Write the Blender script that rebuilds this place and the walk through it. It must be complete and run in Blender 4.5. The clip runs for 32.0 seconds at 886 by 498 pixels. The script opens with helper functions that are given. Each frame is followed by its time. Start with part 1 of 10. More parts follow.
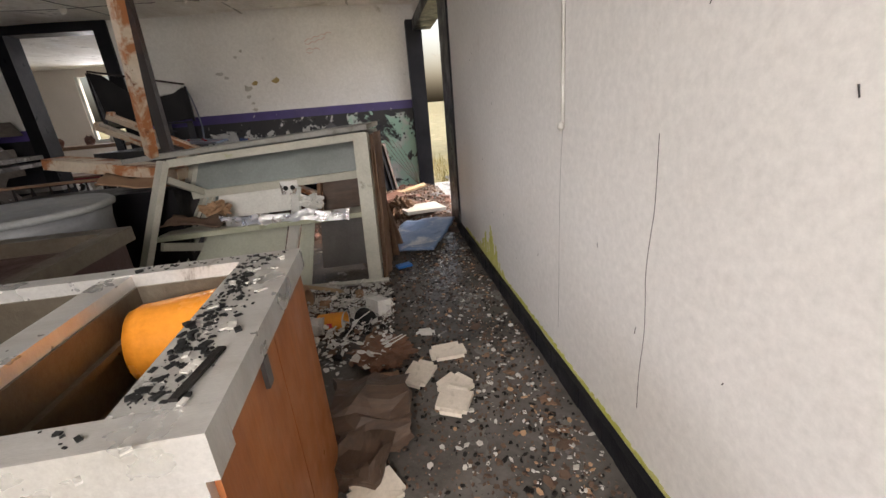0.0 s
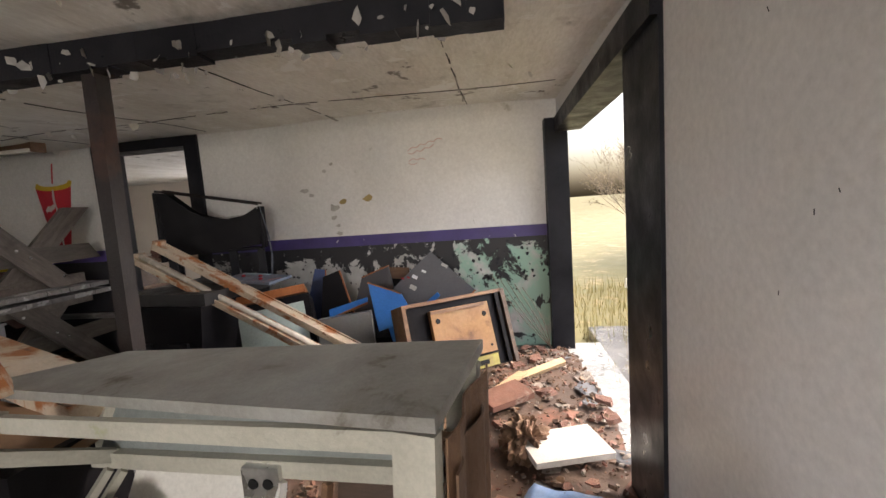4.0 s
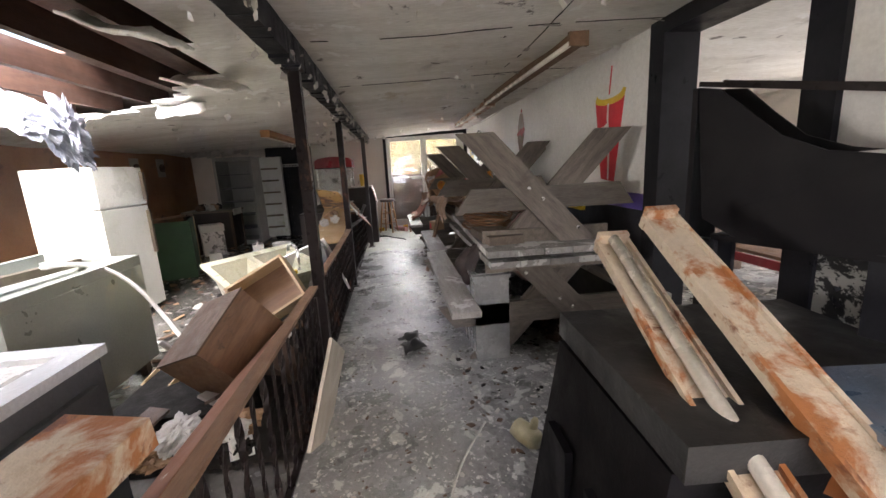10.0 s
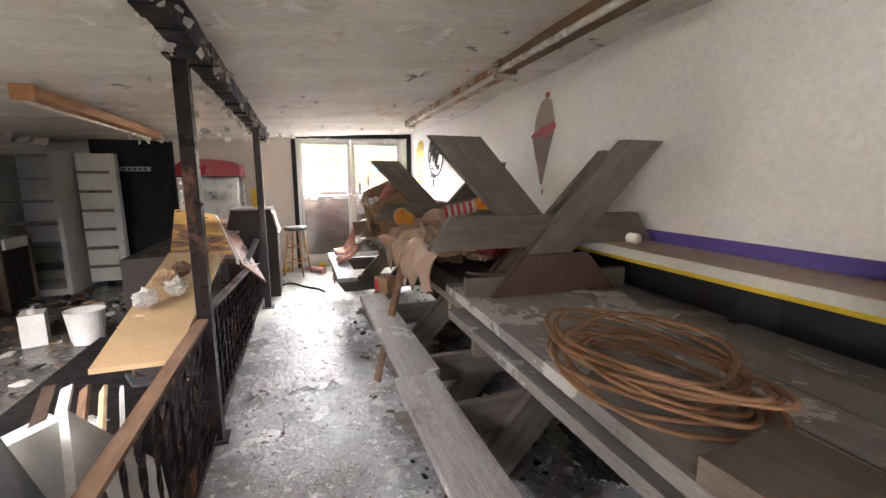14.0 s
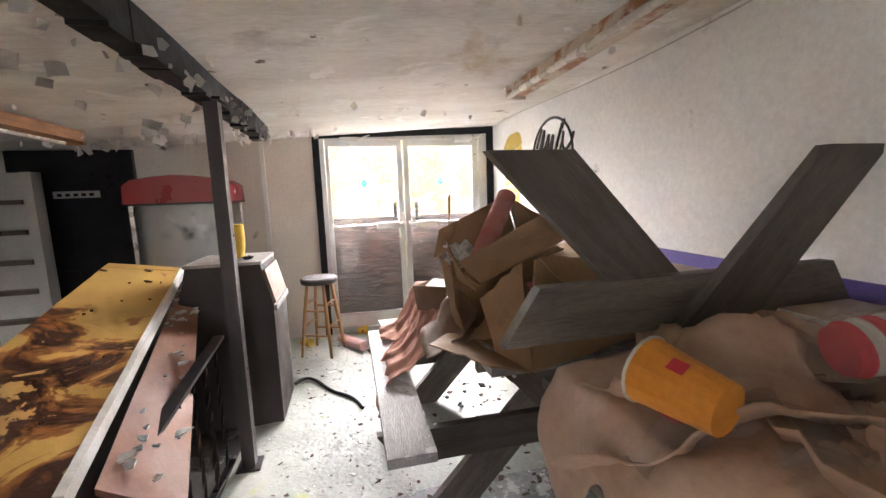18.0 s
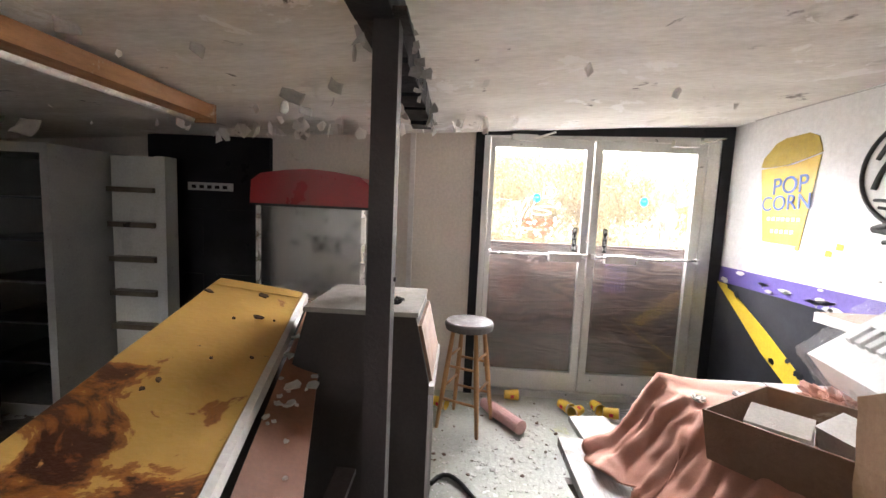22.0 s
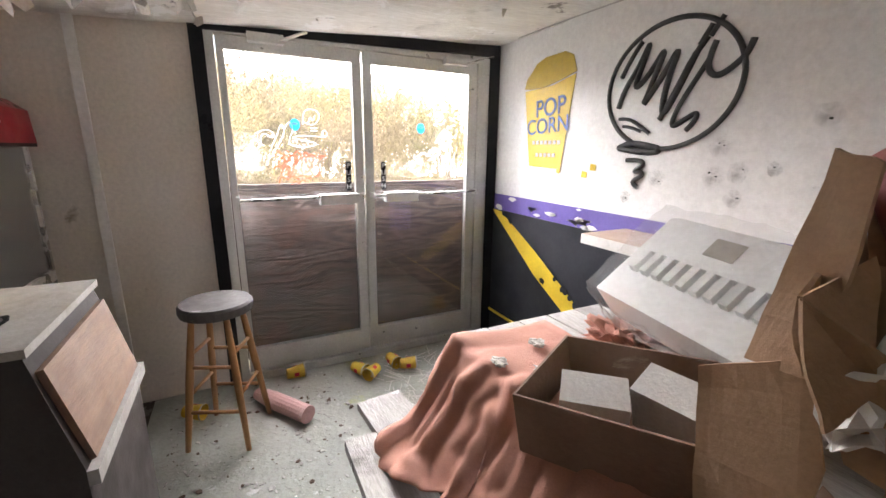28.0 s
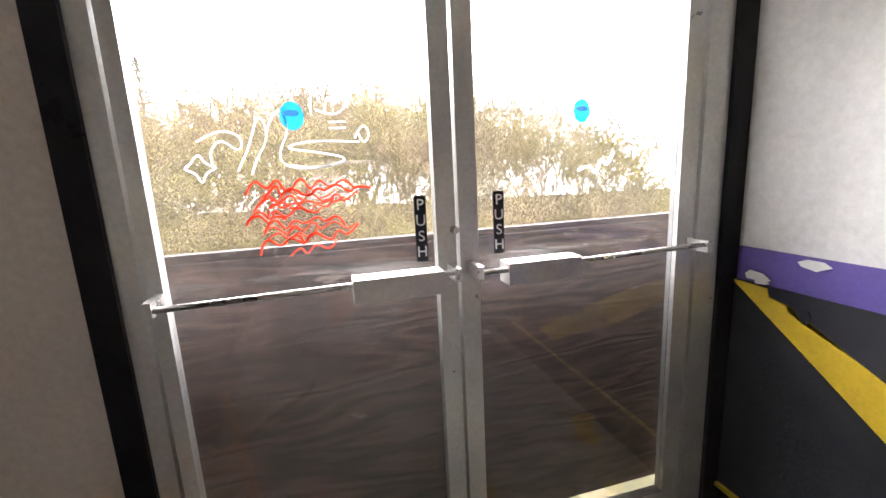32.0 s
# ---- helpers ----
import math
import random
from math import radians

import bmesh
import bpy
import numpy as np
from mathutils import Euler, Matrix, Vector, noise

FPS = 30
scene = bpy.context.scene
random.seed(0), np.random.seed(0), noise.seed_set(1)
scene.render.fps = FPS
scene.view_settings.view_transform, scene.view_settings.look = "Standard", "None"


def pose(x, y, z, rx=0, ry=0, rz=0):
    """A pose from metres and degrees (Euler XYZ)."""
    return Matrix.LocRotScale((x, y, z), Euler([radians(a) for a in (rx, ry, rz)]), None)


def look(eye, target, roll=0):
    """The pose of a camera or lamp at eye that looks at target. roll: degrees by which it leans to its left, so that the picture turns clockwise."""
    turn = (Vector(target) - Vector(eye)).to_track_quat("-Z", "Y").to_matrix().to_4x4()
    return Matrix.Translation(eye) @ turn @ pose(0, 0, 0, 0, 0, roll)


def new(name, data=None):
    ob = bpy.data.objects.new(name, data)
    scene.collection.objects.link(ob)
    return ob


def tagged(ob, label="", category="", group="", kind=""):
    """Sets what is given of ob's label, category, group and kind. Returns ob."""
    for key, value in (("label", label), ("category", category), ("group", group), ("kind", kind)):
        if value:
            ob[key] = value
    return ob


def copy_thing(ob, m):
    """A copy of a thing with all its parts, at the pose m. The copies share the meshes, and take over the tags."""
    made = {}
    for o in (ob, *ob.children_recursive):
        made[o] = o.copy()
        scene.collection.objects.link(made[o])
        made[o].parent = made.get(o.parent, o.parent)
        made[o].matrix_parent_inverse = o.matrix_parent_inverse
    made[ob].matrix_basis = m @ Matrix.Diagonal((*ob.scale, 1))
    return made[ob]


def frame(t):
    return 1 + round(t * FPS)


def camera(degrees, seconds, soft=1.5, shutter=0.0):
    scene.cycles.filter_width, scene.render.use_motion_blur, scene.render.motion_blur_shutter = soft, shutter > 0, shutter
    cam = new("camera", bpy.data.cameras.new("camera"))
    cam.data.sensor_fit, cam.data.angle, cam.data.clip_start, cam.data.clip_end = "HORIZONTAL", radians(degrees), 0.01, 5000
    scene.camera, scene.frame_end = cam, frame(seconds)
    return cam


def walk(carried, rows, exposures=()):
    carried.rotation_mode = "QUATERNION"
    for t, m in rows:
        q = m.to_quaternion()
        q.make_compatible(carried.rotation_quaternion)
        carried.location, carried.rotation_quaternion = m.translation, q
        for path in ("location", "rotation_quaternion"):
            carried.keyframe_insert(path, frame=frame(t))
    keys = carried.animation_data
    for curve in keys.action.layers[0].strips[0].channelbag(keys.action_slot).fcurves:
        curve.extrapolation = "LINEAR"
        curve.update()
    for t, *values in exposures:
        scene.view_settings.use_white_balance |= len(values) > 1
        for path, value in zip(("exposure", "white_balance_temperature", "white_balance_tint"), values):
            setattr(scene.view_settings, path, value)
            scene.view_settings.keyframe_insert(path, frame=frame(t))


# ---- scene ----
cam = camera(94.6, 32.0)
PATH = [
    (0, (0.779, 0.144, 1.064), (1.02, 2.008, 0.38), -4.8),
    (0.5, (0.777, 0.451, 0.965), (1.018, 2.17, -0.029), -6.3),
    (1, (0.798, 0.562, 0.945), (1.067, 2.19, -0.184), -6.1),
    (1.5, (0.819, 0.532, 0.954), (1.007, 2.13, -0.234), -7.7),
    (2, (0.787, 0.862, 0.99), (0.937, 2.64, 0.086), -7.6),
    (2.5, (0.817, 1.19, 1.087), (0.745, 3.03, 0.306), -7.5),
    (3, (0.889, 1.507, 1.182), (0.552, 3.44, 0.797), -2.8),
    (3.5, (0.827, 1.755, 1.267), (0.553, 3.728, 1.097), -3.9),
    (5.5, (0.945, 2.81, 1.385), (0.336, 4.663, 0.936), -9.3),
    (6, (0.887, 3.071, 1.329), (-0.128, 4.751, 0.945), -8.8),
    (6.5, (0.829, 3.226, 1.346), (-0.348, 4.784, 0.911), -5.2),
    (7, (0.77, 3.387, 1.347), (-0.609, 4.769, 0.912), -2.5),
    (7.5, (0.739, 3.667, 1.36), (-0.704, 4.916, 0.76), -0.5),
    (8, (0.613, 3.806, 1.35), (-0.872, 4.971, 0.689), 2.6),
    (8.5, (0.326, 3.92, 1.344), (-1.386, 4.849, 0.889), -2.6),
    (9, (0.057, 4.004, 1.348), (-1.861, 4.398, 0.938), -2.8),
    (9.5, (-0.262, 4.044, 1.351), (-2.222, 4.136, 0.965), -1.0),
    (10, (-0.58, 4.011, 1.378), (-2.527, 4.225, 0.971), -3.1),
    (10.5, (-0.93, 4.018, 1.352), (-2.901, 4.031, 1.013), -2.9),
    (11, (-1.274, 3.994, 1.368), (-3.235, 3.986, 0.977), -2.2),
    (11.5, (-1.579, 3.976, 1.399), (-3.493, 4.395, 0.998), -2.0),
    (12, (-1.905, 4.024, 1.359), (-3.835, 4.361, 0.954), -1.8),
    (12.3, (-2.293, 3.931, 1.336), (-4.203, 4.368, 0.932), 0.3),
    (12.5, (-2.188, 3.994, 1.351), (-4.117, 4.317, 0.933), 0.5),
    (13, (-2.495, 3.965, 1.37), (-4.329, 4.598, 0.913), -2.8),
    (13.5, (-2.814, 3.945, 1.4), (-4.672, 4.56, 1.0), -2.6),
    (14, (-3.153, 3.939, 1.361), (-5.018, 4.582, 1.032), 0.0),
    (14.5, (-3.436, 3.906, 1.397), (-5.221, 4.74, 1.055), 0.2),
    (16.5, (-4.686, 4.215, 1.441), (-6.411, 5.147, 1.046), -2.4),
    (17, (-5.041, 4.223, 1.452), (-6.859, 5.0, 1.147), 0.8),
    (17.5, (-5.335, 4.165, 1.435), (-7.13, 4.994, 1.135), 0.3),
    (18, (-5.606, 4.146, 1.425), (-7.539, 4.582, 1.153), -2.0),
    (18.5, (-5.887, 4.091, 1.453), (-7.867, 4.167, 1.184), -1.5),
    (19, (-6.121, 4.019, 1.477), (-8.071, 4.349, 1.18), -0.4),
    (19.5, (-6.343, 3.913, 1.446), (-8.322, 3.933, 1.158), 0.2),
    (20, (-6.624, 3.774, 1.463), (-8.545, 3.246, 1.292), -2.9),
    (20.5, (-6.685, 3.677, 1.451), (-8.611, 3.26, 1.112), -4.1),
    (21, (-6.735, 3.626, 1.444), (-8.691, 3.271, 1.229), 1.2),
    (21.5, (-6.758, 3.683, 1.449), (-8.733, 3.458, 1.233), 2.4),
    (22, (-6.768, 3.739, 1.446), (-8.756, 3.667, 1.242), 2.6),
    (22.5, (-6.764, 3.742, 1.443), (-8.752, 3.71, 1.227), 3.0),
    (23, (-6.738, 3.751, 1.425), (-8.718, 3.817, 1.152), 5.5),
    (23.5, (-6.711, 3.78, 1.426), (-8.683, 3.904, 1.117), 6.3),
    (24, (-6.845, 3.807, 1.415), (-8.819, 3.769, 1.097), 3.1),
    (24.5, (-6.947, 3.808, 1.446), (-8.924, 3.671, 1.178), 0.0),
    (26.5, (-6.977, 3.68, 1.399), (-8.923, 3.37, 1.055), 1.6),
    (27, (-7.039, 3.822, 1.469), (-9.013, 3.803, 1.148), -1.0),
    (27.5, (-7.122, 3.928, 1.494), (-9.011, 4.523, 1.217), -0.8),
    (28, (-7.303, 3.979, 1.412), (-9.039, 4.854, 0.942), 0.7),
    (28.5, (-7.588, 3.987, 1.457), (-9.468, 4.5, 1.006), -4.6),
    (29, (-7.816, 4.078, 1.446), (-9.504, 5.109, 1.148), 0.2),
    (29.5, (-7.982, 4.166, 1.458), (-9.395, 5.547, 1.147), 0.2),
    (30, (-8.208, 4.253, 1.467), (-9.745, 5.489, 1.134), -0.9),
    (30.5, (-8.42, 4.167, 1.493), (-10.198, 5.03, 1.189), -1.5),
    (31, (-8.517, 4.087, 1.437), (-10.473, 4.475, 1.286), -2.7),
    (31.5, (-8.644, 4.08, 1.368), (-10.624, 4.273, 1.162), -9.2),
    (32, (-8.811, 4.393, 1.395), (-10.713, 4.888, 1.025), -2.8),
]
walk(cam, [(t, look(eye, target, roll)) for t, eye, target, roll in PATH],
     exposures=((0.0, 1.45), (1.0, 1.6), (2.0, 1.95), (3.0, 1.75), (3.5, 1.75), (6.0, 1.9), (7.0, 1.9), (8.0, 2.05), (9.0, 2.45), (10.0, 2.75), (12.0, 3.0), (13.0, 3.2), (14.0, 3.75), (18.0, 3.6), (20.0, 3.45), (24.0, 3.1), (27.0, 3.05), (28.0, 2.7), (29.0, 2.1), (30.0, 1.8), (31.0, 2.3), (32.0, 2.2)))

# ---- world, sun and daylight in the openings ----
world = bpy.data.worlds.new("overcast_sky")
scene.world = world
world.use_nodes = True
_wn = world.node_tree.nodes
_sky = _wn.new("ShaderNodeTexSky")
_sky.sky_type = "NISHITA"
_sky.sun_disc = False
_sky.sun_elevation = radians(38)
_sky.sun_rotation = radians(70)
_sky.dust_density = 8.0
_sky.air_density = 1.0
_sky.ozone_density = 0.5
world.node_tree.links.new(_sky.outputs[0], _wn["Background"].inputs[0])
_wn["Background"].inputs[1].default_value = 0.15

sun = new("sun", bpy.data.lights.new("sun", "SUN"))
sun.data.energy, sun.data.angle, sun.data.color = 1.3, radians(20), (1.0, 0.96, 0.9)
sun.matrix_world = look((0, 0, 20), (-6.0, 3.0, 0))


def daylight(name, eye, target, w, h, watts, colour=(0.985, 0.955, 1.03)):
    ob = new(name, bpy.data.lights.new(name, "AREA"))
    ob.data.shape, ob.data.size, ob.data.size_y = "RECTANGLE", w, h
    ob.data.energy, ob.data.color = watts, colour
    ob.matrix_world = look(eye, target)
    return ob


daylight("bright_sky_west", (-24.0, 8.0, 6.6), (-9.0, 5.6, 3.6), 34.0, 13.0, 9500, (1.0, 0.955, 0.985))
daylight("daylight_west_door", (-11.4, 4.72, 3.3), (-8.6, 4.72, 0.9), 2.2, 1.2, 36, (1.0, 0.955, 0.985))
daylight("bright_sky_east", (19.0, 11.0, 5.6), (1.0, 4.9, 2.6), 36.0, 12.0, 2350, (0.94, 0.955, 1.14))
daylight("daylight_east_door", (2.9, 4.5, 2.9), (0.3, 4.5, 0.4), 2.2, 1.4, 8, (0.94, 0.955, 1.14))
daylight("daylight_roof_hole", (-2.5, 1.5, 2.92), (-6.6, 0.9, 0.2), 2.0, 1.4, 105)
daylight("daylight_north_room", (-2.6, 9.6, 1.6), (-2.6, 5, 0.8), 4.0, 1.2, 22)
# Unseen window behind the start, added because the east wall is lit from there.
daylight("daylight_south_window", (0.15, -1.42, 1.45), (0.75, 0.2, 0.0), 1.3, 0.9, 36, (1.03, 0.955, 0.9))


# ---- materials ----
def ramp(nt, fac, stops):
    r = nt.nodes.new("ShaderNodeValToRGB")
    els = r.color_ramp.elements
    while len(els) < len(stops):
        els.new(0.5)
    for e, (p, c) in zip(els, stops):
        e.position = p
        e.color = (*c, 1) if len(c) == 3 else c
    nt.links.new(fac, r.inputs[0])
    return r.outputs[0]


def noise_tex(nt, vec, scale, detail=5.0, rough=0.6, dist=0.0):
    n = nt.nodes.new("ShaderNodeTexNoise")
    n.inputs["Scale"].default_value = scale
    n.inputs["Detail"].default_value = detail
    n.inputs["Roughness"].default_value = rough
    n.inputs["Distortion"].default_value = dist
    nt.links.new(vec, n.inputs["Vector"])
    return n.outputs[0]


def blend(nt, fac, a, b):
    m = nt.nodes.new("ShaderNodeMix")
    m.data_type = "RGBA"
    for val, i in ((fac, 0), (a, 6), (b, 7)):
        if isinstance(val, (int, float)):
            m.inputs[i].default_value = val
        elif isinstance(val, tuple):
            m.inputs[i].default_value = (*val, 1)
        else:
            nt.links.new(val, m.inputs[i])
    return m.outputs[2]


BW = ((0, 0, 0), (1, 1, 1))


def step(nt, vec, scale, lo, hi, detail=6.0, dist=0.0, rough=0.65):
    """A mask of ragged patches."""
    return ramp(nt, noise_tex(nt, vec, scale, detail, rough, dist), ((lo, BW[0]), (hi, BW[1])))


def base_mat(name, rough=0.6, metal=0.0):
    m = bpy.data.materials.new(name)
    m.use_nodes = True
    nt = m.node_tree
    b = nt.nodes["Principled BSDF"]
    b.inputs["Roughness"].default_value = rough
    b.inputs["Metallic"].default_value = metal
    co = nt.nodes.new("ShaderNodeTexCoord").outputs["Object"]
    return m, nt, b, co


def stretch(nt, co, s, turn=None):
    mp = nt.nodes.new("ShaderNodeMapping")
    nt.links.new(co, mp.inputs["Vector"])
    if turn is None:
        mp.inputs["Scale"].default_value = s
    else:
        mp.vector_type = "TEXTURE"
        mp.inputs["Rotation"].default_value = turn
        mp.inputs["Scale"].default_value = [1 / c for c in s]
    return mp.outputs[0]


def set_bump(nt, b, height, strength, dist=0.01):
    bp = nt.nodes.new("ShaderNodeBump")
    bp.inputs["Strength"].default_value = strength
    bp.inputs["Distance"].default_value = dist
    nt.links.new(height, bp.inputs["Height"])
    nt.links.new(bp.outputs[0], b.inputs["Normal"])


def surf(name, col, col2=None, scale=6.0, rough=0.6, metal=0.0, bump=0.25, bscale=70.0,
         stains=(), vary=0.0, axis=None, spread=0.15, grain=0.22, turn=None):
    """A worn surface: two shades by a broad noise, patches of other colours, fine relief."""
    m, nt, b, co = base_mat(name, rough, metal)
    vec = stretch(nt, co, axis, turn) if axis else co
    col2 = col2 or tuple(c * 0.7 for c in col)
    c = ramp(nt, noise_tex(nt, vec, scale, 6.0, 0.6, 0.3), ((0.5 - spread, col), (0.5 + spread, col2)))
    fine = noise_tex(nt, vec, bscale, 4.0, 0.7)
    c = blend(nt, grain, c, ramp(nt, fine, ((0.3, tuple(x * 0.5 for x in col)), (0.7, tuple(min(1, x * 1.3) for x in col)))))
    for scol, sscale, lo, hi in stains:
        c = blend(nt, step(nt, co, sscale, lo, hi, 8.0, 0.4), c, scol)
    if vary:
        info = nt.nodes.new("ShaderNodeObjectInfo")
        c = blend(nt, ramp(nt, info.outputs["Random"], ((0, (0, 0, 0)), (1, (vary, vary, vary)))), c, tuple(x * 0.25 for x in col))
    nt.links.new(c, b.inputs["Base Color"])
    rr = ramp(nt, noise_tex(nt, co, scale * 2.3, 4.0), ((0.3, (max(0, rough - 0.15),) * 3), (0.7, (min(1, rough + 0.15),) * 3)))
    nt.links.new(rr, b.inputs["Roughness"])
    if bump:
        set_bump(nt, b, fine, bump)
    return m


WHITE_PAINT = surf("wall_paint_white", (0.8, 0.785, 0.76), (0.7, 0.685, 0.66), 1.3, 0.55, bump=0.08, bscale=45,
                   stains=(((0.42, 0.4, 0.36), 2.2, 0.66, 0.72), ((0.52, 0.5, 0.46), 24.0, 0.74, 0.8)))
WHITE_DIRTY = surf("wall_paint_beige", (0.72, 0.67, 0.6), (0.62, 0.57, 0.51), 1.0, 0.6, bump=0.1, bscale=50,
                   stains=(((0.34, 0.29, 0.22), 3.0, 0.66, 0.74),))
EAST_PAINT = surf("wall_paint_pale", (0.7, 0.68, 0.66), (0.62, 0.6, 0.58), 1.2, 0.5, bump=0.06, bscale=40,
                  stains=(((0.5, 0.47, 0.43), 2.5, 0.68, 0.75), ((0.2, 0.18, 0.16), 16.0, 0.78, 0.8)))
CEIL = surf("ceiling_board_stained", (0.84, 0.815, 0.76), (0.66, 0.62, 0.55), 1.6, 0.75, bump=0.35, bscale=24, axis=(2.2, 0.6, 1), spread=0.12, grain=0.3,
            stains=(((0.4, 0.37, 0.33), 1.9, 0.6, 0.74), ((0.84, 0.83, 0.8), 3.6, 0.6, 0.62), ((0.22, 0.2, 0.18), 3.0, 0.64, 0.67), ((0.13, 0.11, 0.1), 6.5, 0.68, 0.71), ((0.45, 0.36, 0.22), 1.3, 0.64, 0.76)))
FLOOR = surf("concrete_floor_worn", (0.28, 0.277, 0.272), (0.125, 0.124, 0.121), 1.3, 0.3, bump=0.7, bscale=34, spread=0.1, grain=0.45,
             stains=(((0.06, 0.056, 0.052), 1.1, 0.54, 0.64), ((0.46, 0.46, 0.44), 5.0, 0.57, 0.6), ((0.09, 0.085, 0.08), 7.0, 0.63, 0.66), ((0.56, 0.55, 0.52), 19.0, 0.6, 0.62), ((0.62, 0.61, 0.58), 34.0, 0.63, 0.65)))
FLOOR_DARK = surf("concrete_floor_wet_dark", (0.14, 0.13, 0.12), (0.05, 0.045, 0.04), 2.5, 0.2, bump=0.3, bscale=45,
                  stains=(((0.3, 0.29, 0.25), 30.0, 0.66, 0.68), ((0.2, 0.12, 0.07), 3.0, 0.66, 0.75)))
FLOOR_MOSS = surf("concrete_floor_greenish", (0.4, 0.405, 0.36), (0.23, 0.24, 0.2), 2.0, 0.5, bump=0.5, bscale=40,
                  stains=(((0.36, 0.38, 0.12), 2.6, 0.64, 0.74), ((0.5, 0.5, 0.48), 12.0, 0.62, 0.66), ((0.09, 0.09, 0.08), 3.5, 0.66, 0.72)))
BLACK_PAINT = surf("black_paint_worn", (0.013, 0.013, 0.016), (0.026, 0.026, 0.03), 3.0, 0.4, bump=0.15, bscale=60,
                   stains=(((0.3, 0.28, 0.26), 24.0, 0.75, 0.77),))
BLACK_WALL = surf("black_wall_paint", (0.025, 0.026, 0.032), (0.05, 0.05, 0.056), 2.0, 0.5, bump=0.15, bscale=50,
                  stains=(((0.3, 0.3, 0.3), 20.0, 0.77, 0.79),))
PURPLE = surf("purple_paint", (0.13, 0.09, 0.36), (0.1, 0.07, 0.28), 3.0, 0.45, bump=0.15, stains=(((0.5, 0.48, 0.6), 8.0, 0.7, 0.73),))
PURPLE_DARK = surf("purple_paint_dull", (0.07, 0.05, 0.2), (0.05, 0.035, 0.13), 3.0, 0.5, bump=0.2, stains=(((0.6, 0.6, 0.62), 9.0, 0.68, 0.7),))
YELLOW = surf("yellow_paint", (0.75, 0.53, 0.03), (0.62, 0.42, 0.03), 5.0, 0.5, bump=0.2, stains=(((0.2, 0.15, 0.05), 14.0, 0.72, 0.75),))
RED_PAINT = surf("red_paint_mural", (0.6, 0.03, 0.05), (0.5, 0.025, 0.04), 4.0, 0.5, bump=0.1)
PINK_PAINT = surf("pink_red_paint_mural", (0.33, 0.05, 0.055), (0.27, 0.045, 0.05), 4.0, 0.6, bump=0.1)
BROWN_PAINT = surf("brown_paint_mural", (0.15, 0.08, 0.055), (0.12, 0.065, 0.045), 4.0, 0.6, bump=0.1)
TAUPE_PAINT = surf("taupe_paint_mural", (0.3, 0.23, 0.2), (0.26, 0.2, 0.17), 4.0, 0.6, bump=0.1)
BLUE_PAINT = surf("blue_paint_letters", (0.12, 0.2, 0.45), (0.16, 0.24, 0.4), 12.0, 0.6, bump=0.1)
SPRAY = surf("black_spray_paint", (0.025, 0.025, 0.025), (0.06, 0.06, 0.06), 18.0, 0.6, bump=0.1)
WHITE_MARK = surf("white_marker_paint", (0.8, 0.8, 0.8), (0.7, 0.7, 0.7), 20.0, 0.6, bump=0)


def thin_film(name, col):
    """Marker or sticker on glass, through which daylight shows."""
    m, nt, b, co = base_mat(name, 0.5)
    b.inputs["Base Color"].default_value = (*col, 1)
    tr = nt.nodes.new("ShaderNodeBsdfTranslucent")
    tr.inputs["Color"].default_value = (*col, 1)
    mx = nt.nodes.new("ShaderNodeMixShader")
    mx.inputs[0].default_value = 0.6
    nt.links.new(b.outputs[0], mx.inputs[1])
    nt.links.new(tr.outputs[0], mx.inputs[2])
    nt.links.new(mx.outputs[0], nt.nodes["Material Output"].inputs["Surface"])
    return m


WHITE_FILM = thin_film("white_marker_on_glass", (0.85, 0.86, 0.87))
RED_FILM = thin_film("red_marker_on_glass", (0.75, 0.12, 0.05))
CYAN_FILM = thin_film("cyan_sticker_film", (0.12, 0.5, 0.75))
FAINT_RED = surf("faded_red_crayon", (0.62, 0.38, 0.34), (0.66, 0.5, 0.46), 20.0, 0.7, bump=0)
ALU = surf("aluminium_door_frame", (0.62, 0.62, 0.6), (0.5, 0.5, 0.48), 4.0, 0.42, 0.55, bump=0.06, stains=(((0.3, 0.28, 0.25), 12.0, 0.7, 0.74),))
STEEL = surf("stainless_steel_worn", (0.72, 0.71, 0.69), (0.58, 0.56, 0.53), 4.0, 0.34, 0.6, bump=0.08, bscale=120, axis=(1, 6, 1),
             stains=(((0.16, 0.13, 0.1), 6.0, 0.64, 0.7),))
STEEL_TRIM = surf("steel_trim", (0.7, 0.69, 0.67), (0.5, 0.48, 0.45), 6.0, 0.3, 0.9, bump=0.05)
STEEL_DARK = surf("soot_stained_steel", (0.2, 0.17, 0.13), (0.09, 0.07, 0.05), 3.0, 0.4, 0.7, bump=0.2)
IRON = surf("black_iron_post", (0.013, 0.01, 0.01), (0.022, 0.017, 0.016), 5.0, 0.35, 0.2, bump=0.15,
            stains=(((0.09, 0.045, 0.03), 3.0, 0.6, 0.68), ((0.2, 0.09, 0.04), 9.0, 0.72, 0.76)))
IRON_RUST = surf("iron_post_rust_brown", (0.03, 0.02, 0.019), (0.016, 0.015, 0.016), 2.2, 0.45, 0.2, bump=0.3,
                 stains=(((0.06, 0.03, 0.022), 2.4, 0.54, 0.64), ((0.2, 0.1, 0.055), 9.0, 0.68, 0.72)))
RUST_WHITE = surf("rusted_white_enamel", (0.62, 0.55, 0.45), (0.5, 0.38, 0.26), 3.0, 0.5, 0.1, bump=0.4, bscale=50,
                  stains=(((0.36, 0.14, 0.05), 5.0, 0.5, 0.58), ((0.18, 0.07, 0.035), 9.0, 0.6, 0.66)))
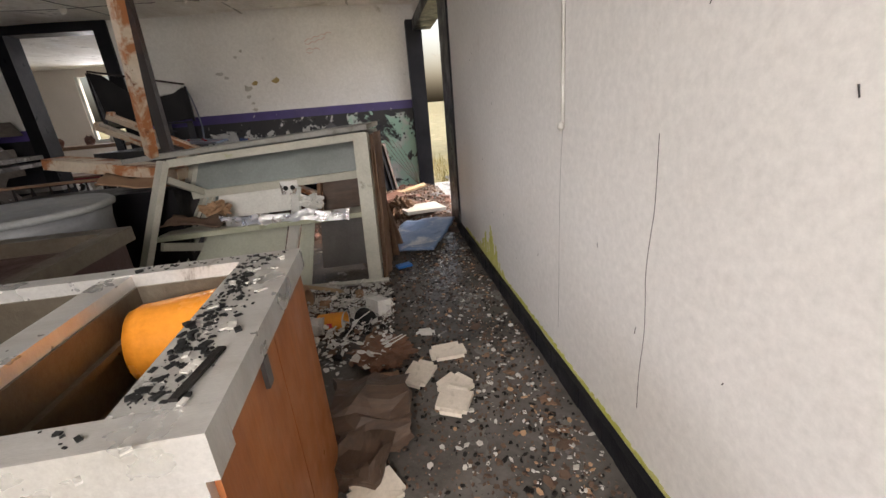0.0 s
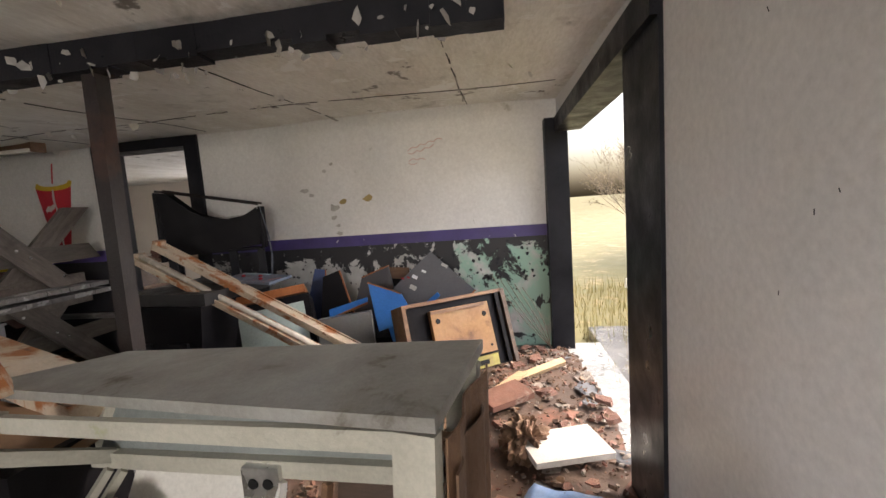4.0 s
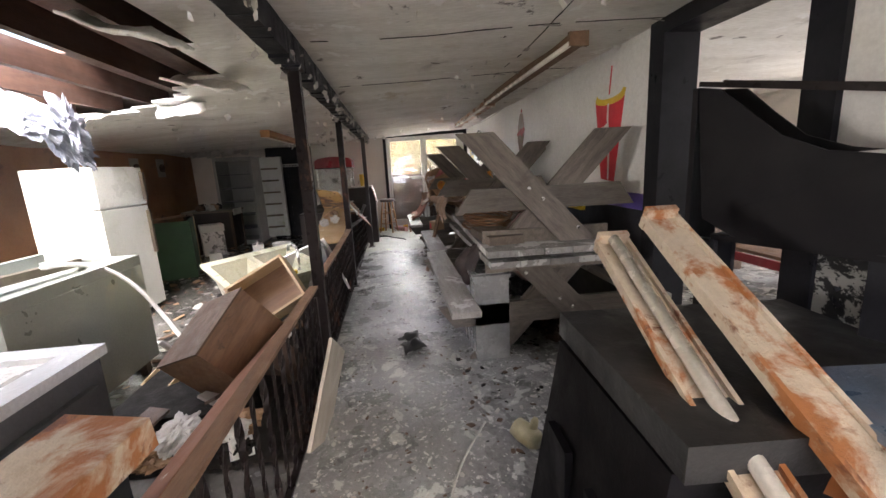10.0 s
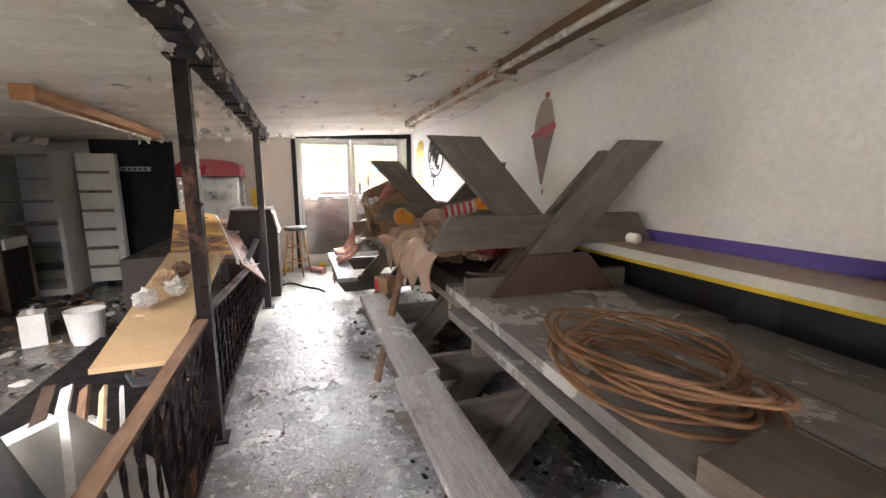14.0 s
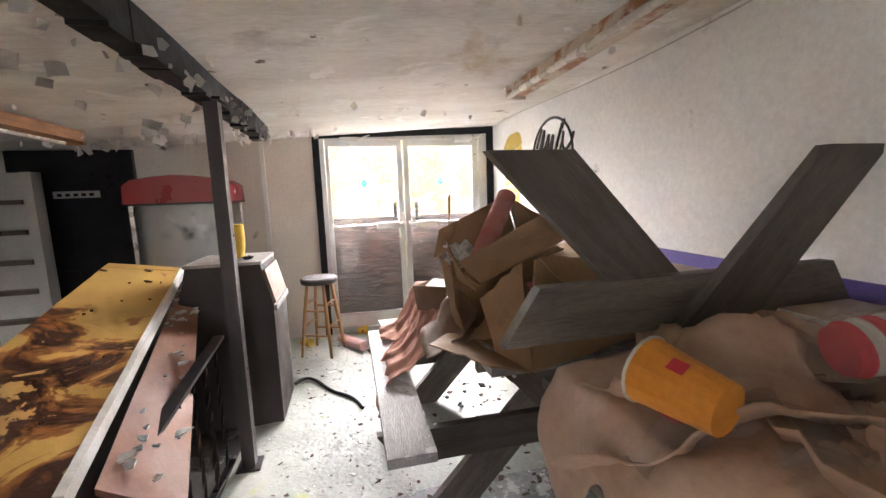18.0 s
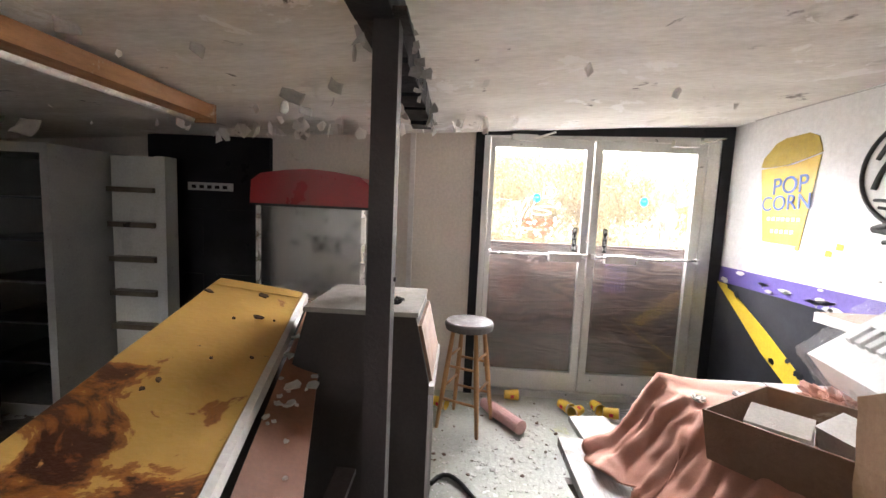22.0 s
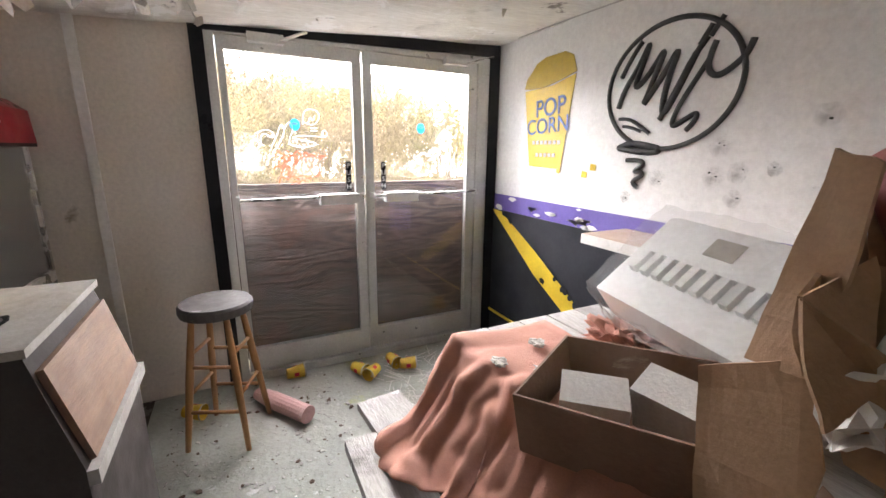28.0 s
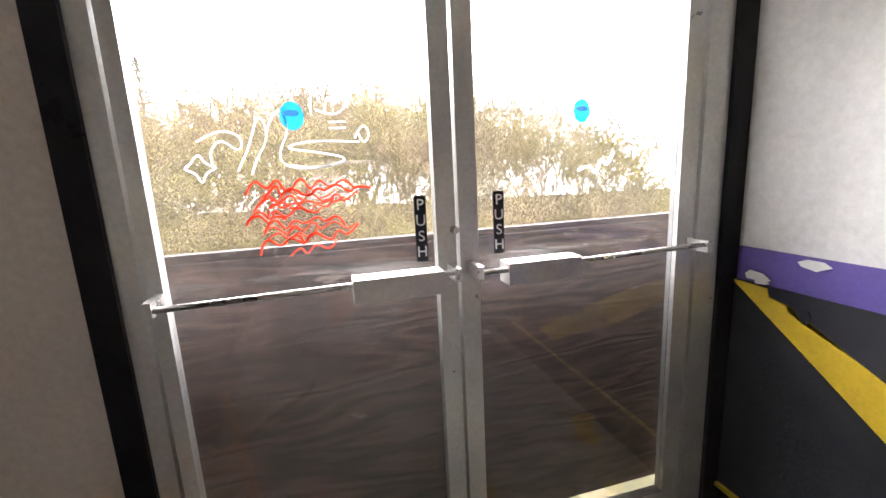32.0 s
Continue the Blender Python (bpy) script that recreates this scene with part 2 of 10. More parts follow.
TUBE_WHITE = surf("dirty_fluorescent_tube", (0.75, 0.72, 0.66), (0.62, 0.58, 0.5), 6.0, 0.25, bump=0.05)
def plywood_material():
    """Softwood plywood left in the rain: bold wavy grain, knots, broad dark blotches."""
    m, nt, b, co = base_mat("weathered_plywood", 0.75)
    warp = noise_tex(nt, stretch(nt, co, (1, 0.5, 3.0)), 1.6, 3.0, 0.5, 0.15)
    bands = nt.nodes.new("ShaderNodeMath")
    bands.operation = "MULTIPLY"
    bands.inputs[1].default_value = 11.0
    nt.links.new(warp, bands.inputs[0])
    rings = nt.nodes.new("ShaderNodeMath")
    rings.operation = "PINGPONG"
    rings.inputs[1].default_value = 0.5
    nt.links.new(bands.outputs[0], rings.inputs[0])
    grain = ramp(nt, rings.outputs[0], ((0.05, (0.024, 0.013, 0.01)), (0.3, (0.075, 0.042, 0.032)), (0.5, (0.12, 0.075, 0.06))))
    fine = noise_tex(nt, stretch(nt, co, (3, 2.0, 60)), 2.0, 5.0, 0.7)
    c = blend(nt, 0.4, grain, ramp(nt, fine, ((0.35, (0.025, 0.014, 0.011)), (0.65, (0.12, 0.072, 0.056)))))
    c = blend(nt, step(nt, stretch(nt, co, (1, 1.0, 1.9)), 4.2, 0.68, 0.71), c, (0.02, 0.011, 0.009))
    c = blend(nt, step(nt, co, 0.9, 0.5, 0.62), c, (0.05, 0.03, 0.024))
    c = blend(nt, step(nt, stretch(nt, co, (1, 1.2, 4)), 2.6, 0.66, 0.7), c, (0.2, 0.145, 0.125))
    nt.links.new(c, b.inputs["Base Color"])
    set_bump(nt, b, rings.outputs[0], 0.4)
    return m


def old_pine(name, col, col2, paint, turn=None):
    """Weathered picnic table boards; turn leans the grain along the crossed legs."""
    ax = (1.2, 9, 9) if turn is None else (9, 9, 1.2)
    return surf(name, col, col2, 3.0, 0.72, bump=0.5, bscale=20, axis=ax, turn=turn, vary=0.5, spread=0.1, grain=0.55,
                stains=(((0.08, 0.07, 0.06), 2.2, 0.62, 0.74), ((0.62, 0.61, 0.59), 4.0, paint, paint + 0.015), ((0.05, 0.045, 0.04), 16.0, 0.72, 0.75)))


OAK = old_pine("grey_weathered_pine", (0.24, 0.205, 0.17), (0.11, 0.092, 0.077), 0.68)
OAK_PALE = old_pine("brown_weathered_pine", (0.25, 0.2, 0.16), (0.115, 0.09, 0.072), 0.66)
OAK_DARK = old_pine("sooty_grey_pine", (0.34, 0.325, 0.31), (0.17, 0.158, 0.148), 0.545)
GUSSET = surf("dark_reddish_wood", (0.11, 0.06, 0.048), (0.06, 0.034, 0.028), 4.0, 0.6, bump=0.3, bscale=25)
OAK_WHITE = old_pine("paint_flecked_pine", (0.44, 0.42, 0.395), (0.26, 0.24, 0.22), 0.58)
OAK_LEGS = {d: old_pine("weathered_leg_board", (0.2, 0.17, 0.145), (0.08, 0.066, 0.056), 0.72, (radians(-43 * d), 0, 0)) for d in (-1, 1)}
OAK_CROSS = old_pine("weathered_cross_board", (0.19, 0.165, 0.14), (0.08, 0.068, 0.057), 0.7, (radians(90), 0, 0))
DARK_WOOD = surf("dark_brown_wood", (0.09, 0.055, 0.035), (0.045, 0.028, 0.02), 5.0, 0.6, bump=0.25, bscale=25, axis=(1, 8, 8))
BROWN_WOOD = surf("raw_brown_wood", (0.2, 0.115, 0.065), (0.12, 0.065, 0.038), 4.0, 0.65, bump=0.3, bscale=25, axis=(1, 8, 8),
                  stains=(((0.06, 0.04, 0.03), 4.0, 0.64, 0.72),))
PINE = surf("pale_raw_wood", (0.5, 0.37, 0.22), (0.38, 0.26, 0.15), 4.0, 0.6, bump=0.2, bscale=25, axis=(1, 8, 8))
ORANGE_WOOD = surf("orange_wood_laminate", (0.36, 0.13, 0.04), (0.27, 0.085, 0.028), 3.0, 0.4, bump=0.08, bscale=18, axis=(8, 8, 0.8),
                   stains=(((0.1, 0.05, 0.03), 5.0, 0.72, 0.78),))
STOOL_WOOD = surf("varnished_stool_wood", (0.42, 0.22, 0.09), (0.32, 0.16, 0.06), 4.0, 0.4, bump=0.1, bscale=25, axis=(8, 8, 1))
YELLOW_LAM = surf("yellowed_laminate_stained", (0.56, 0.35, 0.1), (0.48, 0.29, 0.08), 2.0, 0.45, bump=0.25, bscale=60,
                  stains=(((0.24, 0.09, 0.025), 2.6, 0.54, 0.56), ((0.07, 0.022, 0.01), 3.4, 0.56, 0.6), ((0.55, 0.4, 0.18), 6.0, 0.62, 0.64)))
BROWN_LAM = surf("brown_laminate", (0.25, 0.115, 0.068), (0.2, 0.09, 0.054), 2.0, 0.7, bump=0.12,
                 stains=(((0.6, 0.57, 0.52), 7.0, 0.68, 0.7),))
CARD = surf("cardboard", (0.36, 0.225, 0.13), (0.29, 0.175, 0.1), 2.5, 0.8, bump=0.15, bscale=90, stains=(((0.2, 0.12, 0.07), 2.5, 0.62, 0.72),))
CARD_DARK = surf("damp_cardboard", (0.2, 0.12, 0.075), (0.13, 0.075, 0.045), 2.5, 0.75, bump=0.3, bscale=60, stains=(((0.35, 0.28, 0.22), 6.0, 0.64, 0.68),))
CLOTH = surf("salmon_cloth", (0.45, 0.22, 0.16), (0.38, 0.18, 0.13), 5.0, 0.9, bump=0.5, bscale=240)
WHITE_PLASTIC = surf("white_plastic_dirty", (0.7, 0.69, 0.66), (0.56, 0.54, 0.5), 5.0, 0.45, bump=0.08, stains=(((0.35, 0.3, 0.22), 7.0, 0.68, 0.74),))
CREAM = surf("cream_sink_plastic", (0.5, 0.48, 0.36), (0.38, 0.36, 0.25), 3.0, 0.35, bump=0.06, stains=(((0.25, 0.2, 0.12), 6.0, 0.66, 0.74),))
FRIDGE = surf("fridge_enamel_dirty", (0.62, 0.63, 0.6), (0.52, 0.53, 0.48), 2.0, 0.35, bump=0.06, stains=(((0.36, 0.38, 0.24), 2.2, 0.6, 0.72),))
GREY_METAL = surf("grey_painted_metal", (0.12, 0.125, 0.13), (0.085, 0.09, 0.095), 2.0, 0.4, 0.3, bump=0.1, stains=(((0.25, 0.24, 0.22), 9.0, 0.7, 0.74),))
DARK_CAB = surf("black_brown_cabinet", (0.05, 0.043, 0.04), (0.036, 0.03, 0.028), 2.0, 0.5, bump=0.12)
BLACK_WOOD = surf("black_painted_plywood", (0.006, 0.0055, 0.007), (0.012, 0.011, 0.012), 3.0, 0.5, bump=0.15, stains=(((0.2, 0.12, 0.07), 7.0, 0.73, 0.76),))
GREY_BOARD = surf("dark_grey_board", (0.1, 0.1, 0.108), (0.07, 0.07, 0.076), 2.0, 0.5, bump=0.1, stains=(((0.25, 0.23, 0.2), 5.0, 0.68, 0.74),))
BLUE = surf("blue_painted_board", (0.035, 0.19, 0.58), (0.03, 0.15, 0.48), 3.0, 0.45, bump=0.1, stains=(((0.4, 0.45, 0.5), 10.0, 0.72, 0.75),))
NAVY = surf("navy_painted_board", (0.02, 0.04, 0.13), (0.015, 0.03, 0.09), 3.0, 0.5, bump=0.1)
# Pale patches put the water's reflection into the board's colour; dark ones are dirt.
BLUE_DIRT_SHEEN = surf("dirty_blue_board_sheen", (0.12, 0.2, 0.38), (0.2, 0.27, 0.4), 4.0, 0.4, bump=0.3, stains=(((0.5, 0.52, 0.55), 3.5, 0.55, 0.62), ((0.04, 0.04, 0.05), 9.0, 0.66, 0.7)))
SPK_BACK = surf("rust_stained_plywood", (0.3, 0.165, 0.065), (0.18, 0.085, 0.035), 3.0, 0.6, bump=0.3, bscale=40, stains=(((0.07, 0.032, 0.02), 4.0, 0.54, 0.68), ((0.4, 0.36, 0.1), 5.0, 0.66, 0.72)))
SCREEN = surf("grey_green_tube_glass", (0.42, 0.5, 0.47), (0.36, 0.44, 0.41), 3.0, 0.15, bump=0.0)
GREEN = surf("dull_green_paint", (0.03, 0.085, 0.035), (0.025, 0.06, 0.03), 3.0, 0.6, bump=0.15)
BRICK_RED = surf("red_clay_fragment", (0.21, 0.095, 0.065), (0.12, 0.06, 0.043), 5.0, 0.8, bump=0.5, bscale=50, vary=0.4, stains=(((0.33, 0.27, 0.23), 7.0, 0.58, 0.68), ((0.06, 0.04, 0.03), 5.0, 0.6, 0.7)))
PLASTER = surf("plaster_fragment", (0.56, 0.54, 0.5), (0.42, 0.4, 0.37), 6.0, 0.85, bump=0.4, bscale=60, vary=0.4)
PLASTER_DIRTY = surf("muddy_plaster_fragment", (0.32, 0.27, 0.23), (0.2, 0.16, 0.13), 6.0, 0.85, bump=0.4, bscale=60, vary=0.4, stains=(((0.14, 0.08, 0.05), 7.0, 0.56, 0.64),))
PAPER = surf("wet_paper_scrap", (0.66, 0.64, 0.6), (0.5, 0.47, 0.42), 6.0, 0.8, bump=0.2, vary=0.4)
BROWN_SCRAP = surf("brown_debris", (0.14, 0.085, 0.055), (0.08, 0.05, 0.035), 6.0, 0.85, bump=0.4, vary=0.5)
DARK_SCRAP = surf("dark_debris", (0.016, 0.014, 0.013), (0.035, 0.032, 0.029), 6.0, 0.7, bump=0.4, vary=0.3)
TILE_CREAM = surf("cream_ceramic_shard", (0.7, 0.63, 0.54), (0.62, 0.55, 0.46), 5.0, 0.35, bump=0.06)
ORANGE = surf("orange_paper_cup", (0.75, 0.3, 0.03), (0.65, 0.25, 0.03), 5.0, 0.5, bump=0.05)
CUP_YELLOW = surf("yellow_paper_cup", (0.72, 0.48, 0.05), (0.6, 0.38, 0.05), 8.0, 0.5, bump=0.05, stains=(((0.7, 0.66, 0.56), 9.0, 0.6, 0.63),))
CUP_PINK = surf("pink_paper_cup_stack", (0.6, 0.36, 0.34), (0.55, 0.32, 0.3), 8.0, 0.5, bump=0.05)
RED_PLASTIC = surf("red_enamel_hood", (0.27, 0.006, 0.014), (0.22, 0.005, 0.012), 2.0, 0.4, bump=0.03)
RED_CLOTH = surf("dark_red_fabric", (0.22, 0.02, 0.025), (0.16, 0.015, 0.02), 4.0, 0.8, bump=0.3)
RUBBER = surf("black_rubber", (0.015, 0.015, 0.015), (0.025, 0.025, 0.025), 8.0, 0.5, bump=0.1)
CABLE_TAN = surf("tan_cable_sheath", (0.24, 0.13, 0.06), (0.18, 0.09, 0.045), 8.0, 0.5, bump=0.1)
CABLE_WHITE = surf("grey_white_cable", (0.5, 0.48, 0.45), (0.4, 0.38, 0.35), 8.0, 0.5, bump=0.1)
INSUL = surf("torn_grey_insulation", (0.34, 0.36, 0.42), (0.2, 0.21, 0.25), 8.0, 0.9, bump=0.6, bscale=40)
RAFTER = surf("dark_rafter_wood", (0.09, 0.045, 0.03), (0.045, 0.022, 0.017), 3.0, 0.7, bump=0.3, bscale=20, axis=(1, 8, 8))
KITCHEN_WALL = surf("brown_kitchen_panel", (0.3, 0.15, 0.07), (0.22, 0.105, 0.05), 1.5, 0.55, bump=0.12, stains=(((0.07, 0.045, 0.035), 2.0, 0.6, 0.72),))
GREY_WALL = surf("grey_kitchen_wall", (0.3, 0.29, 0.27), (0.2, 0.19, 0.175), 1.5, 0.6, bump=0.12, stains=(((0.1, 0.09, 0.08), 2.0, 0.6, 0.72),))
PLY = plywood_material()
GROUND = surf("dry_grass_ground", (0.17, 0.15, 0.07), (0.12, 0.11, 0.05), 1.2, 0.9, bump=0.6, bscale=25, stains=(((0.28, 0.22, 0.12), 3.0, 0.55, 0.65),))
TWIG = surf("bare_twigs", (0.19, 0.15, 0.11), (0.13, 0.1, 0.07), 3.0, 0.85, bump=0.0)
LEAF = surf("spring_leaves_yellow_green", (0.24, 0.22, 0.08), (0.17, 0.165, 0.055), 2.0, 0.8, bump=0.0, vary=0.0)
LEAF_TAN = surf("dry_tan_leaves", (0.24, 0.19, 0.11), (0.18, 0.135, 0.075), 2.0, 0.8, bump=0.0)
CONIFER = surf("conifer_needles", (0.035, 0.06, 0.03), (0.05, 0.075, 0.035), 2.0, 0.85, bump=0.0)
FOAM = surf("dirty_white_foam", (0.72, 0.72, 0.7), (0.6, 0.6, 0.57), 4.0, 0.7, bump=0.3, bscale=90, stains=(((0.45, 0.42, 0.36), 6.0, 0.66, 0.72),))
MOSS = surf("yellow_green_moss", (0.42, 0.42, 0.08), (0.5, 0.48, 0.2), 14.0, 0.9, bump=0.5)


def glass_mat(name, tint=(1, 1, 1), rough=0.0):
    m, nt, b, co = base_mat(name, rough)
    b.inputs["Base Color"].default_value = (*tint, 1)
    b.inputs["Transmission Weight"].default_value = 1.0
    b.inputs["IOR"].default_value = 1.45
    return m


def dusty_pane(name, lo, hi):
    """Window glass under a streaky film of dust that catches the daylight."""
    m = glass_mat(name, (0.97, 0.98, 0.97))
    nt = m.node_tree
    co = nt.nodes.new("ShaderNodeTexCoord").outputs["Object"]
    dust = nt.nodes.new("ShaderNodeBsdfTranslucent")
    dust.inputs["Color"].default_value = (0.8, 0.79, 0.77, 1)
    mx = nt.nodes.new("ShaderNodeMixShader")
    nt.links.new(ramp(nt, noise_tex(nt, stretch(nt, co, (1, 1, 0.35)), 3.0, 7.0, 0.65, 0.4), ((0.3, (lo,) * 3), (0.72, (hi,) * 3))), mx.inputs[0])
    nt.links.new(nt.nodes["Principled BSDF"].outputs[0], mx.inputs[1])
    nt.links.new(dust.outputs[0], mx.inputs[2])
    nt.links.new(mx.outputs[0], nt.nodes["Material Output"].inputs["Surface"])
    return m


GLASS = dusty_pane("window_glass", 0.003, 0.012)
GLASS_DIRTY = glass_mat("dusty_glass", (0.8, 0.82, 0.82), 0.25)


def film_material():
    """Thin clear plastic: mostly see-through, with bright creases."""
    m, nt, b, co = base_mat("clear_plastic_film", 0.12)
    b.inputs["Base Color"].default_value = (0.9, 0.9, 0.9, 1)
    b.inputs["Alpha"].default_value = 0.1
    set_bump(nt, b, noise_tex(nt, co, 18.0, 6.0, 0.65, 0.6), 0.9, 0.02)
    return m


FILM = film_material()


def peel_material():
    """Old wainscot paint: black over green over plaster, flaked off in ragged patches."""
    m, nt, b, co = base_mat("flaking_black_green_paint", 0.55)
    sep = nt.nodes.new("ShaderNodeSeparateXYZ")
    nt.links.new(co, sep.inputs[0])
    # black is kept mostly in a band under the stripe, green to the east
    add = nt.nodes.new("ShaderNodeMath")
    add.operation = "MULTIPLY_ADD"
    nt.links.new(sep.outputs[2], add.inputs[0])
    add.inputs[1].default_value = 0.55
    nt.links.new(noise_tex(nt, co, 3.6, 9.0, 0.7, 0.5), add.inputs[2])
    half = nt.nodes.new("ShaderNodeMath")
    half.operation = "MULTIPLY"
    half.inputs[1].default_value = 0.5
    nt.links.new(add.outputs[0], half.inputs[0])
    black = ramp(nt, half.outputs[0], ((0.478, BW[0]), (0.482, BW[1])))
    spots = step(nt, co, 3.2, 0.6, 0.61, 9.0, 0.6)
    addx = nt.nodes.new("ShaderNodeMath")
    addx.operation = "MULTIPLY_ADD"
    nt.links.new(sep.outputs[0], addx.inputs[0])
    addx.inputs[1].default_value = 0.16
    nt.links.new(noise_tex(nt, co, 3.0, 7.0, 0.6, 0.3), addx.inputs[2])
    green = ramp(nt, addx.outputs[0], ((0.56, BW[0]), (0.66, BW[1])))
    plaster = ramp(nt, noise_tex(nt, co, 5.0, 6.0), ((0.35, (0.6, 0.6, 0.57)), (0.65, (0.4, 0.4, 0.38))))
    c = blend(nt, green, plaster, (0.32, 0.5, 0.4))
    c = blend(nt, step(nt, co, 5.0, 0.66, 0.68, 9.0, 0.5), c, (0.16, 0.36, 0.24))
    c = blend(nt, black, c, (0.02, 0.02, 0.023))
    c = blend(nt, spots, c, (0.022, 0.022, 0.025))
    c = blend(nt, step(nt, co, 8.0, 0.68, 0.7, 8.0, 0.5), c, (0.55, 0.56, 0.54))
    nt.links.new(c, b.inputs["Base Color"])
    set_bump(nt, b, black, 0.6, 0.006)
    return m


PEEL = peel_material()


def counter_material():
    """Yellow laminate, rotted brown over its eastern half."""
    m, nt, b, co = base_mat("yellow_laminate_rotted", 0.4)
    sep = nt.nodes.new("ShaderNodeSeparateXYZ")
    nt.links.new(co, sep.inputs[0])
    along = nt.nodes.new("ShaderNodeMapRange")
    nt.links.new(sep.outputs[0], along.inputs[0])
    for k, val in ((1, -8.35), (2, -7.3), (3, -0.12), (4, 0.16)):
        along.inputs[k].default_value = val
    add = nt.nodes.new("ShaderNodeMath")
    nt.links.new(along.outputs[0], add.inputs[0])
    nt.links.new(noise_tex(nt, co, 3.4, 9.0, 0.62, 0.8), add.inputs[1])
    c = ramp(nt, noise_tex(nt, co, 2.0, 6.0), ((0.35, (0.58, 0.36, 0.1)), (0.65, (0.48, 0.28, 0.075))))
    c = blend(nt, ramp(nt, add.outputs[0], ((0.56, BW[0]), (0.58, BW[1]))), c, (0.3, 0.11, 0.025))
    c = blend(nt, ramp(nt, add.outputs[0], ((0.6, BW[0]), (0.65, BW[1]))), c, (0.06, 0.02, 0.01))
    c = blend(nt, ramp(nt, add.outputs[0], ((0.71, BW[0]), (0.73, BW[1]))), c, (0.5, 0.3, 0.1))
    c = blend(nt, step(nt, co, 22.0, 0.7, 0.72, 6.0, 0.4), c, (0.1, 0.05, 0.025))
    nt.links.new(c, b.inputs["Base Color"])
    set_bump(nt, b, noise_tex(nt, co, 40.0, 5.0), 0.25)
    return m


COUNTER_TOP = counter_material()
for _m in (BLACK_PAINT, BLACK_WALL, BLACK_WOOD, IRON, RUBBER, DARK_SCRAP, DARK_CAB):
    _m.node_tree.nodes["Principled BSDF"].inputs["Specular IOR Level"].default_value = 0.1


# ---- builders ----
def box(bm, x0, y0, z0, x1, y1, z1, m=None):
    vs = [bm.verts.new(p) for p in ((x0, y0, z0), (x1, y0, z0), (x1, y1, z0), (x0, y1, z0),
                                    (x0, y0, z1), (x1, y0, z1), (x1, y1, z1), (x0, y1, z1))]
    for f in ((0, 3, 2, 1), (4, 5, 6, 7), (0, 1, 5, 4), (1, 2, 6, 5), (2, 3, 7, 6), (3, 0, 4, 7)):
        bm.faces.new([vs[i] for i in f])
    if m is not None:
        for v in vs:
            v.co = m @ v.co
    return vs


def tilt(a, b, roll=0.0, at=0.0):
    """A pose whose x axis runs from a to b, with the y axis level, rolled about x."""
    a, b = Vector(a), Vector(b)
    d = (b - a).normalized()
    y = Vector((0, 0, 1)).cross(d)
    y = y.normalized() if y.length > 1e-5 else Vector((0, 1, 0))
    z = d.cross(y)
    return Matrix.Translation(a + d * at) @ Matrix((d, y, z)).transposed().to_4x4() @ Matrix.Rotation(radians(roll), 4, "X")


def plank(bm, a, b, w, h, roll=0.0):
    """A bar of section w by h whose axis runs from a to b."""
    return box(bm, 0, -w / 2, -h / 2, (Vector(b) - Vector(a)).length, w / 2, h / 2, tilt(a, b, roll))


def ring(bm, radii, seg=16, m=None, cap=(True, True), sq=1.0):
    """A turned body from (radius, height) pairs."""
    loops = []
    for r, z in radii:
        loops.append([bm.verts.new((r * math.cos(2 * math.pi * i / seg), sq * r * math.sin(2 * math.pi * i / seg), z)) for i in range(seg)])
    for a, b in zip(loops, loops[1:]):
        for i in range(seg):
            j = (i + 1) % seg
            bm.faces.new((a[i], a[j], b[j], b[i]))
    if cap[0]:
        bm.faces.new(loops[0][::-1])
    if cap[1]:
        bm.faces.new(loops[-1])
    vs = [v for l in loops for v in l]
    if m is not None:
        for v in vs:
            v.co = m @ v.co
    return vs


def rod(bm, a, b, r, seg=8, r2=None):
    a, b = Vector(a), Vector(b)
    d = b - a
    m = Matrix.Translation(a) @ d.to_track_quat("Z", "Y").to_matrix().to_4x4()
    return ring(bm, ((r, 0), (r if r2 is None else r2, d.length)), seg, m)


def poly(bm, pts, t, m):
    """A flat piece of outline pts (x, z) with thickness t along -y, laid by m."""
    n = len(pts)
    f = [bm.verts.new(m @ Vector((x, 0, z))) for x, z in pts]
    k = [bm.verts.new(m @ Vector((x, t, z))) for x, z in pts]
    bm.faces.new(f)
    bm.faces.new(k[::-1])
    for i in range(n):
        j = (i + 1) % n
        bm.faces.new((f[j], f[i], k[i], k[j]))


def bevel(bm, w=0.006, seg=2):
    es = [e for e in bm.edges if len(e.link_faces) == 2 and e.calc_face_angle(0) > 0.6]
    bmesh.ops.bevel(bm, geom=es, offset=w, segments=seg, profile=0.5, affect="EDGES")


def worn(bm, amp=0.004, scale=9.0, seed=0.0):
    for v in bm.verts:
        v.co += amp * noise.noise_vector(v.co * scale + Vector((seed, seed, seed)))


def link(name, bm, material, smooth=False):
    bmesh.ops.recalc_face_normals(bm, faces=bm.faces)
    me = bpy.data.meshes.new(name)
    bm.to_mesh(me)
    bm.free()
    for mm in (material if isinstance(material, (list, tuple)) else (material,)):
        me.materials.append(mm)
    if smooth:
        me.polygons.foreach_set("use_smooth", [True] * len(me.polygons))
    return new(name, me)


def part(name, bm, material, parent, label="", smooth=False):
    ob = link(name, bm, material, smooth)
    ob.parent = parent
    if label:
        tagged(ob, label)
    return ob


def thing(name, label, category, m=None, group="", kind=""):
    ob = new(name)
    ob.empty_display_size = 0.1
    if m is not None:
        ob.matrix_basis = m
    return tagged(ob, label, category, group, kind)


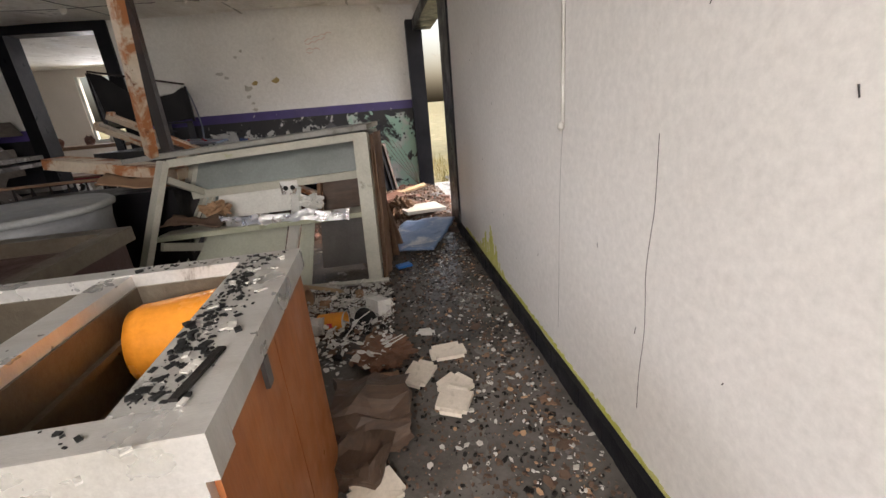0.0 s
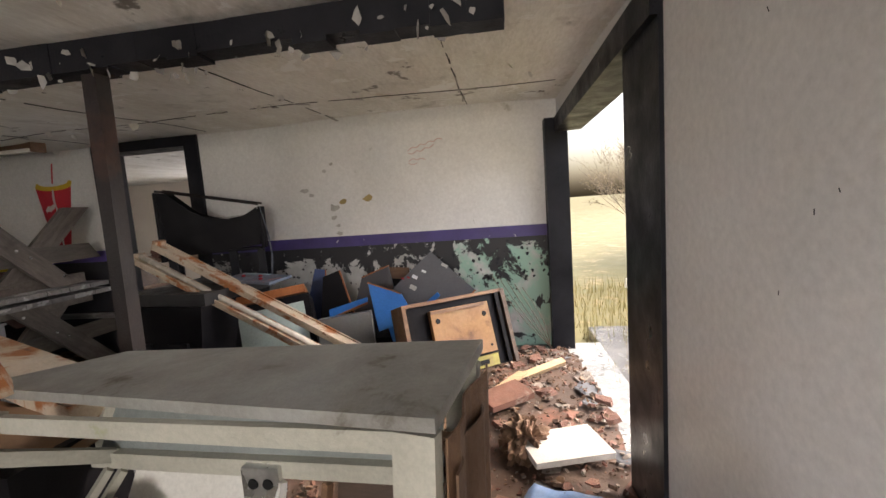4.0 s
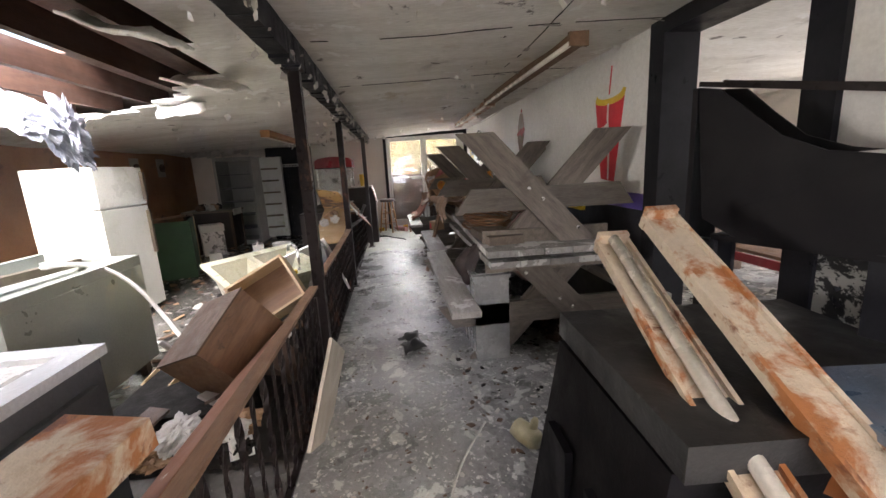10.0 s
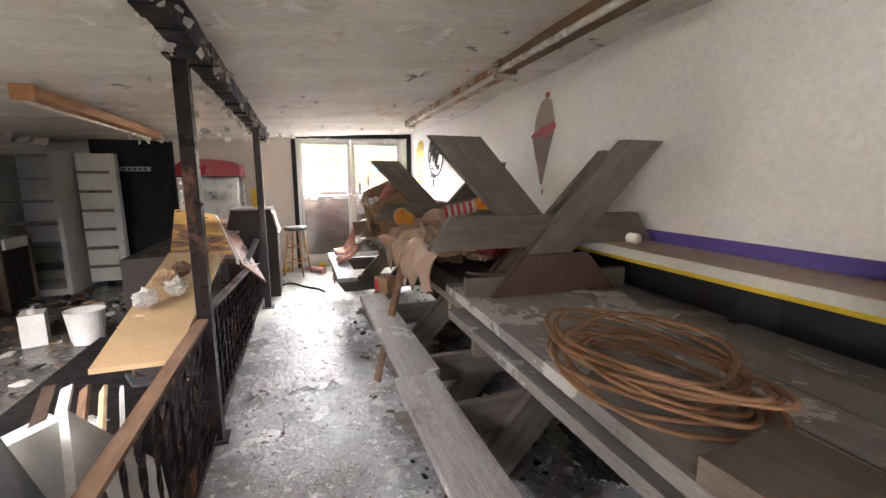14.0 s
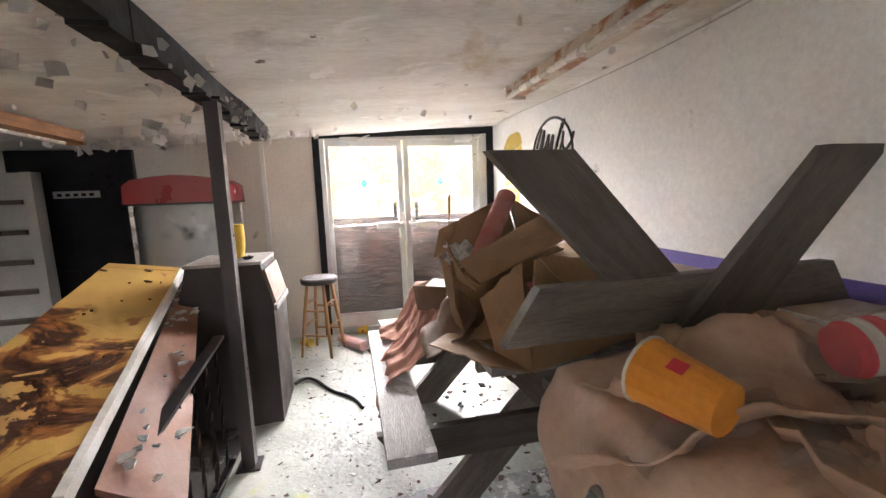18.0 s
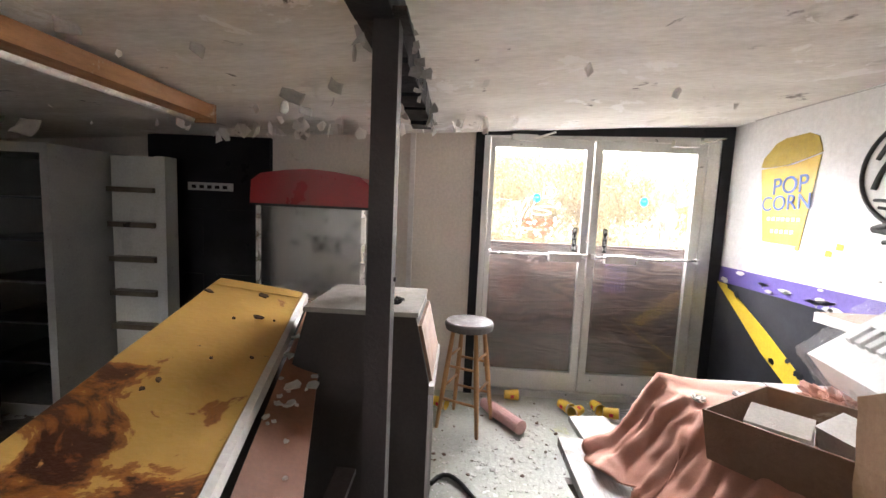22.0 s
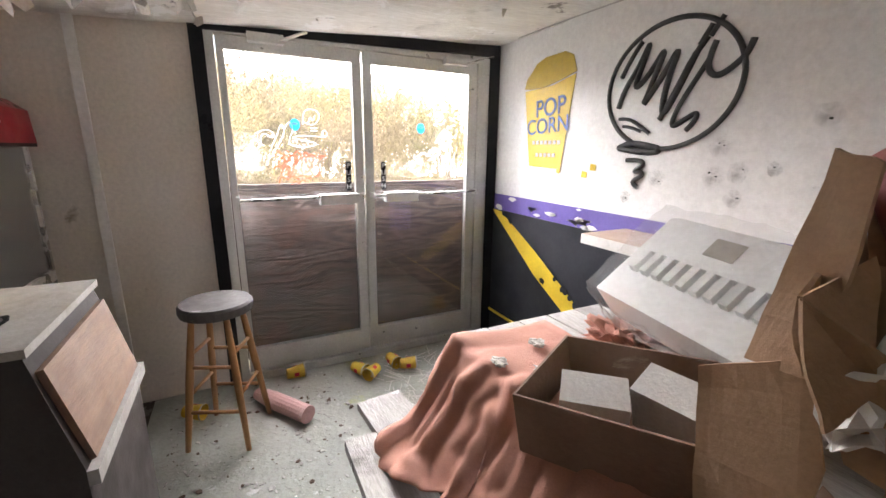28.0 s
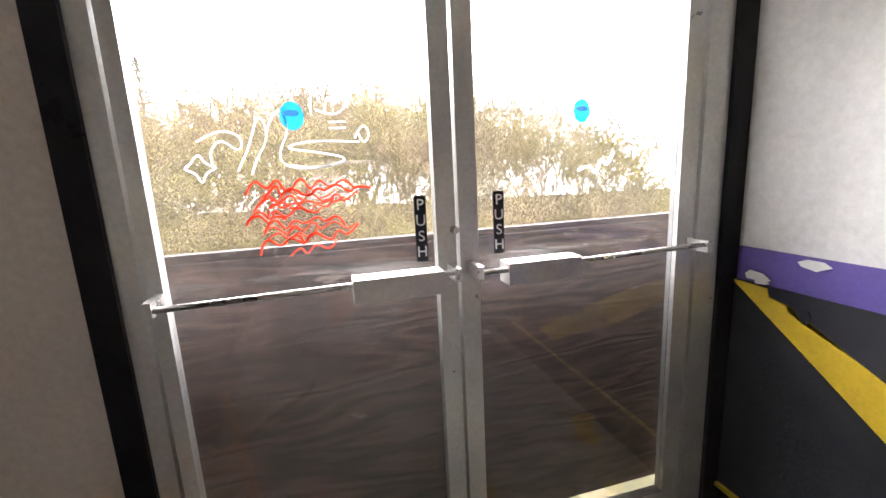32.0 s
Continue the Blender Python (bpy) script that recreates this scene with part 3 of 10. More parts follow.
def solid(name, bm, material, label, category, kind="", group="", m=None, smooth=False):
    ob = link(name, bm, material, smooth)
    if m is not None:
        ob.matrix_basis = m
    return tagged(ob, label, category, group, kind)


def B():
    return bmesh.new()


def slab(*args, m=None, bev=0.0, amp=0.0, seed=0.0):
    """One box as a bmesh, with eased and worn edges."""
    bm = B()
    box(bm, *args)
    if bev:
        bevel(bm, bev)
    if amp:
        worn(bm, amp, 9.0, seed)
    if m is not None:
        bmesh.ops.transform(bm, matrix=m, verts=bm.verts)
    return bm


def bar(a, b, w, h, roll=0.0, bev=0.004):
    bm = B()
    plank(bm, a, b, w, h, roll)
    if bev:
        bevel(bm, bev, 1)
    return bm


def cable(name, pts, r, material, label, category="cable", kind=""):
    cu = bpy.data.curves.new(name, "CURVE")
    cu.dimensions, cu.bevel_depth, cu.bevel_resolution = "3D", r, 2
    sp = cu.splines.new("NURBS")
    sp.points.add(len(pts) - 1)
    for p, q in zip(sp.points, pts):
        p.co = (*q, 1)
    sp.use_endpoint_u, sp.order_u, sp.resolution_u = True, 4, 4
    cu.materials.append(material)
    ob = new(name, cu)
    return tagged(ob, label, category, kind=kind)


# ---- the shell of the building ----
NY, EX, WX = 5.70, 1.375, -9.88


def ceil_z(x, y):
    return 2.2 + 0.008 * min(x, 0) - 0.052 * (NY - y) - 0.02 * max(x, 0)


def in_hole(x, y):
    """The torn opening in the kitchen ceiling."""
    cx, cy = (x + 2.75) / 1.75, (y - 1.75) / 1.25
    return cx * cx + cy * cy + 0.35 * noise.noise(Vector((x * 2.2, y * 2.2, 3.0))) < 1.0


def sag(x, y):
    """How far the wet boards have bellied out of their plane."""
    s = -0.012 + 0.02 * noise.noise(Vector((x * 1.3, y * 1.3, 0)))
    return s + 0.03 * noise.noise(Vector((x * 0.9, y * 0.9, 7))) if y < 3.3 else s


def build_ceiling():
    bm = B()
    nx, ny = 92, 64
    x0, x1, y0, y1 = WX - 0.1, EX + 0.1, -1.5, NY + 0.1
    g = {}
    for i in range(nx + 1):
        for j in range(ny + 1):
            x, y = x0 + (x1 - x0) * i / nx, y0 + (y1 - y0) * j / ny
            g[i, j] = bm.verts.new((x, y, ceil_z(x, y) + sag(x, y)))
    for i in range(nx):
        for j in range(ny):
            x, y = x0 + (x1 - x0) * (i + 0.5) / nx, y0 + (y1 - y0) * (j + 0.5) / ny
            if not in_hole(x, y):
                bm.faces.new((g[i, j], g[i, j + 1], g[i + 1, j + 1], g[i + 1, j]))
    loose = [v for v in bm.verts if not v.link_faces]
    bmesh.ops.delete(bm, geom=loose, context="VERTS")
    ob = link("ceiling", bm, CEIL)
    md = ob.modifiers.new("thick", "SOLIDIFY")
    md.thickness, md.offset = 0.02, 1.0
    tagged(ob, "stained and sagging white ceiling boards, torn open over the kitchen", "ceiling", kind="structure")
    # open joints between the boards, some with torn tape hanging
    rj = random.Random(41)
    jm, tm = B(), B()
    runs = [((-9.14 + 1.22 * k, 3.62), (-9.14 + 1.22 * k, NY - 0.02)) for k in range(4, 9)] + [((-4.4, 4.97), (EX - 0.1, 4.97))]
    for (xa, ya), (xb, yb) in runs:
        n = max(2, int(math.hypot(xb - xa, yb - ya) / 0.09))
        pts = []
        for s in range(n + 1):
            x, y = xa + (xb - xa) * s / n, ya + (yb - ya) * s / n
            j = 0.008 * noise.noise(Vector((x * 5, y * 5, 4)))
            pts.append(Vector((x + j, y + j, ceil_z(x, y) + sag(x, y) - 0.001)))
        for p, q in zip(pts, pts[1:]):
            if rj.random() < 0.86:
                plank(jm, p, q, rj.uniform(0.003, 0.009), 0.005)
            if rj.random() < 0.16:
                plank(tm, p + Vector((0, 0, -0.004)), q + Vector((rj.uniform(-0.03, 0.03), rj.uniform(-0.03, 0.03), -rj.uniform(0.004, 0.03))), rj.uniform(0.01, 0.035), 0.002)
    tagged(link("ceiling_joints", jm, DARK_SCRAP), "dark open joints between the ceiling boards", "ceiling", kind="structure")
    tagged(link("ceiling_tape", tm, PLASTER), "torn strips of white joint tape", "ceiling", kind="structure")
    # roof deck above the ceiling, with the same hole larger
    bm = B()
    nx, ny = 46, 32
    g = {(i, j): bm.verts.new((x0 - 0.4 + (x1 - x0 + 0.8) * i / nx, y0 - 0.4 + (y1 - y0 + 0.8) * j / ny,
                               ceil_z(x0 + (x1 - x0) * i / nx, y0 + (y1 - y0) * j / ny) + 0.36)) for i in range(nx + 1) for j in range(ny + 1)}
    for i in range(nx):
        for j in range(ny):
            c = (g[i, j].co + g[i + 1, j + 1].co) / 2
            if ((c.x + 2.9) / 1.3) ** 2 + ((c.y - 1.35) / 0.85) ** 2 > 1.0:
                bm.faces.new((g[i, j], g[i, j + 1], g[i + 1, j + 1], g[i + 1, j]))
    bmesh.ops.delete(bm, geom=[v for v in bm.verts if not v.link_faces], context="VERTS")
    deck = link("roof_deck", bm, RAFTER)
    md = deck.modifiers.new("thick", "SOLIDIFY")
    md.thickness = 0.04
    tagged(deck, "dark wooden roof deck with a rotted hole", "roof", kind="structure")


def wall(name, boxes, material, label):
    bm = B()
    for b in boxes:
        box(bm, *b)
    return tagged(link(name, bm, material), label, "wall", kind="structure")


def build_walls():
    top = 2.45
    # north wall: opening to the next room between -3.05 and -2.12
    wall("wall_north", ((-2.12, NY, -0.05, EX + 0.06, NY + 0.16, top), (WX - 0.2, NY, -0.05, -3.05, NY + 0.16, top),
                        (-3.05, NY, 2.10, -2.12, NY + 0.16, top), (-3.05, NY, -0.05, -2.12, NY + 0.16, 0.2)), WHITE_PAINT,
         "white painted wall with scuffs and stains above a purple stripe")
    wall("wainscot_east", ((-2.0, NY - 0.012, 0.0, EX - 0.002, NY - 0.001, 1.0),), PEEL, "flaking black and green paint on the lower wall")
    # Below the shelf this black also stands in for a dark recess.
    wall("wainscot_west", ((WX, NY - 0.012, 0.0, -3.17, NY - 0.001, 0.992),), BLACK_WALL, "black painted lower wall, also standing for the dark recess under the shelf")
    wall("paint_stripe_east", ((-2.0, NY - 0.006, 1.0, EX - 0.002, NY - 0.0012, 1.10),), PURPLE_DARK, "dull purple painted stripe, chipped")
    wall("paint_stripe_west", ((WX, NY - 0.006, 0.992, -3.17, NY - 0.0012, 1.105),), PURPLE, "purple painted stripe")
    # east wall with the outer doorway
    wall("wall_east", ((EX, -1.6, -0.05, EX + 0.14, 3.40, top), (EX, 3.40, 1.98, EX + 0.14, NY, top)), EAST_PAINT,
         "pale grey painted wall with hairline cracks")
    # west wall: glazed doorway 3.95 .. 5.66
    wall("wall_west", ((WX - 0.16, 3.86, 2.1, WX, NY + 0.16, top), (WX - 0.16, -0.3, -0.05, WX, 3.86, top),
                       (WX - 0.16, 5.68, -0.05, WX, NY, 2.1)), WHITE_DIRTY, "off-white painted end wall")
    wall("wall_south_kitchen", ((WX - 0.1, -0.3, -0.05, -1.0, -0.15, top),), KITCHEN_WALL, "brown panelled kitchen wall, dark with soot")
    wall("wall_return", ((-1.0, -1.6, -0.05, -0.85, -0.15, top),), GREY_WALL, "grey wall end")
    # The opening is unseen, added to let the south lamp in.
    wall("wall_south_east", ((-0.85, -1.6, -0.05, EX, -1.45, 0.9), (-0.85, -1.6, 1.95, EX, -1.45, top), (-0.85, -1.6, 0.9, -0.55, -1.45, 1.95), (0.85, -1.6, 0.9, EX, -1.45, 1.95)), GREY_WALL, "grey wall with an unseen opening added for daylight")


def build_floor():
    def sheet(name, x0, y0, x1, y1, material, label, amp=0.012, n=0.12, z=0.0):
        bm = B()
        nx, ny = max(2, int((x1 - x0) / n)), max(2, int((y1 - y0) / n))
        g = [[bm.verts.new((x0 + (x1 - x0) * i / nx, y0 + (y1 - y0) * j / ny,
                            z + amp * noise.noise(Vector((x0 + (x1 - x0) * i / nx, y0 + (y1 - y0) * j / ny, 0)) * 2.3))) for j in range(ny + 1)] for i in range(nx + 1)]
        for i in range(nx):
            for j in range(ny):
                bm.faces.new((g[i][j], g[i + 1][j], g[i + 1][j + 1], g[i][j + 1]))
        tagged(link(name, bm, material), label, "floor", kind="structure")
    sheet("floor_corridor", -7.4, 3.45, -0.1, NY, FLOOR, "grey concrete floor with flaking white paint")
    sheet("floor_west", WX, 3.45, -7.4, NY, FLOOR_MOSS, "grey-green concrete floor with moss and flakes")
    sheet("floor_east", -0.1, -1.5, EX, NY, FLOOR_DARK, "dark wet concrete floor")
    sheet("floor_kitchen", WX, -0.2, -0.1, 3.45, FLOOR_DARK, "dark dirty kitchen floor")
    bm = B()
    box(bm, WX - 0.16, 3.86, -0.1, WX, 5.68, 0.004)
    box(bm, EX, 3.41, -0.1, EX + 0.3, NY, 0.004)
    tagged(link("threshold", bm, FLOOR), "worn concrete door thresholds", "floor", kind="structure")


def build_trim():
    # black casing of the opening in the north wall
    d = thing("door_frame_north", "black painted timber frame of the opening to the next room", "door frame", kind="structure")
    part("jamb", slab(-3.17, NY - 0.03, 0.0, -3.03, NY + 0.2, 2.17, bev=0.004), BLACK_PAINT, d)
    part("jamb", slab(-2.14, NY - 0.03, 0.0, -2.0, NY + 0.2, 2.17, bev=0.004), BLACK_PAINT, d)
    part("head", slab(-3.03, NY - 0.03, 2.07, -2.14, NY + 0.2, 2.17, bev=0.004), BLACK_PAINT, d)
    part("sill", slab(-3.03, NY - 0.06, 0.0, -2.14, NY + 0.2, 0.22, bev=0.006), BLACK_PAINT, d, "scuffed black sill board")
    # black casing of the east doorway
    d = thing("door_frame_east", "heavy black painted doorway casing open to daylight", "door frame", kind="structure")
    part("jamb", slab(EX - 0.12, 5.56, 0.0, EX + 0.065, 5.695, 1.98, bev=0.006), BLACK_PAINT, d)
    part("jamb", slab(EX - 0.015, 3.40, 0.0, EX + 0.15, 3.77, 1.86, bev=0.006), BLACK_PAINT, d, "peeling black jamb")
    part("head", slab(EX - 0.04, 3.40, 1.862, EX + 0.17, 5.558, 1.98, bev=0.006), BLACK_PAINT, d)
    # baseboard along the east wall, with a mossy edge above it
    bm = B()
    n = 60
    for i in range(n):
        y0, y1 = -1.4 + (3.39 + 1.4) * i / n, -1.4 + (3.39 + 1.4) * (i + 1) / n
        box(bm, EX - 0.02 - 0.004 * random.random(), y0, 0, EX - 0.001, y1, 0.085 + 0.008 * noise.noise(Vector((y0 * 3, 0, 0))))
    tagged(link("baseboard_east", bm, BLACK_PAINT), "black rubber baseboard, dirty", "baseboard", kind="structure")
    bm = B()
    for i in range(240):
        y = -1.0 + 4.2 * i / 240
        h = 0.012 + 0.012 * random.random() + (0.26 * max(0, 1 - abs(y - 2.45) / 0.3) * random.random())
        box(bm, EX - 0.003, y, 0.088, EX - 0.0005, y + 0.016, 0.088 + h)
    tagged(link("moss_line", bm, MOSS), "yellow-green moss along the baseboard", "moss", kind="stuff")
    # ceiling beam over the posts
    bm = B()
    n = 80
    for i in range(n):
        x0, x1 = 0.9 - 10.1 * i / n, 0.9 - 10.1 * (i + 1) / n
        z = ceil_z(x0, 3.5)
        j = 0.008 * noise.noise(Vector((x0 * 4, 0, 2)))
        box(bm, x1, 3.46 + j, z - 0.13 + 0.03 * noise.noise(Vector((x0 * 6, 1, 0))), x0, 3.56 + j, z + 0.02)
    tagged(link("beam", bm, BLACK_PAINT), "black timber beam with flaking paint", "beam", kind="structure")


build_ceiling()
build_walls()
build_floor()
build_trim()


# ---- glazed west doors ----
def text_mesh(name, body, size, material, parent, m, extrude=0.001):
    cu = bpy.data.curves.new(name, "FONT")
    cu.body, cu.size, cu.extrude, cu.align_x, cu.align_y = body, size, extrude, "CENTER", "CENTER"
    tmp = bpy.data.objects.new(name, cu)
    scene.collection.objects.link(tmp)
    bpy.context.view_layer.update()
    me = bpy.data.meshes.new_from_object(tmp.evaluated_get(bpy.context.evaluated_depsgraph_get()))
    bpy.data.objects.remove(tmp)
    me.materials.clear()
    me.materials.append(material)
    ob = new(name, me)
    ob.parent = parent
    ob.matrix_basis = m
    return ob


def build_west_doors():
    x = WX
    fr = thing("door_frame_west", "aluminium double door frame in a black painted surround", "door frame", kind="structure")
    part("surround", slab(x - 0.05, 3.835, 0.0, x + 0.02, 3.90, 2.065, bev=0.004), BLACK_PAINT, fr)
    part("surround", slab(x - 0.05, 5.62, 0.0, x + 0.02, 5.695, 2.14, bev=0.004), BLACK_PAINT, fr)
    bm = B()
    vs = box(bm, x - 0.05, 3.90, 1.99, x + 0.02, 5.62, 2.065)
    for v in vs:
        if v.co.y > 5:
            v.co.z += 0.045
    bevel(bm, 0.004)
    part("surround", bm, BLACK_PAINT, fr)
    part("frame", slab(x - 0.07, 3.90, 0.0, x + 0.005, 3.945, 2.02, bev=0.003), ALU, fr)
    part("frame", slab(x - 0.07, 5.53, 0.0, x + 0.005, 5.62, 2.05, bev=0.003), ALU, fr)
    part("frame", slab(x - 0.07, 3.945, 1.985, x + 0.005, 5.53, 2.03, bev=0.003), ALU, fr)
    part("sill", slab(x - 0.08, 3.945, 0.0, x + 0.02, 5.53, 0.05, bev=0.004), ALU, fr)
    for y0, y1, closer in ((3.95, 4.712, 4.2), (4.722, 5.525, 5.36)):
        d = thing("glass_door", "aluminium framed glass door with a push bar, closed, dirty", "door", group="west doors")
        s = 0.055 if y0 > 4.5 else 0.035
        e = 0.055 if y0 < 4.5 else 0.065
        part("stile", slab(x - 0.045, y0, 0.055, x - 0.005, y0 + s, 1.98, bev=0.003), ALU, d)
        part("stile", slab(x - 0.045, y1 - e, 0.055, x - 0.005, y1, 1.98, bev=0.003), ALU, d)
        part("rail", slab(x - 0.045, y0 + s, 1.915, x - 0.005, y1 - e, 1.98, bev=0.003), ALU, d)
        part("rail", slab(x - 0.045, y0 + s, 0.055, x - 0.005, y1 - e, 0.2, bev=0.003), ALU, d)
        g = part("pane", slab(x - 0.028, y0 + s, 0.2, x - 0.022, y1 - e, 1.915), GLASS, d, "clear dusty glass")
        g.visible_shadow = False
        bm = B()
        rod(bm, (x + 0.07, y0 + 0.02, 1.125), (x + 0.07, y1 - 0.02, 1.135), 0.008)
        b = part("push_bar", bm, STEEL_TRIM, d, "bright steel rod", smooth=True)
        bx = (4.42, 4.65) if y0 < 4.5 else (4.83, 5.05)
        part("latch_box", slab(x + 0.02, bx[0], 1.085, x + 0.085, bx[1], 1.145, bev=0.006), ALU, b, "pale metal latch housing")
        for yy in (y0 + 0.02, y1 - 0.03):
            part("bracket", slab(x - 0.004, yy, 1.11, x + 0.08, yy + 0.018, 1.145, bev=0.003), STEEL_TRIM, b)
        cl = part("door_closer", slab(x - 0.004, closer - 0.1, 1.955, x + 0.05, closer + 0.08, 2.0, bev=0.006), ALU, d, "pale overhead closer with a bent arm")
        part("arm", bar((x + 0.04, closer + 0.06, 1.97), (x + 0.17, closer + 0.18, 2.0), 0.022, 0.008), STEEL_TRIM, cl)
        # sign
        sy = 4.617 if y0 < 4.5 else 4.845
        sg = part("sign", slab(x - 0.021, sy - 0.016, 1.155, x - 0.018, sy + 0.016, 1.335), BLACK_PAINT, d, "black strip reading PUSH")
        for k, ch in enumerate("PUSH"):
            text_mesh("letter", ch, 0.042, WHITE_MARK, sg, pose(x - 0.0165, sy, 1.31 - 0.043 * k, 90, 0, 90))
    bm = B()
    ring(bm, ((0.012, 0), (0.012, 0.012), (0.006, 0.014)), 12, pose(x - 0.003, 4.705, 1.238, 0, 90, 0))
    solid("door_lock", bm, STEEL_TRIM, "round steel lock cylinder on the door stile", "lock")
    solid("lock_strip", slab(x - 0.004, 4.655, 0.93, x + 0.01, 4.69, 1.09, bev=0.003), ALU, "narrow pale metal lock strip below the latch", "lock")
    # plywood outside against the lower panes
    bd = thing("plywood_barricade", "weathered brown plywood sheets screwed outside the lower panes", "board")
    part("sheet", slab(x - 0.30, 3.7, 0.0, x - 0.28, 4.75, 1.16, bev=0.003, amp=0.004), PLY, bd)
    part("sheet", slab(x - 0.302, 4.755, 0.0, x - 0.282, 5.85, 1.165, bev=0.003, amp=0.004), PLY, bd)
    part("cap_board", slab(x - 0.34, 3.7, 1.13, x - 0.303, 5.85, 1.185, bev=0.004), PLY, bd)
    # paint and stickers on the panes
    gx = x - 0.0175

    def stroke(name, pts, r, material, label, parent=None, cyc=False):
        cu = bpy.data.curves.new(name, "CURVE")
        cu.dimensions, cu.bevel_depth, cu.bevel_resolution = "3D", r, 1
        sp = cu.splines.new("NURBS")
        sp.points.add(len(pts) - 1)
        for p, q in zip(sp.points, pts):
            p.co = (*q, 1)
        sp.use_endpoint_u, sp.use_cyclic_u, sp.order_u, sp.resolution_u = not cyc, cyc, 3, 6
        cu.materials.append(material)
        ob = new(name, cu)
        if parent:
            ob.parent = parent
        return tagged(ob, label)

    def on_glass(pts):
        return [(gx, a, b) for a, b in pts]
    g = thing("glass_scribble", "looping white marker scribble on the door glass", "graffiti")
    w = 0.0024
    for pts in (((4.10, 1.49), (4.15, 1.52), (4.2, 1.50), (4.19, 1.46), (4.15, 1.5), (4.12, 1.46), (4.13, 1.43)),
                ((4.18, 1.42), (4.21, 1.47), (4.24, 1.56), (4.26, 1.5), (4.22, 1.44), (4.21, 1.41)),
                ((4.25, 1.5), (4.28, 1.58), (4.31, 1.52), (4.27, 1.45), (4.3, 1.42), (4.38, 1.42), (4.45, 1.44), (4.36, 1.46), (4.28, 1.47), (4.36, 1.49), (4.47, 1.48)),
                ((4.3, 1.43), (4.36, 1.415), (4.42, 1.43)),
                ((4.36, 1.55), (4.36, 1.62), (4.41, 1.64), (4.46, 1.62), (4.45, 1.57), (4.41, 1.54), (4.37, 1.56)),
                ((4.39, 1.55), (4.4, 1.6), (4.42, 1.56), (4.43, 1.6)),
                ((4.4, 1.53), (4.44, 1.53)), ((4.4, 1.515), (4.44, 1.515)),
                ((4.46, 1.49), (4.48, 1.53), (4.5, 1.5), (4.48, 1.47), (4.47, 1.5)),
                ((4.08, 1.44), (4.10, 1.47), (4.11, 1.44), (4.14, 1.43), (4.11, 1.42), (4.10, 1.39), (4.09, 1.42), (4.06, 1.43), (4.08, 1.44))):
        stroke("stroke", on_glass(pts), w, WHITE_FILM, "", g)
    g = thing("glass_scrawl", "red marker scrawl low on the door glass", "graffiti")
    rs = random.Random(12)
    for k in range(15):
        z = 1.37 - 0.011 * k
        a, n = 4.14 + rs.uniform(0, 0.1) + 0.003 * k, rs.randint(6, 11) - k // 5
        stroke("stroke", on_glass([(a + 0.026 * i + rs.uniform(-0.012, 0.012), z + (0.026 if i % 2 else -0.006) + rs.uniform(-0.012, 0.012)) for i in range(n)]), rs.uniform(0.0016, 0.0034), RED_FILM, "", g)
    g = thing("glass_scrawl", "faint white marker scrawl on the door glass", "graffiti")
    for pts in (((5.1, 1.38), (5.14, 1.4), (5.16, 1.36), (5.18, 1.42), (5.2, 1.38), (5.22, 1.43)),
                ((5.22, 1.46), (5.26, 1.52), (5.28, 1.45), (5.3, 1.55), (5.33, 1.5), (5.3, 1.44), (5.27, 1.47))):
        stroke("stroke", on_glass(pts), 0.0042, WHITE_FILM, "", g)
    for pts in [[(5.29 + 0.05 * math.cos(a), 1.48 + 0.07 * math.sin(a)), (5.29, 1.47), (5.29 + 0.05 * math.cos(a + 0.35), 1.48 + 0.07 * math.sin(a + 0.35))] for a in (0, 0.8, 1.6, 2.4, 3.2, 4.0, 4.8, 5.6)]:
        stroke("stroke", on_glass(pts), 0.0032, WHITE_FILM, "", g)
    for sy, sz in ((4.315, 1.545), (5.11, 1.55)):
        bm = B()
        poly(bm, [(0.028 * math.cos(a * 0.5236), 0.034 * math.sin(a * 0.5236)) for a in range(12)], 0.001, pose(gx, sy, sz, 0, 0, 90))
        st = solid("sticker", bm, CYAN_FILM, "small round cyan and white sticker on the glass", "sticker", group="glass stickers")
        bm = B()
        poly(bm, [(0.018 * math.cos(a * 0.5236), 0.008 * math.sin(a * 0.5236)) for a in range(12)], 0.001, pose(gx + 0.0025, sy, sz + 0.006, 0, 0, 90))
        part("white_patch", bm, WHITE_FILM, st, "white print")
    return stroke


STROKE = build_west_doors()


def smudge_material():
    """Thin grey scuff, densest in the middle of its patch."""
    m, nt, b, co = base_mat("grey_wall_scuff", 0.7)
    b.inputs["Base Color"].default_value = (0.36, 0.355, 0.36, 1)
    ln = nt.nodes.new("ShaderNodeVectorMath")
    ln.operation = "LENGTH"
    nt.links.new(co, ln.inputs[0])
    fade = ramp(nt, ln.outputs["Value"], ((0.004, (0.3, 0.3, 0.3)), (0.05, (0, 0, 0))))
    nt.links.new(blend(nt, step(nt, co, 30.0, 0.35, 0.75, 6.0), (0, 0, 0), fade), b.inputs["Alpha"])
    return m


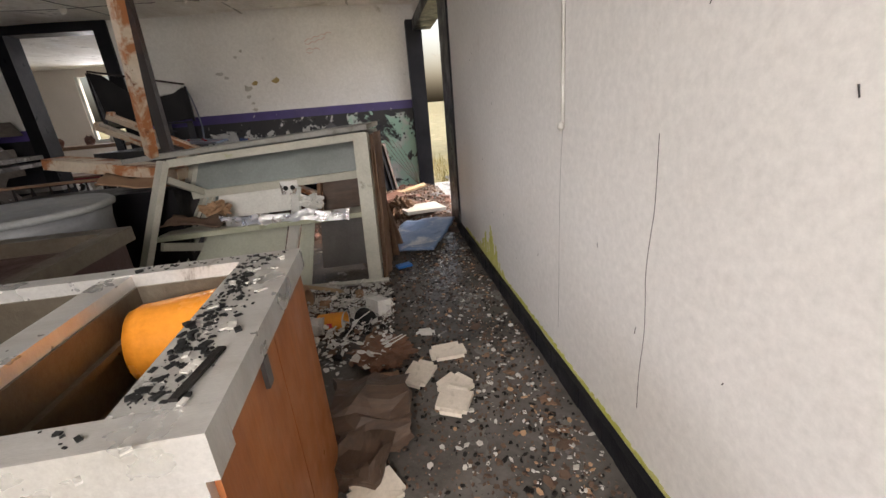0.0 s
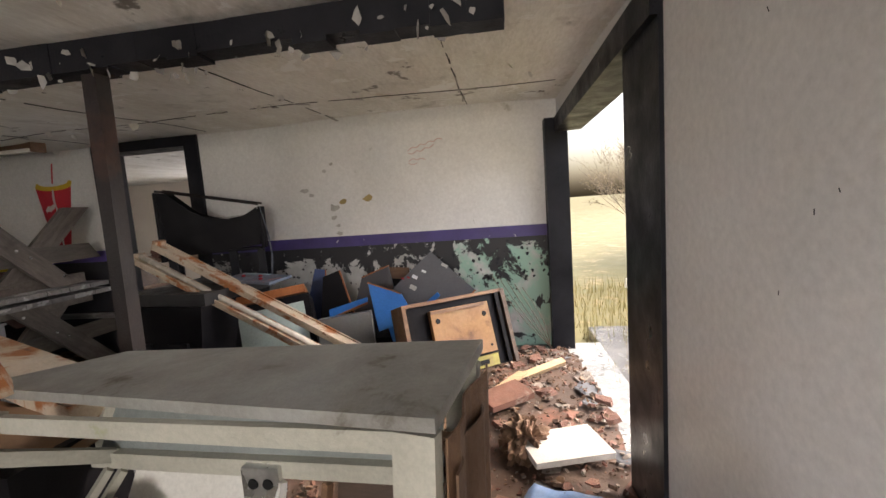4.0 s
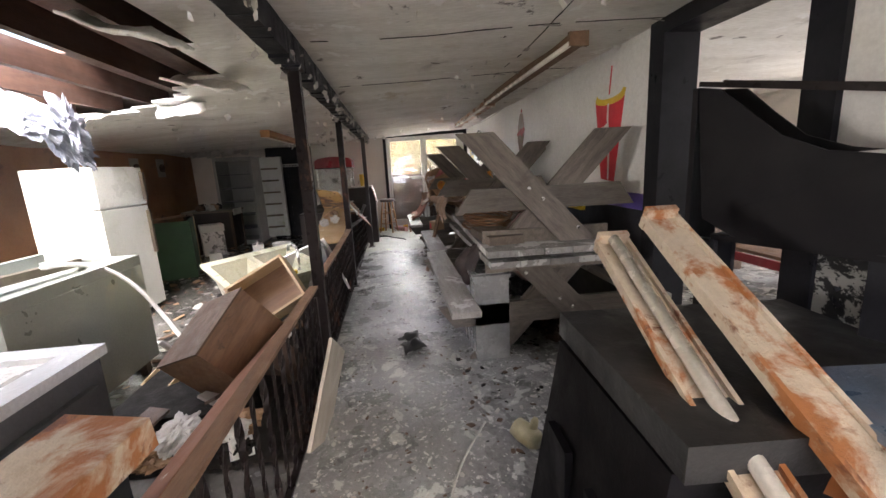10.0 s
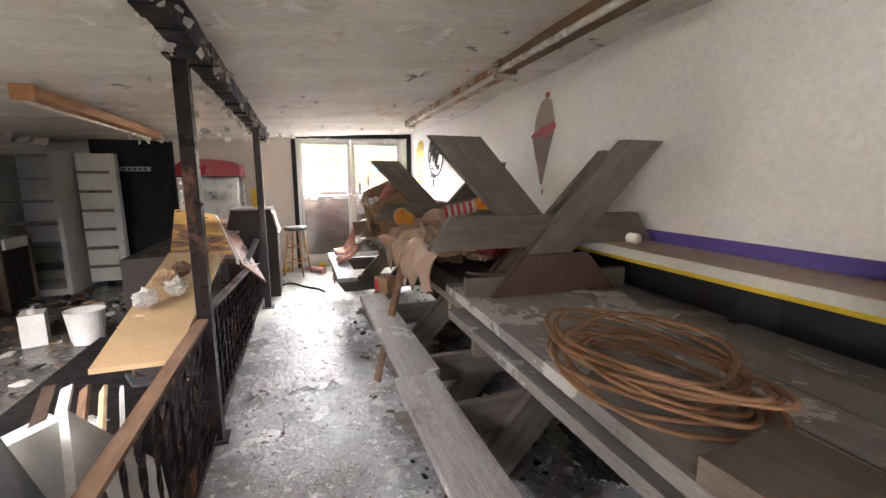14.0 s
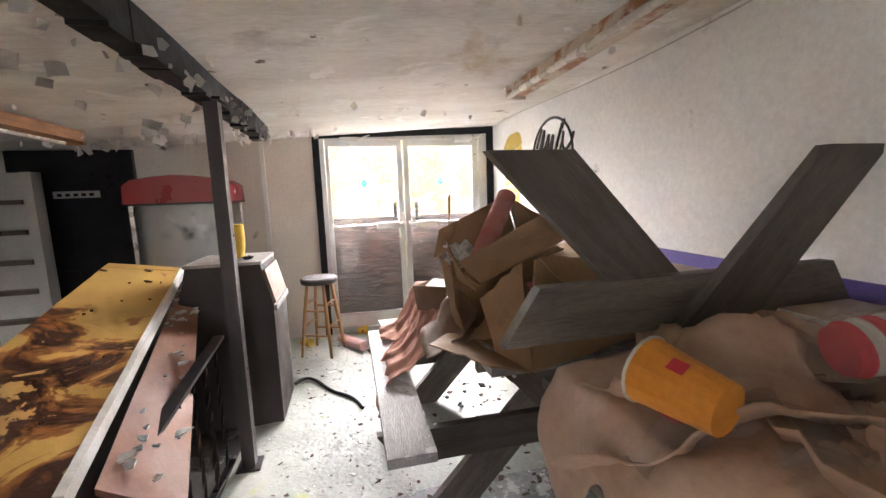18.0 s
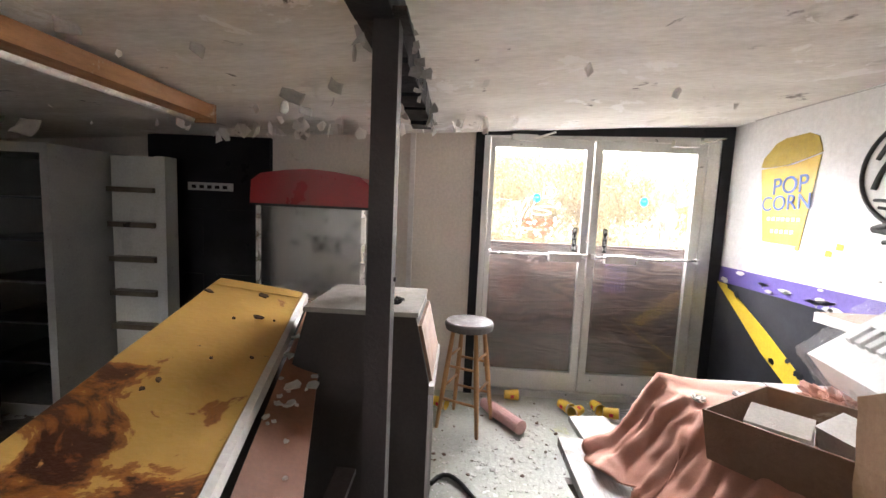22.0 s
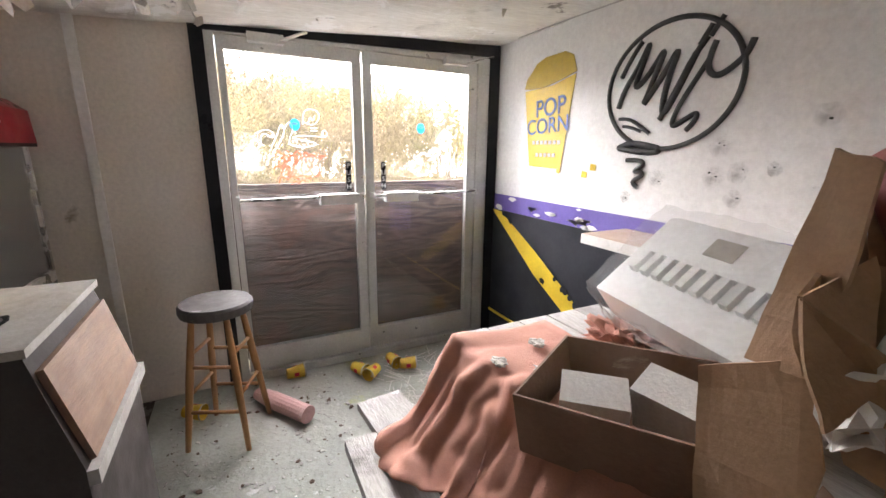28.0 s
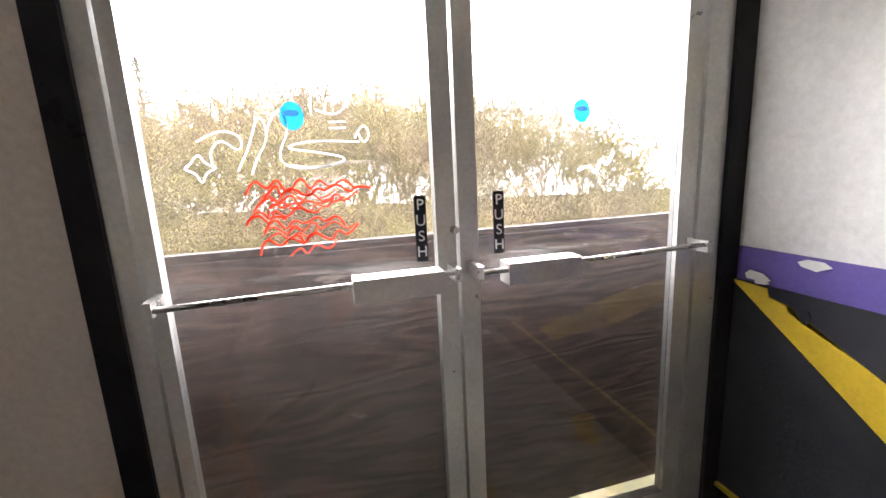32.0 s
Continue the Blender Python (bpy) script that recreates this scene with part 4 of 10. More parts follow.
def build_wall_dents():
    scuff = smudge_material()
    rr = random.Random(77)
    for x, z, r in ((-8.30, 1.44, 0.07), (-8.56, 1.30, 0.05), (-8.31, 1.32, 0.06), (-8.22, 1.34, 0.05), (-8.72, 1.20, 0.035), (-8.22, 1.24, 0.04), (-7.98, 1.54, 0.05), (-8.1, 1.36, 0.03)):
        bm = B()
        poly(bm, [(r * (0.7 + 0.3 * rr.random()) * math.cos(k * 0.4488), r * (0.7 + 0.3 * rr.random()) * math.sin(k * 0.4488)) for k in range(14)], 0.0008, Matrix.Identity(4))
        d = solid("wall_scuff", bm, scuff, "grey scuff round a small dent in the white wall", "scuff", group="wall scuffs", m=Matrix.Translation((x, NY - 0.0012, z)))
        for k in range(1 + (r > 0.05)):
            a, q = rr.uniform(-0.4, 0.4) * r, rr.uniform(-0.4, 0.4) * r
            s = rr.uniform(0.003, 0.006)
            bm = B()
            poly(bm, [(s * 1.6 * math.cos(j * 1.05 + k) * rr.uniform(0.6, 1), s * math.sin(j * 1.05 + k) * rr.uniform(0.6, 1)) for j in range(6)], 0.001, Matrix.Translation((a, -0.0014, q)))
            part("chip", bm, DARK_SCRAP, d, "dark chipped spot")
    for x, z, w in ((-9.42, 1.045, 0.05), (-9.02, 1.02, 0.08), (-8.95, 1.035, 0.04)):
        bm = B()
        poly(bm, [(-w, 0.0), (-w * 0.5, 0.012), (w * 0.2, 0.006), (w, 0.01), (w * 0.6, -0.008), (w * 0.1, -0.006), (0, -0.03), (-w * 0.3, -0.01)], 0.002, Matrix.Translation((x, NY - 0.006, z)))
        solid("paint_tear", bm, PAPER, "white torn paint flap on the purple stripe", "paint tear", group="paint tears")


build_wall_dents()


# ---- paintings on the north wall ----
def mural_piece(name, pts, material, parent, y=NY - 0.004, t=0.003, label=""):
    bm = B()
    poly(bm, pts, t, Matrix.Translation((0, y, 0)))
    bmesh.ops.triangulate(bm, faces=[f for f in bm.faces if len(f.verts) > 4])
    return part(name, bm, material, parent, label)


def arc(cx, cz, rx, rz, a0, a1, n=14):
    return [(cx + rx * math.cos(radians(a0 + (a1 - a0) * i / n)), cz + rz * math.sin(radians(a0 + (a1 - a0) * i / n))) for i in range(n + 1)]


def build_murals():
    # red drink cup with a straw
    g = thing("cup_mural", "painted red drink cup with yellow rim on white wall", "mural")
    mural_piece("cup", [(-3.80, 1.19), (-3.60, 1.175), (-3.49, 1.79), (-3.60, 1.765), (-3.75, 1.765), (-3.915, 1.79)], RED_PAINT, g)
    mural_piece("rim", arc(-3.70, 1.80, 0.215, 0.045, 180, 360) + arc(-3.70, 1.825, 0.215, 0.04, 0, -180)[0:0] + [(-3.47, 1.84), (-3.5, 1.85)] + arc(-3.70, 1.845, 0.19, 0.045, 360, 180), YELLOW, g, NY - 0.006, label="yellow rim")
    mural_piece("straw", [(-3.71, 1.83), (-3.695, 1.83), (-3.665, 2.03), (-3.68, 2.03)], RED_PAINT, g, NY - 0.006, label="red straw")
    mural_piece("patch", [(-3.83, 1.56), (-3.80, 1.60), (-3.76, 1.60), (-3.73, 1.62), (-3.71, 1.61), (-3.72, 1.57), (-3.75, 1.56), (-3.77, 1.54), (-3.8, 1.55), (-3.82, 1.535)], WHITE_PAINT, g, NY - 0.007, label="white patch of bare wall")
    mural_piece("highlight", [(-3.72, 1.765), (-3.70, 1.765), (-3.71, 1.66), (-3.685, 1.55), (-3.675, 1.45), (-3.68, 1.19), (-3.695, 1.19), (-3.69, 1.45), (-3.70, 1.55), (-3.73, 1.66)], WHITE_PAINT, g, NY - 0.0065, label="white wavy line")
    # ice cream cone
    g = thing("cone_mural", "painted brown ice cream cone with dripping red topping on the wall", "mural")
    mural_piece("scoop", [(-6.05, 1.73), (-6.04, 1.82), (-6.0, 1.9), (-5.96, 1.95), (-5.91, 1.965), (-5.85, 1.955), (-5.82, 1.91), (-5.81, 1.85), (-5.79, 1.82), (-5.785, 1.77)], TAUPE_PAINT, g)
    mural_piece("topping", [(-6.1, 1.70), (-6.07, 1.725), (-6.0, 1.74), (-5.93, 1.77), (-5.85, 1.77), (-5.80, 1.79), (-5.77, 1.775), (-5.765, 1.745), (-5.79, 1.715), (-5.85, 1.70), (-5.875, 1.665), (-5.9, 1.695), (-5.98, 1.69), (-6.05, 1.685)], PINK_PAINT, g, NY - 0.006, label="dark pink topping")
    mural_piece("cone", [(-6.075, 1.688), (-5.985, 1.691), (-5.79, 1.713), (-5.83, 1.62), (-5.87, 1.5), (-5.925, 1.33), (-5.945, 1.34), (-6.0, 1.49), (-6.04, 1.58)], BROWN_PAINT, g)
    mural_piece("cherry", arc(-5.885, 1.985, 0.028, 0.022, 0, 330, 11), PINK_PAINT, g, NY - 0.006, label="red cherry")
    mural_piece("drip", [(-5.91, 1.31), (-5.9, 1.28), (-5.905, 1.255), (-5.92, 1.255), (-5.925, 1.28)], PINK_PAINT, g, label="red drop")
    # popcorn cup
    g = thing("popcorn_mural", "painted yellow popcorn cup lettered in blue on the white wall", "mural")
    mural_piece("cup", [(-9.48, 1.32), (-9.19, 1.31), (-9.16, 1.55), (-9.12, 1.83), (-9.3, 1.79), (-9.56, 1.78), (-9.53, 1.6)], YELLOW, g)
    mural_piece("popcorn", [(-9.565, 1.795), (-9.55, 1.85), (-9.5, 1.89), (-9.46, 1.93), (-9.38, 1.955), (-9.3, 1.95), (-9.22, 1.96), (-9.15, 1.93), (-9.13, 1.88), (-9.115, 1.84), (-9.22, 1.815), (-9.36, 1.79), (-9.5, 1.787)],
                surf("ochre_paint_mural", (0.5, 0.36, 0.04), (0.42, 0.29, 0.03), 14.0, 0.6), g, label="ochre heaped popcorn")
    mural_piece("drip", [(-9.22, 1.31), (-9.19, 1.31), (-9.19, 1.295), (-9.2, 1.285), (-9.22, 1.29)], YELLOW, g)
    for bx, bz in ((-9.0, 1.29), (-8.94, 1.33)):
        mural_piece("spot", [(bx - 0.02, bz - 0.015), (bx + 0.02, bz - 0.015), (bx + 0.02, bz + 0.015), (bx - 0.015, bz + 0.02)], YELLOW, g)
    text_mesh("lettering", "POP", 0.145, BLUE_PAINT, g, pose(-9.31, NY - 0.0075, 1.665, 90, -3, 0))
    text_mesh("lettering", "CORN", 0.13, BLUE_PAINT, g, pose(-9.33, NY - 0.0075, 1.56, 90, -3, 0))
    for zz, nn in ((1.465, 7), (1.39, 5)):
        for k in range(nn):
            cx = -9.33 + (k - nn / 2 + 0.5) * 0.038
            mural_piece("print_bar", [(cx - 0.012, zz - 0.012), (cx + 0.012, zz - 0.01), (cx + 0.01, zz + 0.012), (cx - 0.012, zz + 0.01)], WHITE_PAINT, g, NY - 0.0075)
    # black spray tag in a ring
    g = thing("spray_tag", "black sprayed scrawl in a ring on the white wall", "graffiti")

    def spray(pts, r, cyc=False):
        ob = STROKE("stroke", [(a, NY - 0.001, b) for a, b in pts], r, SPRAY, "", g, cyc)
        ob.scale = (1, 1, 1)
        return ob
    spray(arc(-8.565, 1.695, 0.314, 0.268, -60, 285, 24), 0.0115, True)
    for r, pts in ((0.014, ((-8.81, 1.62), (-8.79, 1.7), (-8.72, 1.79), (-8.665, 1.91), (-8.70, 1.80), (-8.735, 1.69), (-8.66, 1.75), (-8.585, 1.87), (-8.63, 1.74), (-8.67, 1.63))),
                   (0.015, ((-8.67, 1.63), (-8.60, 1.72), (-8.52, 1.86), (-8.56, 1.74), (-8.575, 1.62), (-8.565, 1.57), (-8.52, 1.65), (-8.45, 1.81))),
                   (0.013, ((-8.58, 1.555), (-8.513, 1.684), (-8.469, 1.788), (-8.41, 1.863))),
                   (0.012, ((-8.81, 1.76), (-8.75, 1.87), (-8.71, 1.905))),
                   (0.011, ((-8.442, 1.835), (-8.40, 1.905))), (0.011, ((-8.402, 1.86), (-8.36, 1.925))),
                   (0.013, ((-8.376, 1.84), (-8.40, 1.77), (-8.385, 1.72), (-8.345, 1.705), (-8.293, 1.735), (-8.25, 1.775), (-8.24, 1.82))),
                   (0.012, ((-8.394, 1.775), (-8.444, 1.695), (-8.506, 1.59), (-8.522, 1.515), (-8.46, 1.55), (-8.41, 1.58), (-8.415, 1.54), (-8.45, 1.505))),
                   (0.009, ((-8.80, 1.57), (-8.75, 1.57), (-8.70, 1.548), (-8.62, 1.495))), (0.008, ((-8.775, 1.535), (-8.72, 1.53), (-8.665, 1.505))),
                   (0.017, ((-8.785, 1.43), (-8.73, 1.455), (-8.66, 1.45), (-8.54, 1.425), (-8.62, 1.41), (-8.72, 1.425), (-8.78, 1.432))),
                   (0.012, ((-8.73, 1.375), (-8.66, 1.38), (-8.625, 1.36), (-8.69, 1.32), (-8.64, 1.325), (-8.63, 1.305), (-8.70, 1.27), (-8.65, 1.25)))):
        spray(pts, r)
    # yellow diagonal on the black wainscot, and a thin yellow skirting line
    g = thing("yellow_diagonal", "broad yellow painted diagonal band on the black wall", "mural")
    mural_piece("band", [(-9.87, 0.99), (-9.75, 0.985), (-9.74, 0.955), (-9.69, 0.95), (-9.68, 0.925), (-9.5, 0.85), (-9.33, 0.76), (-8.56, 0.3), (-8.74, 0.28), (-9.36, 0.62)], YELLOW, g, NY - 0.0155)
    g = thing("yellow_trim", "thin yellow skirting strip", "trim", kind="structure")
    part("strip", slab(WX + 0.01, NY - 0.026, 0.19, -6.0, NY - 0.012, 0.205), YELLOW, g)
    rc = random.Random(15)
    for k in range(12):
        x, z, w = rc.uniform(-9.85, -8.9), rc.uniform(1.0, 1.1), rc.uniform(0.015, 0.05)
        mural_piece("chip", [(x + w * math.cos(a) * rc.uniform(0.6, 1.2), z + 0.35 * w * math.sin(a) * rc.uniform(0.6, 1.2)) for a in (0, 1, 2, 3, 4, 5)], WHITE_PAINT, g, NY - 0.0165, label="white chip in the paint")
    for k in range(10):
        u, w = rc.uniform(0.08, 0.95), rc.uniform(0.008, 0.026)
        x, z = -9.8 + 1.15 * u, 0.97 - 0.68 * u + rc.choice((-0.05, 0.06))
        mural_piece("chip", [(x + w * math.cos(a) * rc.uniform(0.6, 1.3), z + w * math.sin(a) * rc.uniform(0.6, 1.3)) for a in (0, 1, 2, 3, 4, 5)], BLACK_WALL, g, NY - 0.019, label="black chip in the paint")
    # patches where the white paint has come off
    g = thing("wall_stain", "ochre and grey patches where white paint has flaked off", "stain")
    for x, z, w, mt in ((-0.59, 1.425, 0.035, 0), (-0.35, 1.44, 0.045, 0), (-0.69, 1.37, 0.05, 1), (-0.70, 1.28, 0.03, 1), (-0.66, 1.2, 0.025, 1), (-0.65, 1.13, 0.03, 1), (-0.97, 1.55, 0.04, 2), (-0.9, 1.5, 0.03, 2), (-0.75, 1.72, 0.02, 2), (-0.68, 1.78, 0.018, 1)):
        mural_piece("patch", [(x + w * math.cos(a) * rc.uniform(0.5, 1.3), z + 0.7 * w * math.sin(a) * rc.uniform(0.5, 1.4)) for a in (0, 0.6, 1.3, 2, 2.6, 3.3, 4, 4.7, 5.5)],
                    (surf("bare_ochre_plaster", (0.42, 0.31, 0.12), None, 9.0), surf("bare_grey_plaster", (0.5, 0.48, 0.43), None, 9.0), surf("wall_scuff_grey", (0.55, 0.53, 0.5), None, 9.0))[mt], g, NY - 0.0035)
    # faint red crayon scrawl
    g = thing("red_scrawl", "faded red crayon scrawl on the white wall", "graffiti")
    for k in range(4):
        STROKE("stroke", [(0.06 + 0.04 * i, NY - 0.001, 1.83 + 0.03 * ((i + k) % 2) - 0.045 * k + 0.01 * i * (k < 2)) for i in range(9 - 2 * k)], 0.0035, FAINT_RED, "", g)
    # crack, hanging cord and nail marks on the east wall
    g = thing("wall_crack", "thin dark crack in the pale wall", "crack")
    pts = [(0.722, 0.96), (0.716, 0.87), (0.712, 0.786), (0.716, 0.75), (0.724, 0.63), (0.712, 0.56), (0.703, 0.461), (0.712, 0.34), (0.704, 0.24)]
    STROKE("line", [(EX, a + 0.25, b) for a, b in pts], 0.0011, SPRAY, "", g)
    STROKE("line", [(EX, 1.455, 0.95), (EX, 1.472, 0.8), (EX, 1.465, 0.5), (EX, 1.459, 0.2)], 0.0006, SPRAY, "", g)
    g = thing("hanging_cord", "thin grey cord hanging on the pale wall", "cord")
    STROKE("cord", [(EX - 0.006, 1.48, 2.1), (EX - 0.007, 1.465, 1.7), (EX - 0.007, 1.455, 1.3), (EX - 0.008, 1.44, 0.96)], 0.0065, CABLE_WHITE, "", g)
    bm = B()
    ring(bm, ((0.004, -0.016), (0.013, -0.006), (0.012, 0.006), (0.006, 0.014)), 8, Matrix.Translation((EX - 0.014, 1.44, 0.955)))
    part("pull", bm, CABLE_WHITE, g)
    bm = B()
    rr = random.Random(5)
    for k in range(40):
        y, z, a, l = rr.uniform(-0.3, 2.9), rr.uniform(0.2, 1.9), rr.uniform(-0.5, 0.5), rr.uniform(0.01, 0.035)
        plank(bm, (EX - 0.0008, y, z), (EX - 0.0008, y + 0.6 * l * math.sin(a), z + 0.6 * l * math.cos(a)), 0.001, 0.0016)
    solid("wall_nicks", bm, SPRAY, "small dark nicks in the wall paint", "scuffs", kind="stuff")


build_murals()


def crease(p, seed):
    """Ridged folds, as in paper that was crushed and opened again."""
    q = p + 0.35 * noise.noise_vector(p * 1.3 + Vector((seed, 0, 0)))
    return 0.62 * abs(noise.noise(q * 2.1 + Vector((0, seed, 0)))) + 0.26 * abs(noise.noise(q * 4.7 + Vector((seed, 1, 0)))) + 0.12 * abs(noise.noise(q * 9.5 + Vector((1, 0, seed))))


def sheet_thing(name, label, category, w, d, m, material, seed=0, amp=0.03, n=12, th=0.004, fn=None):
    """A bent sheet with thickness."""
    bm = B()
    g = []
    for i in range(n + 1):
        row = []
        for j in range(n + 1):
            p = Vector(((i / n - 0.5) * w, (j / n - 0.5) * d, 0))
            p.z += amp * (noise.noise(Vector((p.x * 5 + seed, p.y * 5, seed))) + 1.1 * crease(Vector((p.x * 5, p.y * 5, 0)), seed))
            p += amp * 0.5 * noise.noise_vector(Vector((p.x * 11, p.y * 11 + seed, 0)))
            if fn:
                p = fn(p)
            row.append(bm.verts.new(p))
        g.append(row)
    for i in range(n):
        for j in range(n):
            bm.faces.new((g[i][j], g[i + 1][j], g[i + 1][j + 1], g[i][j + 1]))
    ob = solid(name, bm, material, label, category, m=m, smooth=True)
    md = ob.modifiers.new("thick", "SOLIDIFY")
    md.thickness = th
    return ob


# ---- posts and iron railing along the walkway ----
def build_posts():
    for x, y, lean, mat in ((-0.79, 3.53, 0.02, IRON_RUST), (-3.12, 3.5, 0.0, IRON), (-5.42, 3.45, 0.0, IRON), (-7.83, 3.54, 0.0, IRON_RUST)):
        t = thing("iron_post", "slender square iron post, black paint worn to rust, under the beam", "post", group="hall posts")
        top = ceil_z(x, y) - 0.12
        bm = slab(-0.032, -0.032, 0, 0.032, 0.032, top, bev=0.006)
        for v in bm.verts:
            v.co.x += lean * v.co.z
        bmesh.ops.translate(bm, verts=bm.verts, vec=(x, y, 0))
        part("shaft", bm, mat, t)
        part("foot_plate", slab(x - 0.06, y - 0.06, 0, x + 0.06, y + 0.06, 0.012, bev=0.003), IRON_RUST, t)
        part("head_plate", slab(x - 0.07 + lean * top, y - 0.055, top - 0.012, x + 0.07 + lean * top, y + 0.055, top, bev=0.002), IRON, t)
        for dz in (0.55, 1.25):
            bm = B()
            ring(bm, ((0.007, 0), (0.006, 0.006)), 8, pose(x + lean * dz, y + 0.034, dz, -90, 0, 0))
            part("bolt", bm, IRON_RUST, t)


def build_railing():
    spans = ((-0.95, -3.0, 0.72, 0.70), (-3.2, -5.3, 0.69, 0.70), (-5.5, -6.95, 0.69, 0.62), (-6.95, -7.75, 0.62, 0.76))
    bar_me = None
    for x0, x1, za, zb in spans:
        t = thing("iron_railing", "low wrought iron railing with twisted bars and a rusty top rail", "railing", group="hall railing")
        y0, y1 = (3.5, 3.49) if x0 > -3.1 else (3.48, 3.46) if x0 > -5 else (3.44, 3.48)
        part("top_rail", bar((x0, y0, za), (x1, y1, zb), 0.05, 0.016), BROWN_WOOD if x0 > -5 else IRON_RUST, t, "rust-brown flat rail")
        part("bottom_rail", bar((x0, y0, 0.1), (x1, y1, 0.1), 0.03, 0.012), IRON, t)
        n = int(abs(x1 - x0) / 0.115)
        for i in range(n):
            k = (i + 0.5) / n
            x, y, z = x0 + (x1 - x0) * k, y0 + (y1 - y0) * k, za + (zb - za) * k
            h = z - 0.012 - 0.1
            bm = B()
            m = 14
            rings = []
            for s in range(m + 1):
                a = s / m * math.pi * 3.0
                r = 0.0085 + (0.006 * math.sin(math.pi * ((s / m * 3) % 1)) if i % 2 == 0 else 0)
                rings.append([bm.verts.new((x + r * math.cos(a + q * math.pi / 2), y + r * math.sin(a + q * math.pi / 2), 0.1 + h * s / m)) for q in range(4)])
            for p, q in zip(rings, rings[1:]):
                for e in range(4):
                    bm.faces.new((p[e], p[(e + 1) % 4], q[(e + 1) % 4], q[e]))
            part("baluster", bm, IRON, t)
    for x, y in ((-2.98, 3.49), (-6.95, 3.45)):
        solid("rail_post", slab(x - 0.014, y - 0.014, 0, x + 0.014, y + 0.014, 0.64, bev=0.003), IRON, "short black iron railing post", "post", group="rail posts")


# ---- picnic tables ----
def picnic_parts(t, length, material, benches=True, top_planks=5, skip=(), tip=0.47, w=0.14, bench=0.68):
    """A sawbuck picnic table standing on z = 0, long axis along x."""
    y0 = -(top_planks * (w + 0.006)) / 2
    for k in range(top_planks):
        bm = slab(-length / 2, y0 + k * (w + 0.006), 0.72, length / 2, y0 + k * (w + 0.006) + w, 0.76, bev=0.004, amp=0.003, seed=k)
        part("top_plank", bm, material, t)
    for s in (-1, 1):
        x = s * (length / 2 - 0.26)
        part("batten", slab(x - 0.02, y0 + 0.02, 0.63, x + 0.02, -y0 - 0.02, 0.72, bev=0.003), OAK, t)
        for d in (-1, 1):
            xx = x + (0.062 if d < 0 else -0.021) * s
            bm = B()
            h = 0.12
            poly(bm, [(-d * tip - h, 0.0), (-d * tip + h, 0.0), (d * 0.2 + h, 0.718), (d * 0.2 - h, 0.718)], 0.04, Matrix.Translation((xx + 0.02, 0, 0)) @ pose(0, 0, 0, 0, 0, 90))
            bevel(bm, 0.004, 1)
            part("leg", bm, OAK_LEGS[d], t)
        bm = B()
        bz = 0.345 if benches else 0.43
        bw = 0.80 if benches else 0.60
        poly(bm, [(-bw + 0.1, bz - 0.08), (bw - 0.1, bz - 0.08), (bw, bz + 0.07), (-bw, bz + 0.07)], 0.04, Matrix.Translation((x + 0.02 * s + 0.02, 0, 0)) @ pose(0, 0, 0, 0, 0, 90))
        bevel(bm, 0.004, 1)
        part("bench_support", bm, OAK_CROSS, t)
        bm = B()
        poly(bm, [(-0.33, 0.715), (0.33, 0.715), (0.16, 0.53), (-0.16, 0.53)], 0.03, Matrix.Translation((x - 0.06 * s + 0.015, 0, 0)) @ pose(0, 0, 0, 0, 0, 90))
        part("gusset", bm, GUSSET, t, "dark red-brown gusset board")
        for yy, zz in ((0.13, 0.36), (0.04, 0.43), (-0.2, 0.63)):
            bp = B()
            ring(bp, ((0.012, 0), (0.012, 0.006), (0.006, 0.01)), 8, pose(x + 0.082 * s, yy, zz, 0, 90 * s, 0))
            part("bolt", bp, STEEL_TRIM, t, "small steel bolt head")
    if benches:
        for s in (-1, 1):
            if s in skip:
                continue
            for k in range(1):
                a = s * bench
                part("bench_plank", slab(-length / 2, a - 0.095, 0.415, length / 2, a + 0.095, 0.455, bev=0.004, amp=0.003, seed=k + 5), OAK_WHITE, t)


def build_picnic():
    def table(label, m, length, material, **k):
        t = thing("picnic_table", label, "picnic table", m, "stacked picnic tables")
        picnic_parts(t, length, material, **k)
        return t
    # two lower tables upright, two upside down on top of them, one at the west end
    table("grey weathered wooden picnic table standing under an upturned one", pose(-3.95, 5.05, 0, 0, 0, 0), 1.92, OAK_DARK, w=0.186, bench=0.645)
    table("grey weathered picnic table strewn with damp litter", pose(-5.66, 5.10, 0, 0, 0, 0), 1.46, OAK, w=0.17, bench=0.66)
    table("weathered picnic table turned upside down on another", pose(-4.02, 5.03, 1.555, 180, 0, -2), 2.12, OAK_DARK, benches=False, tip=0.47, w=0.174)
    table("weathered picnic table lying upside down on another", pose(-5.79, 5.12, 1.525, 180, 0, 1), 2.04, OAK, benches=False, tip=0.50)
    table("pale flaking picnic table beside the glass doors", pose(-7.76, 5.0, 0, 0, 0, 0), 1.5, OAK_WHITE, skip=(1,))


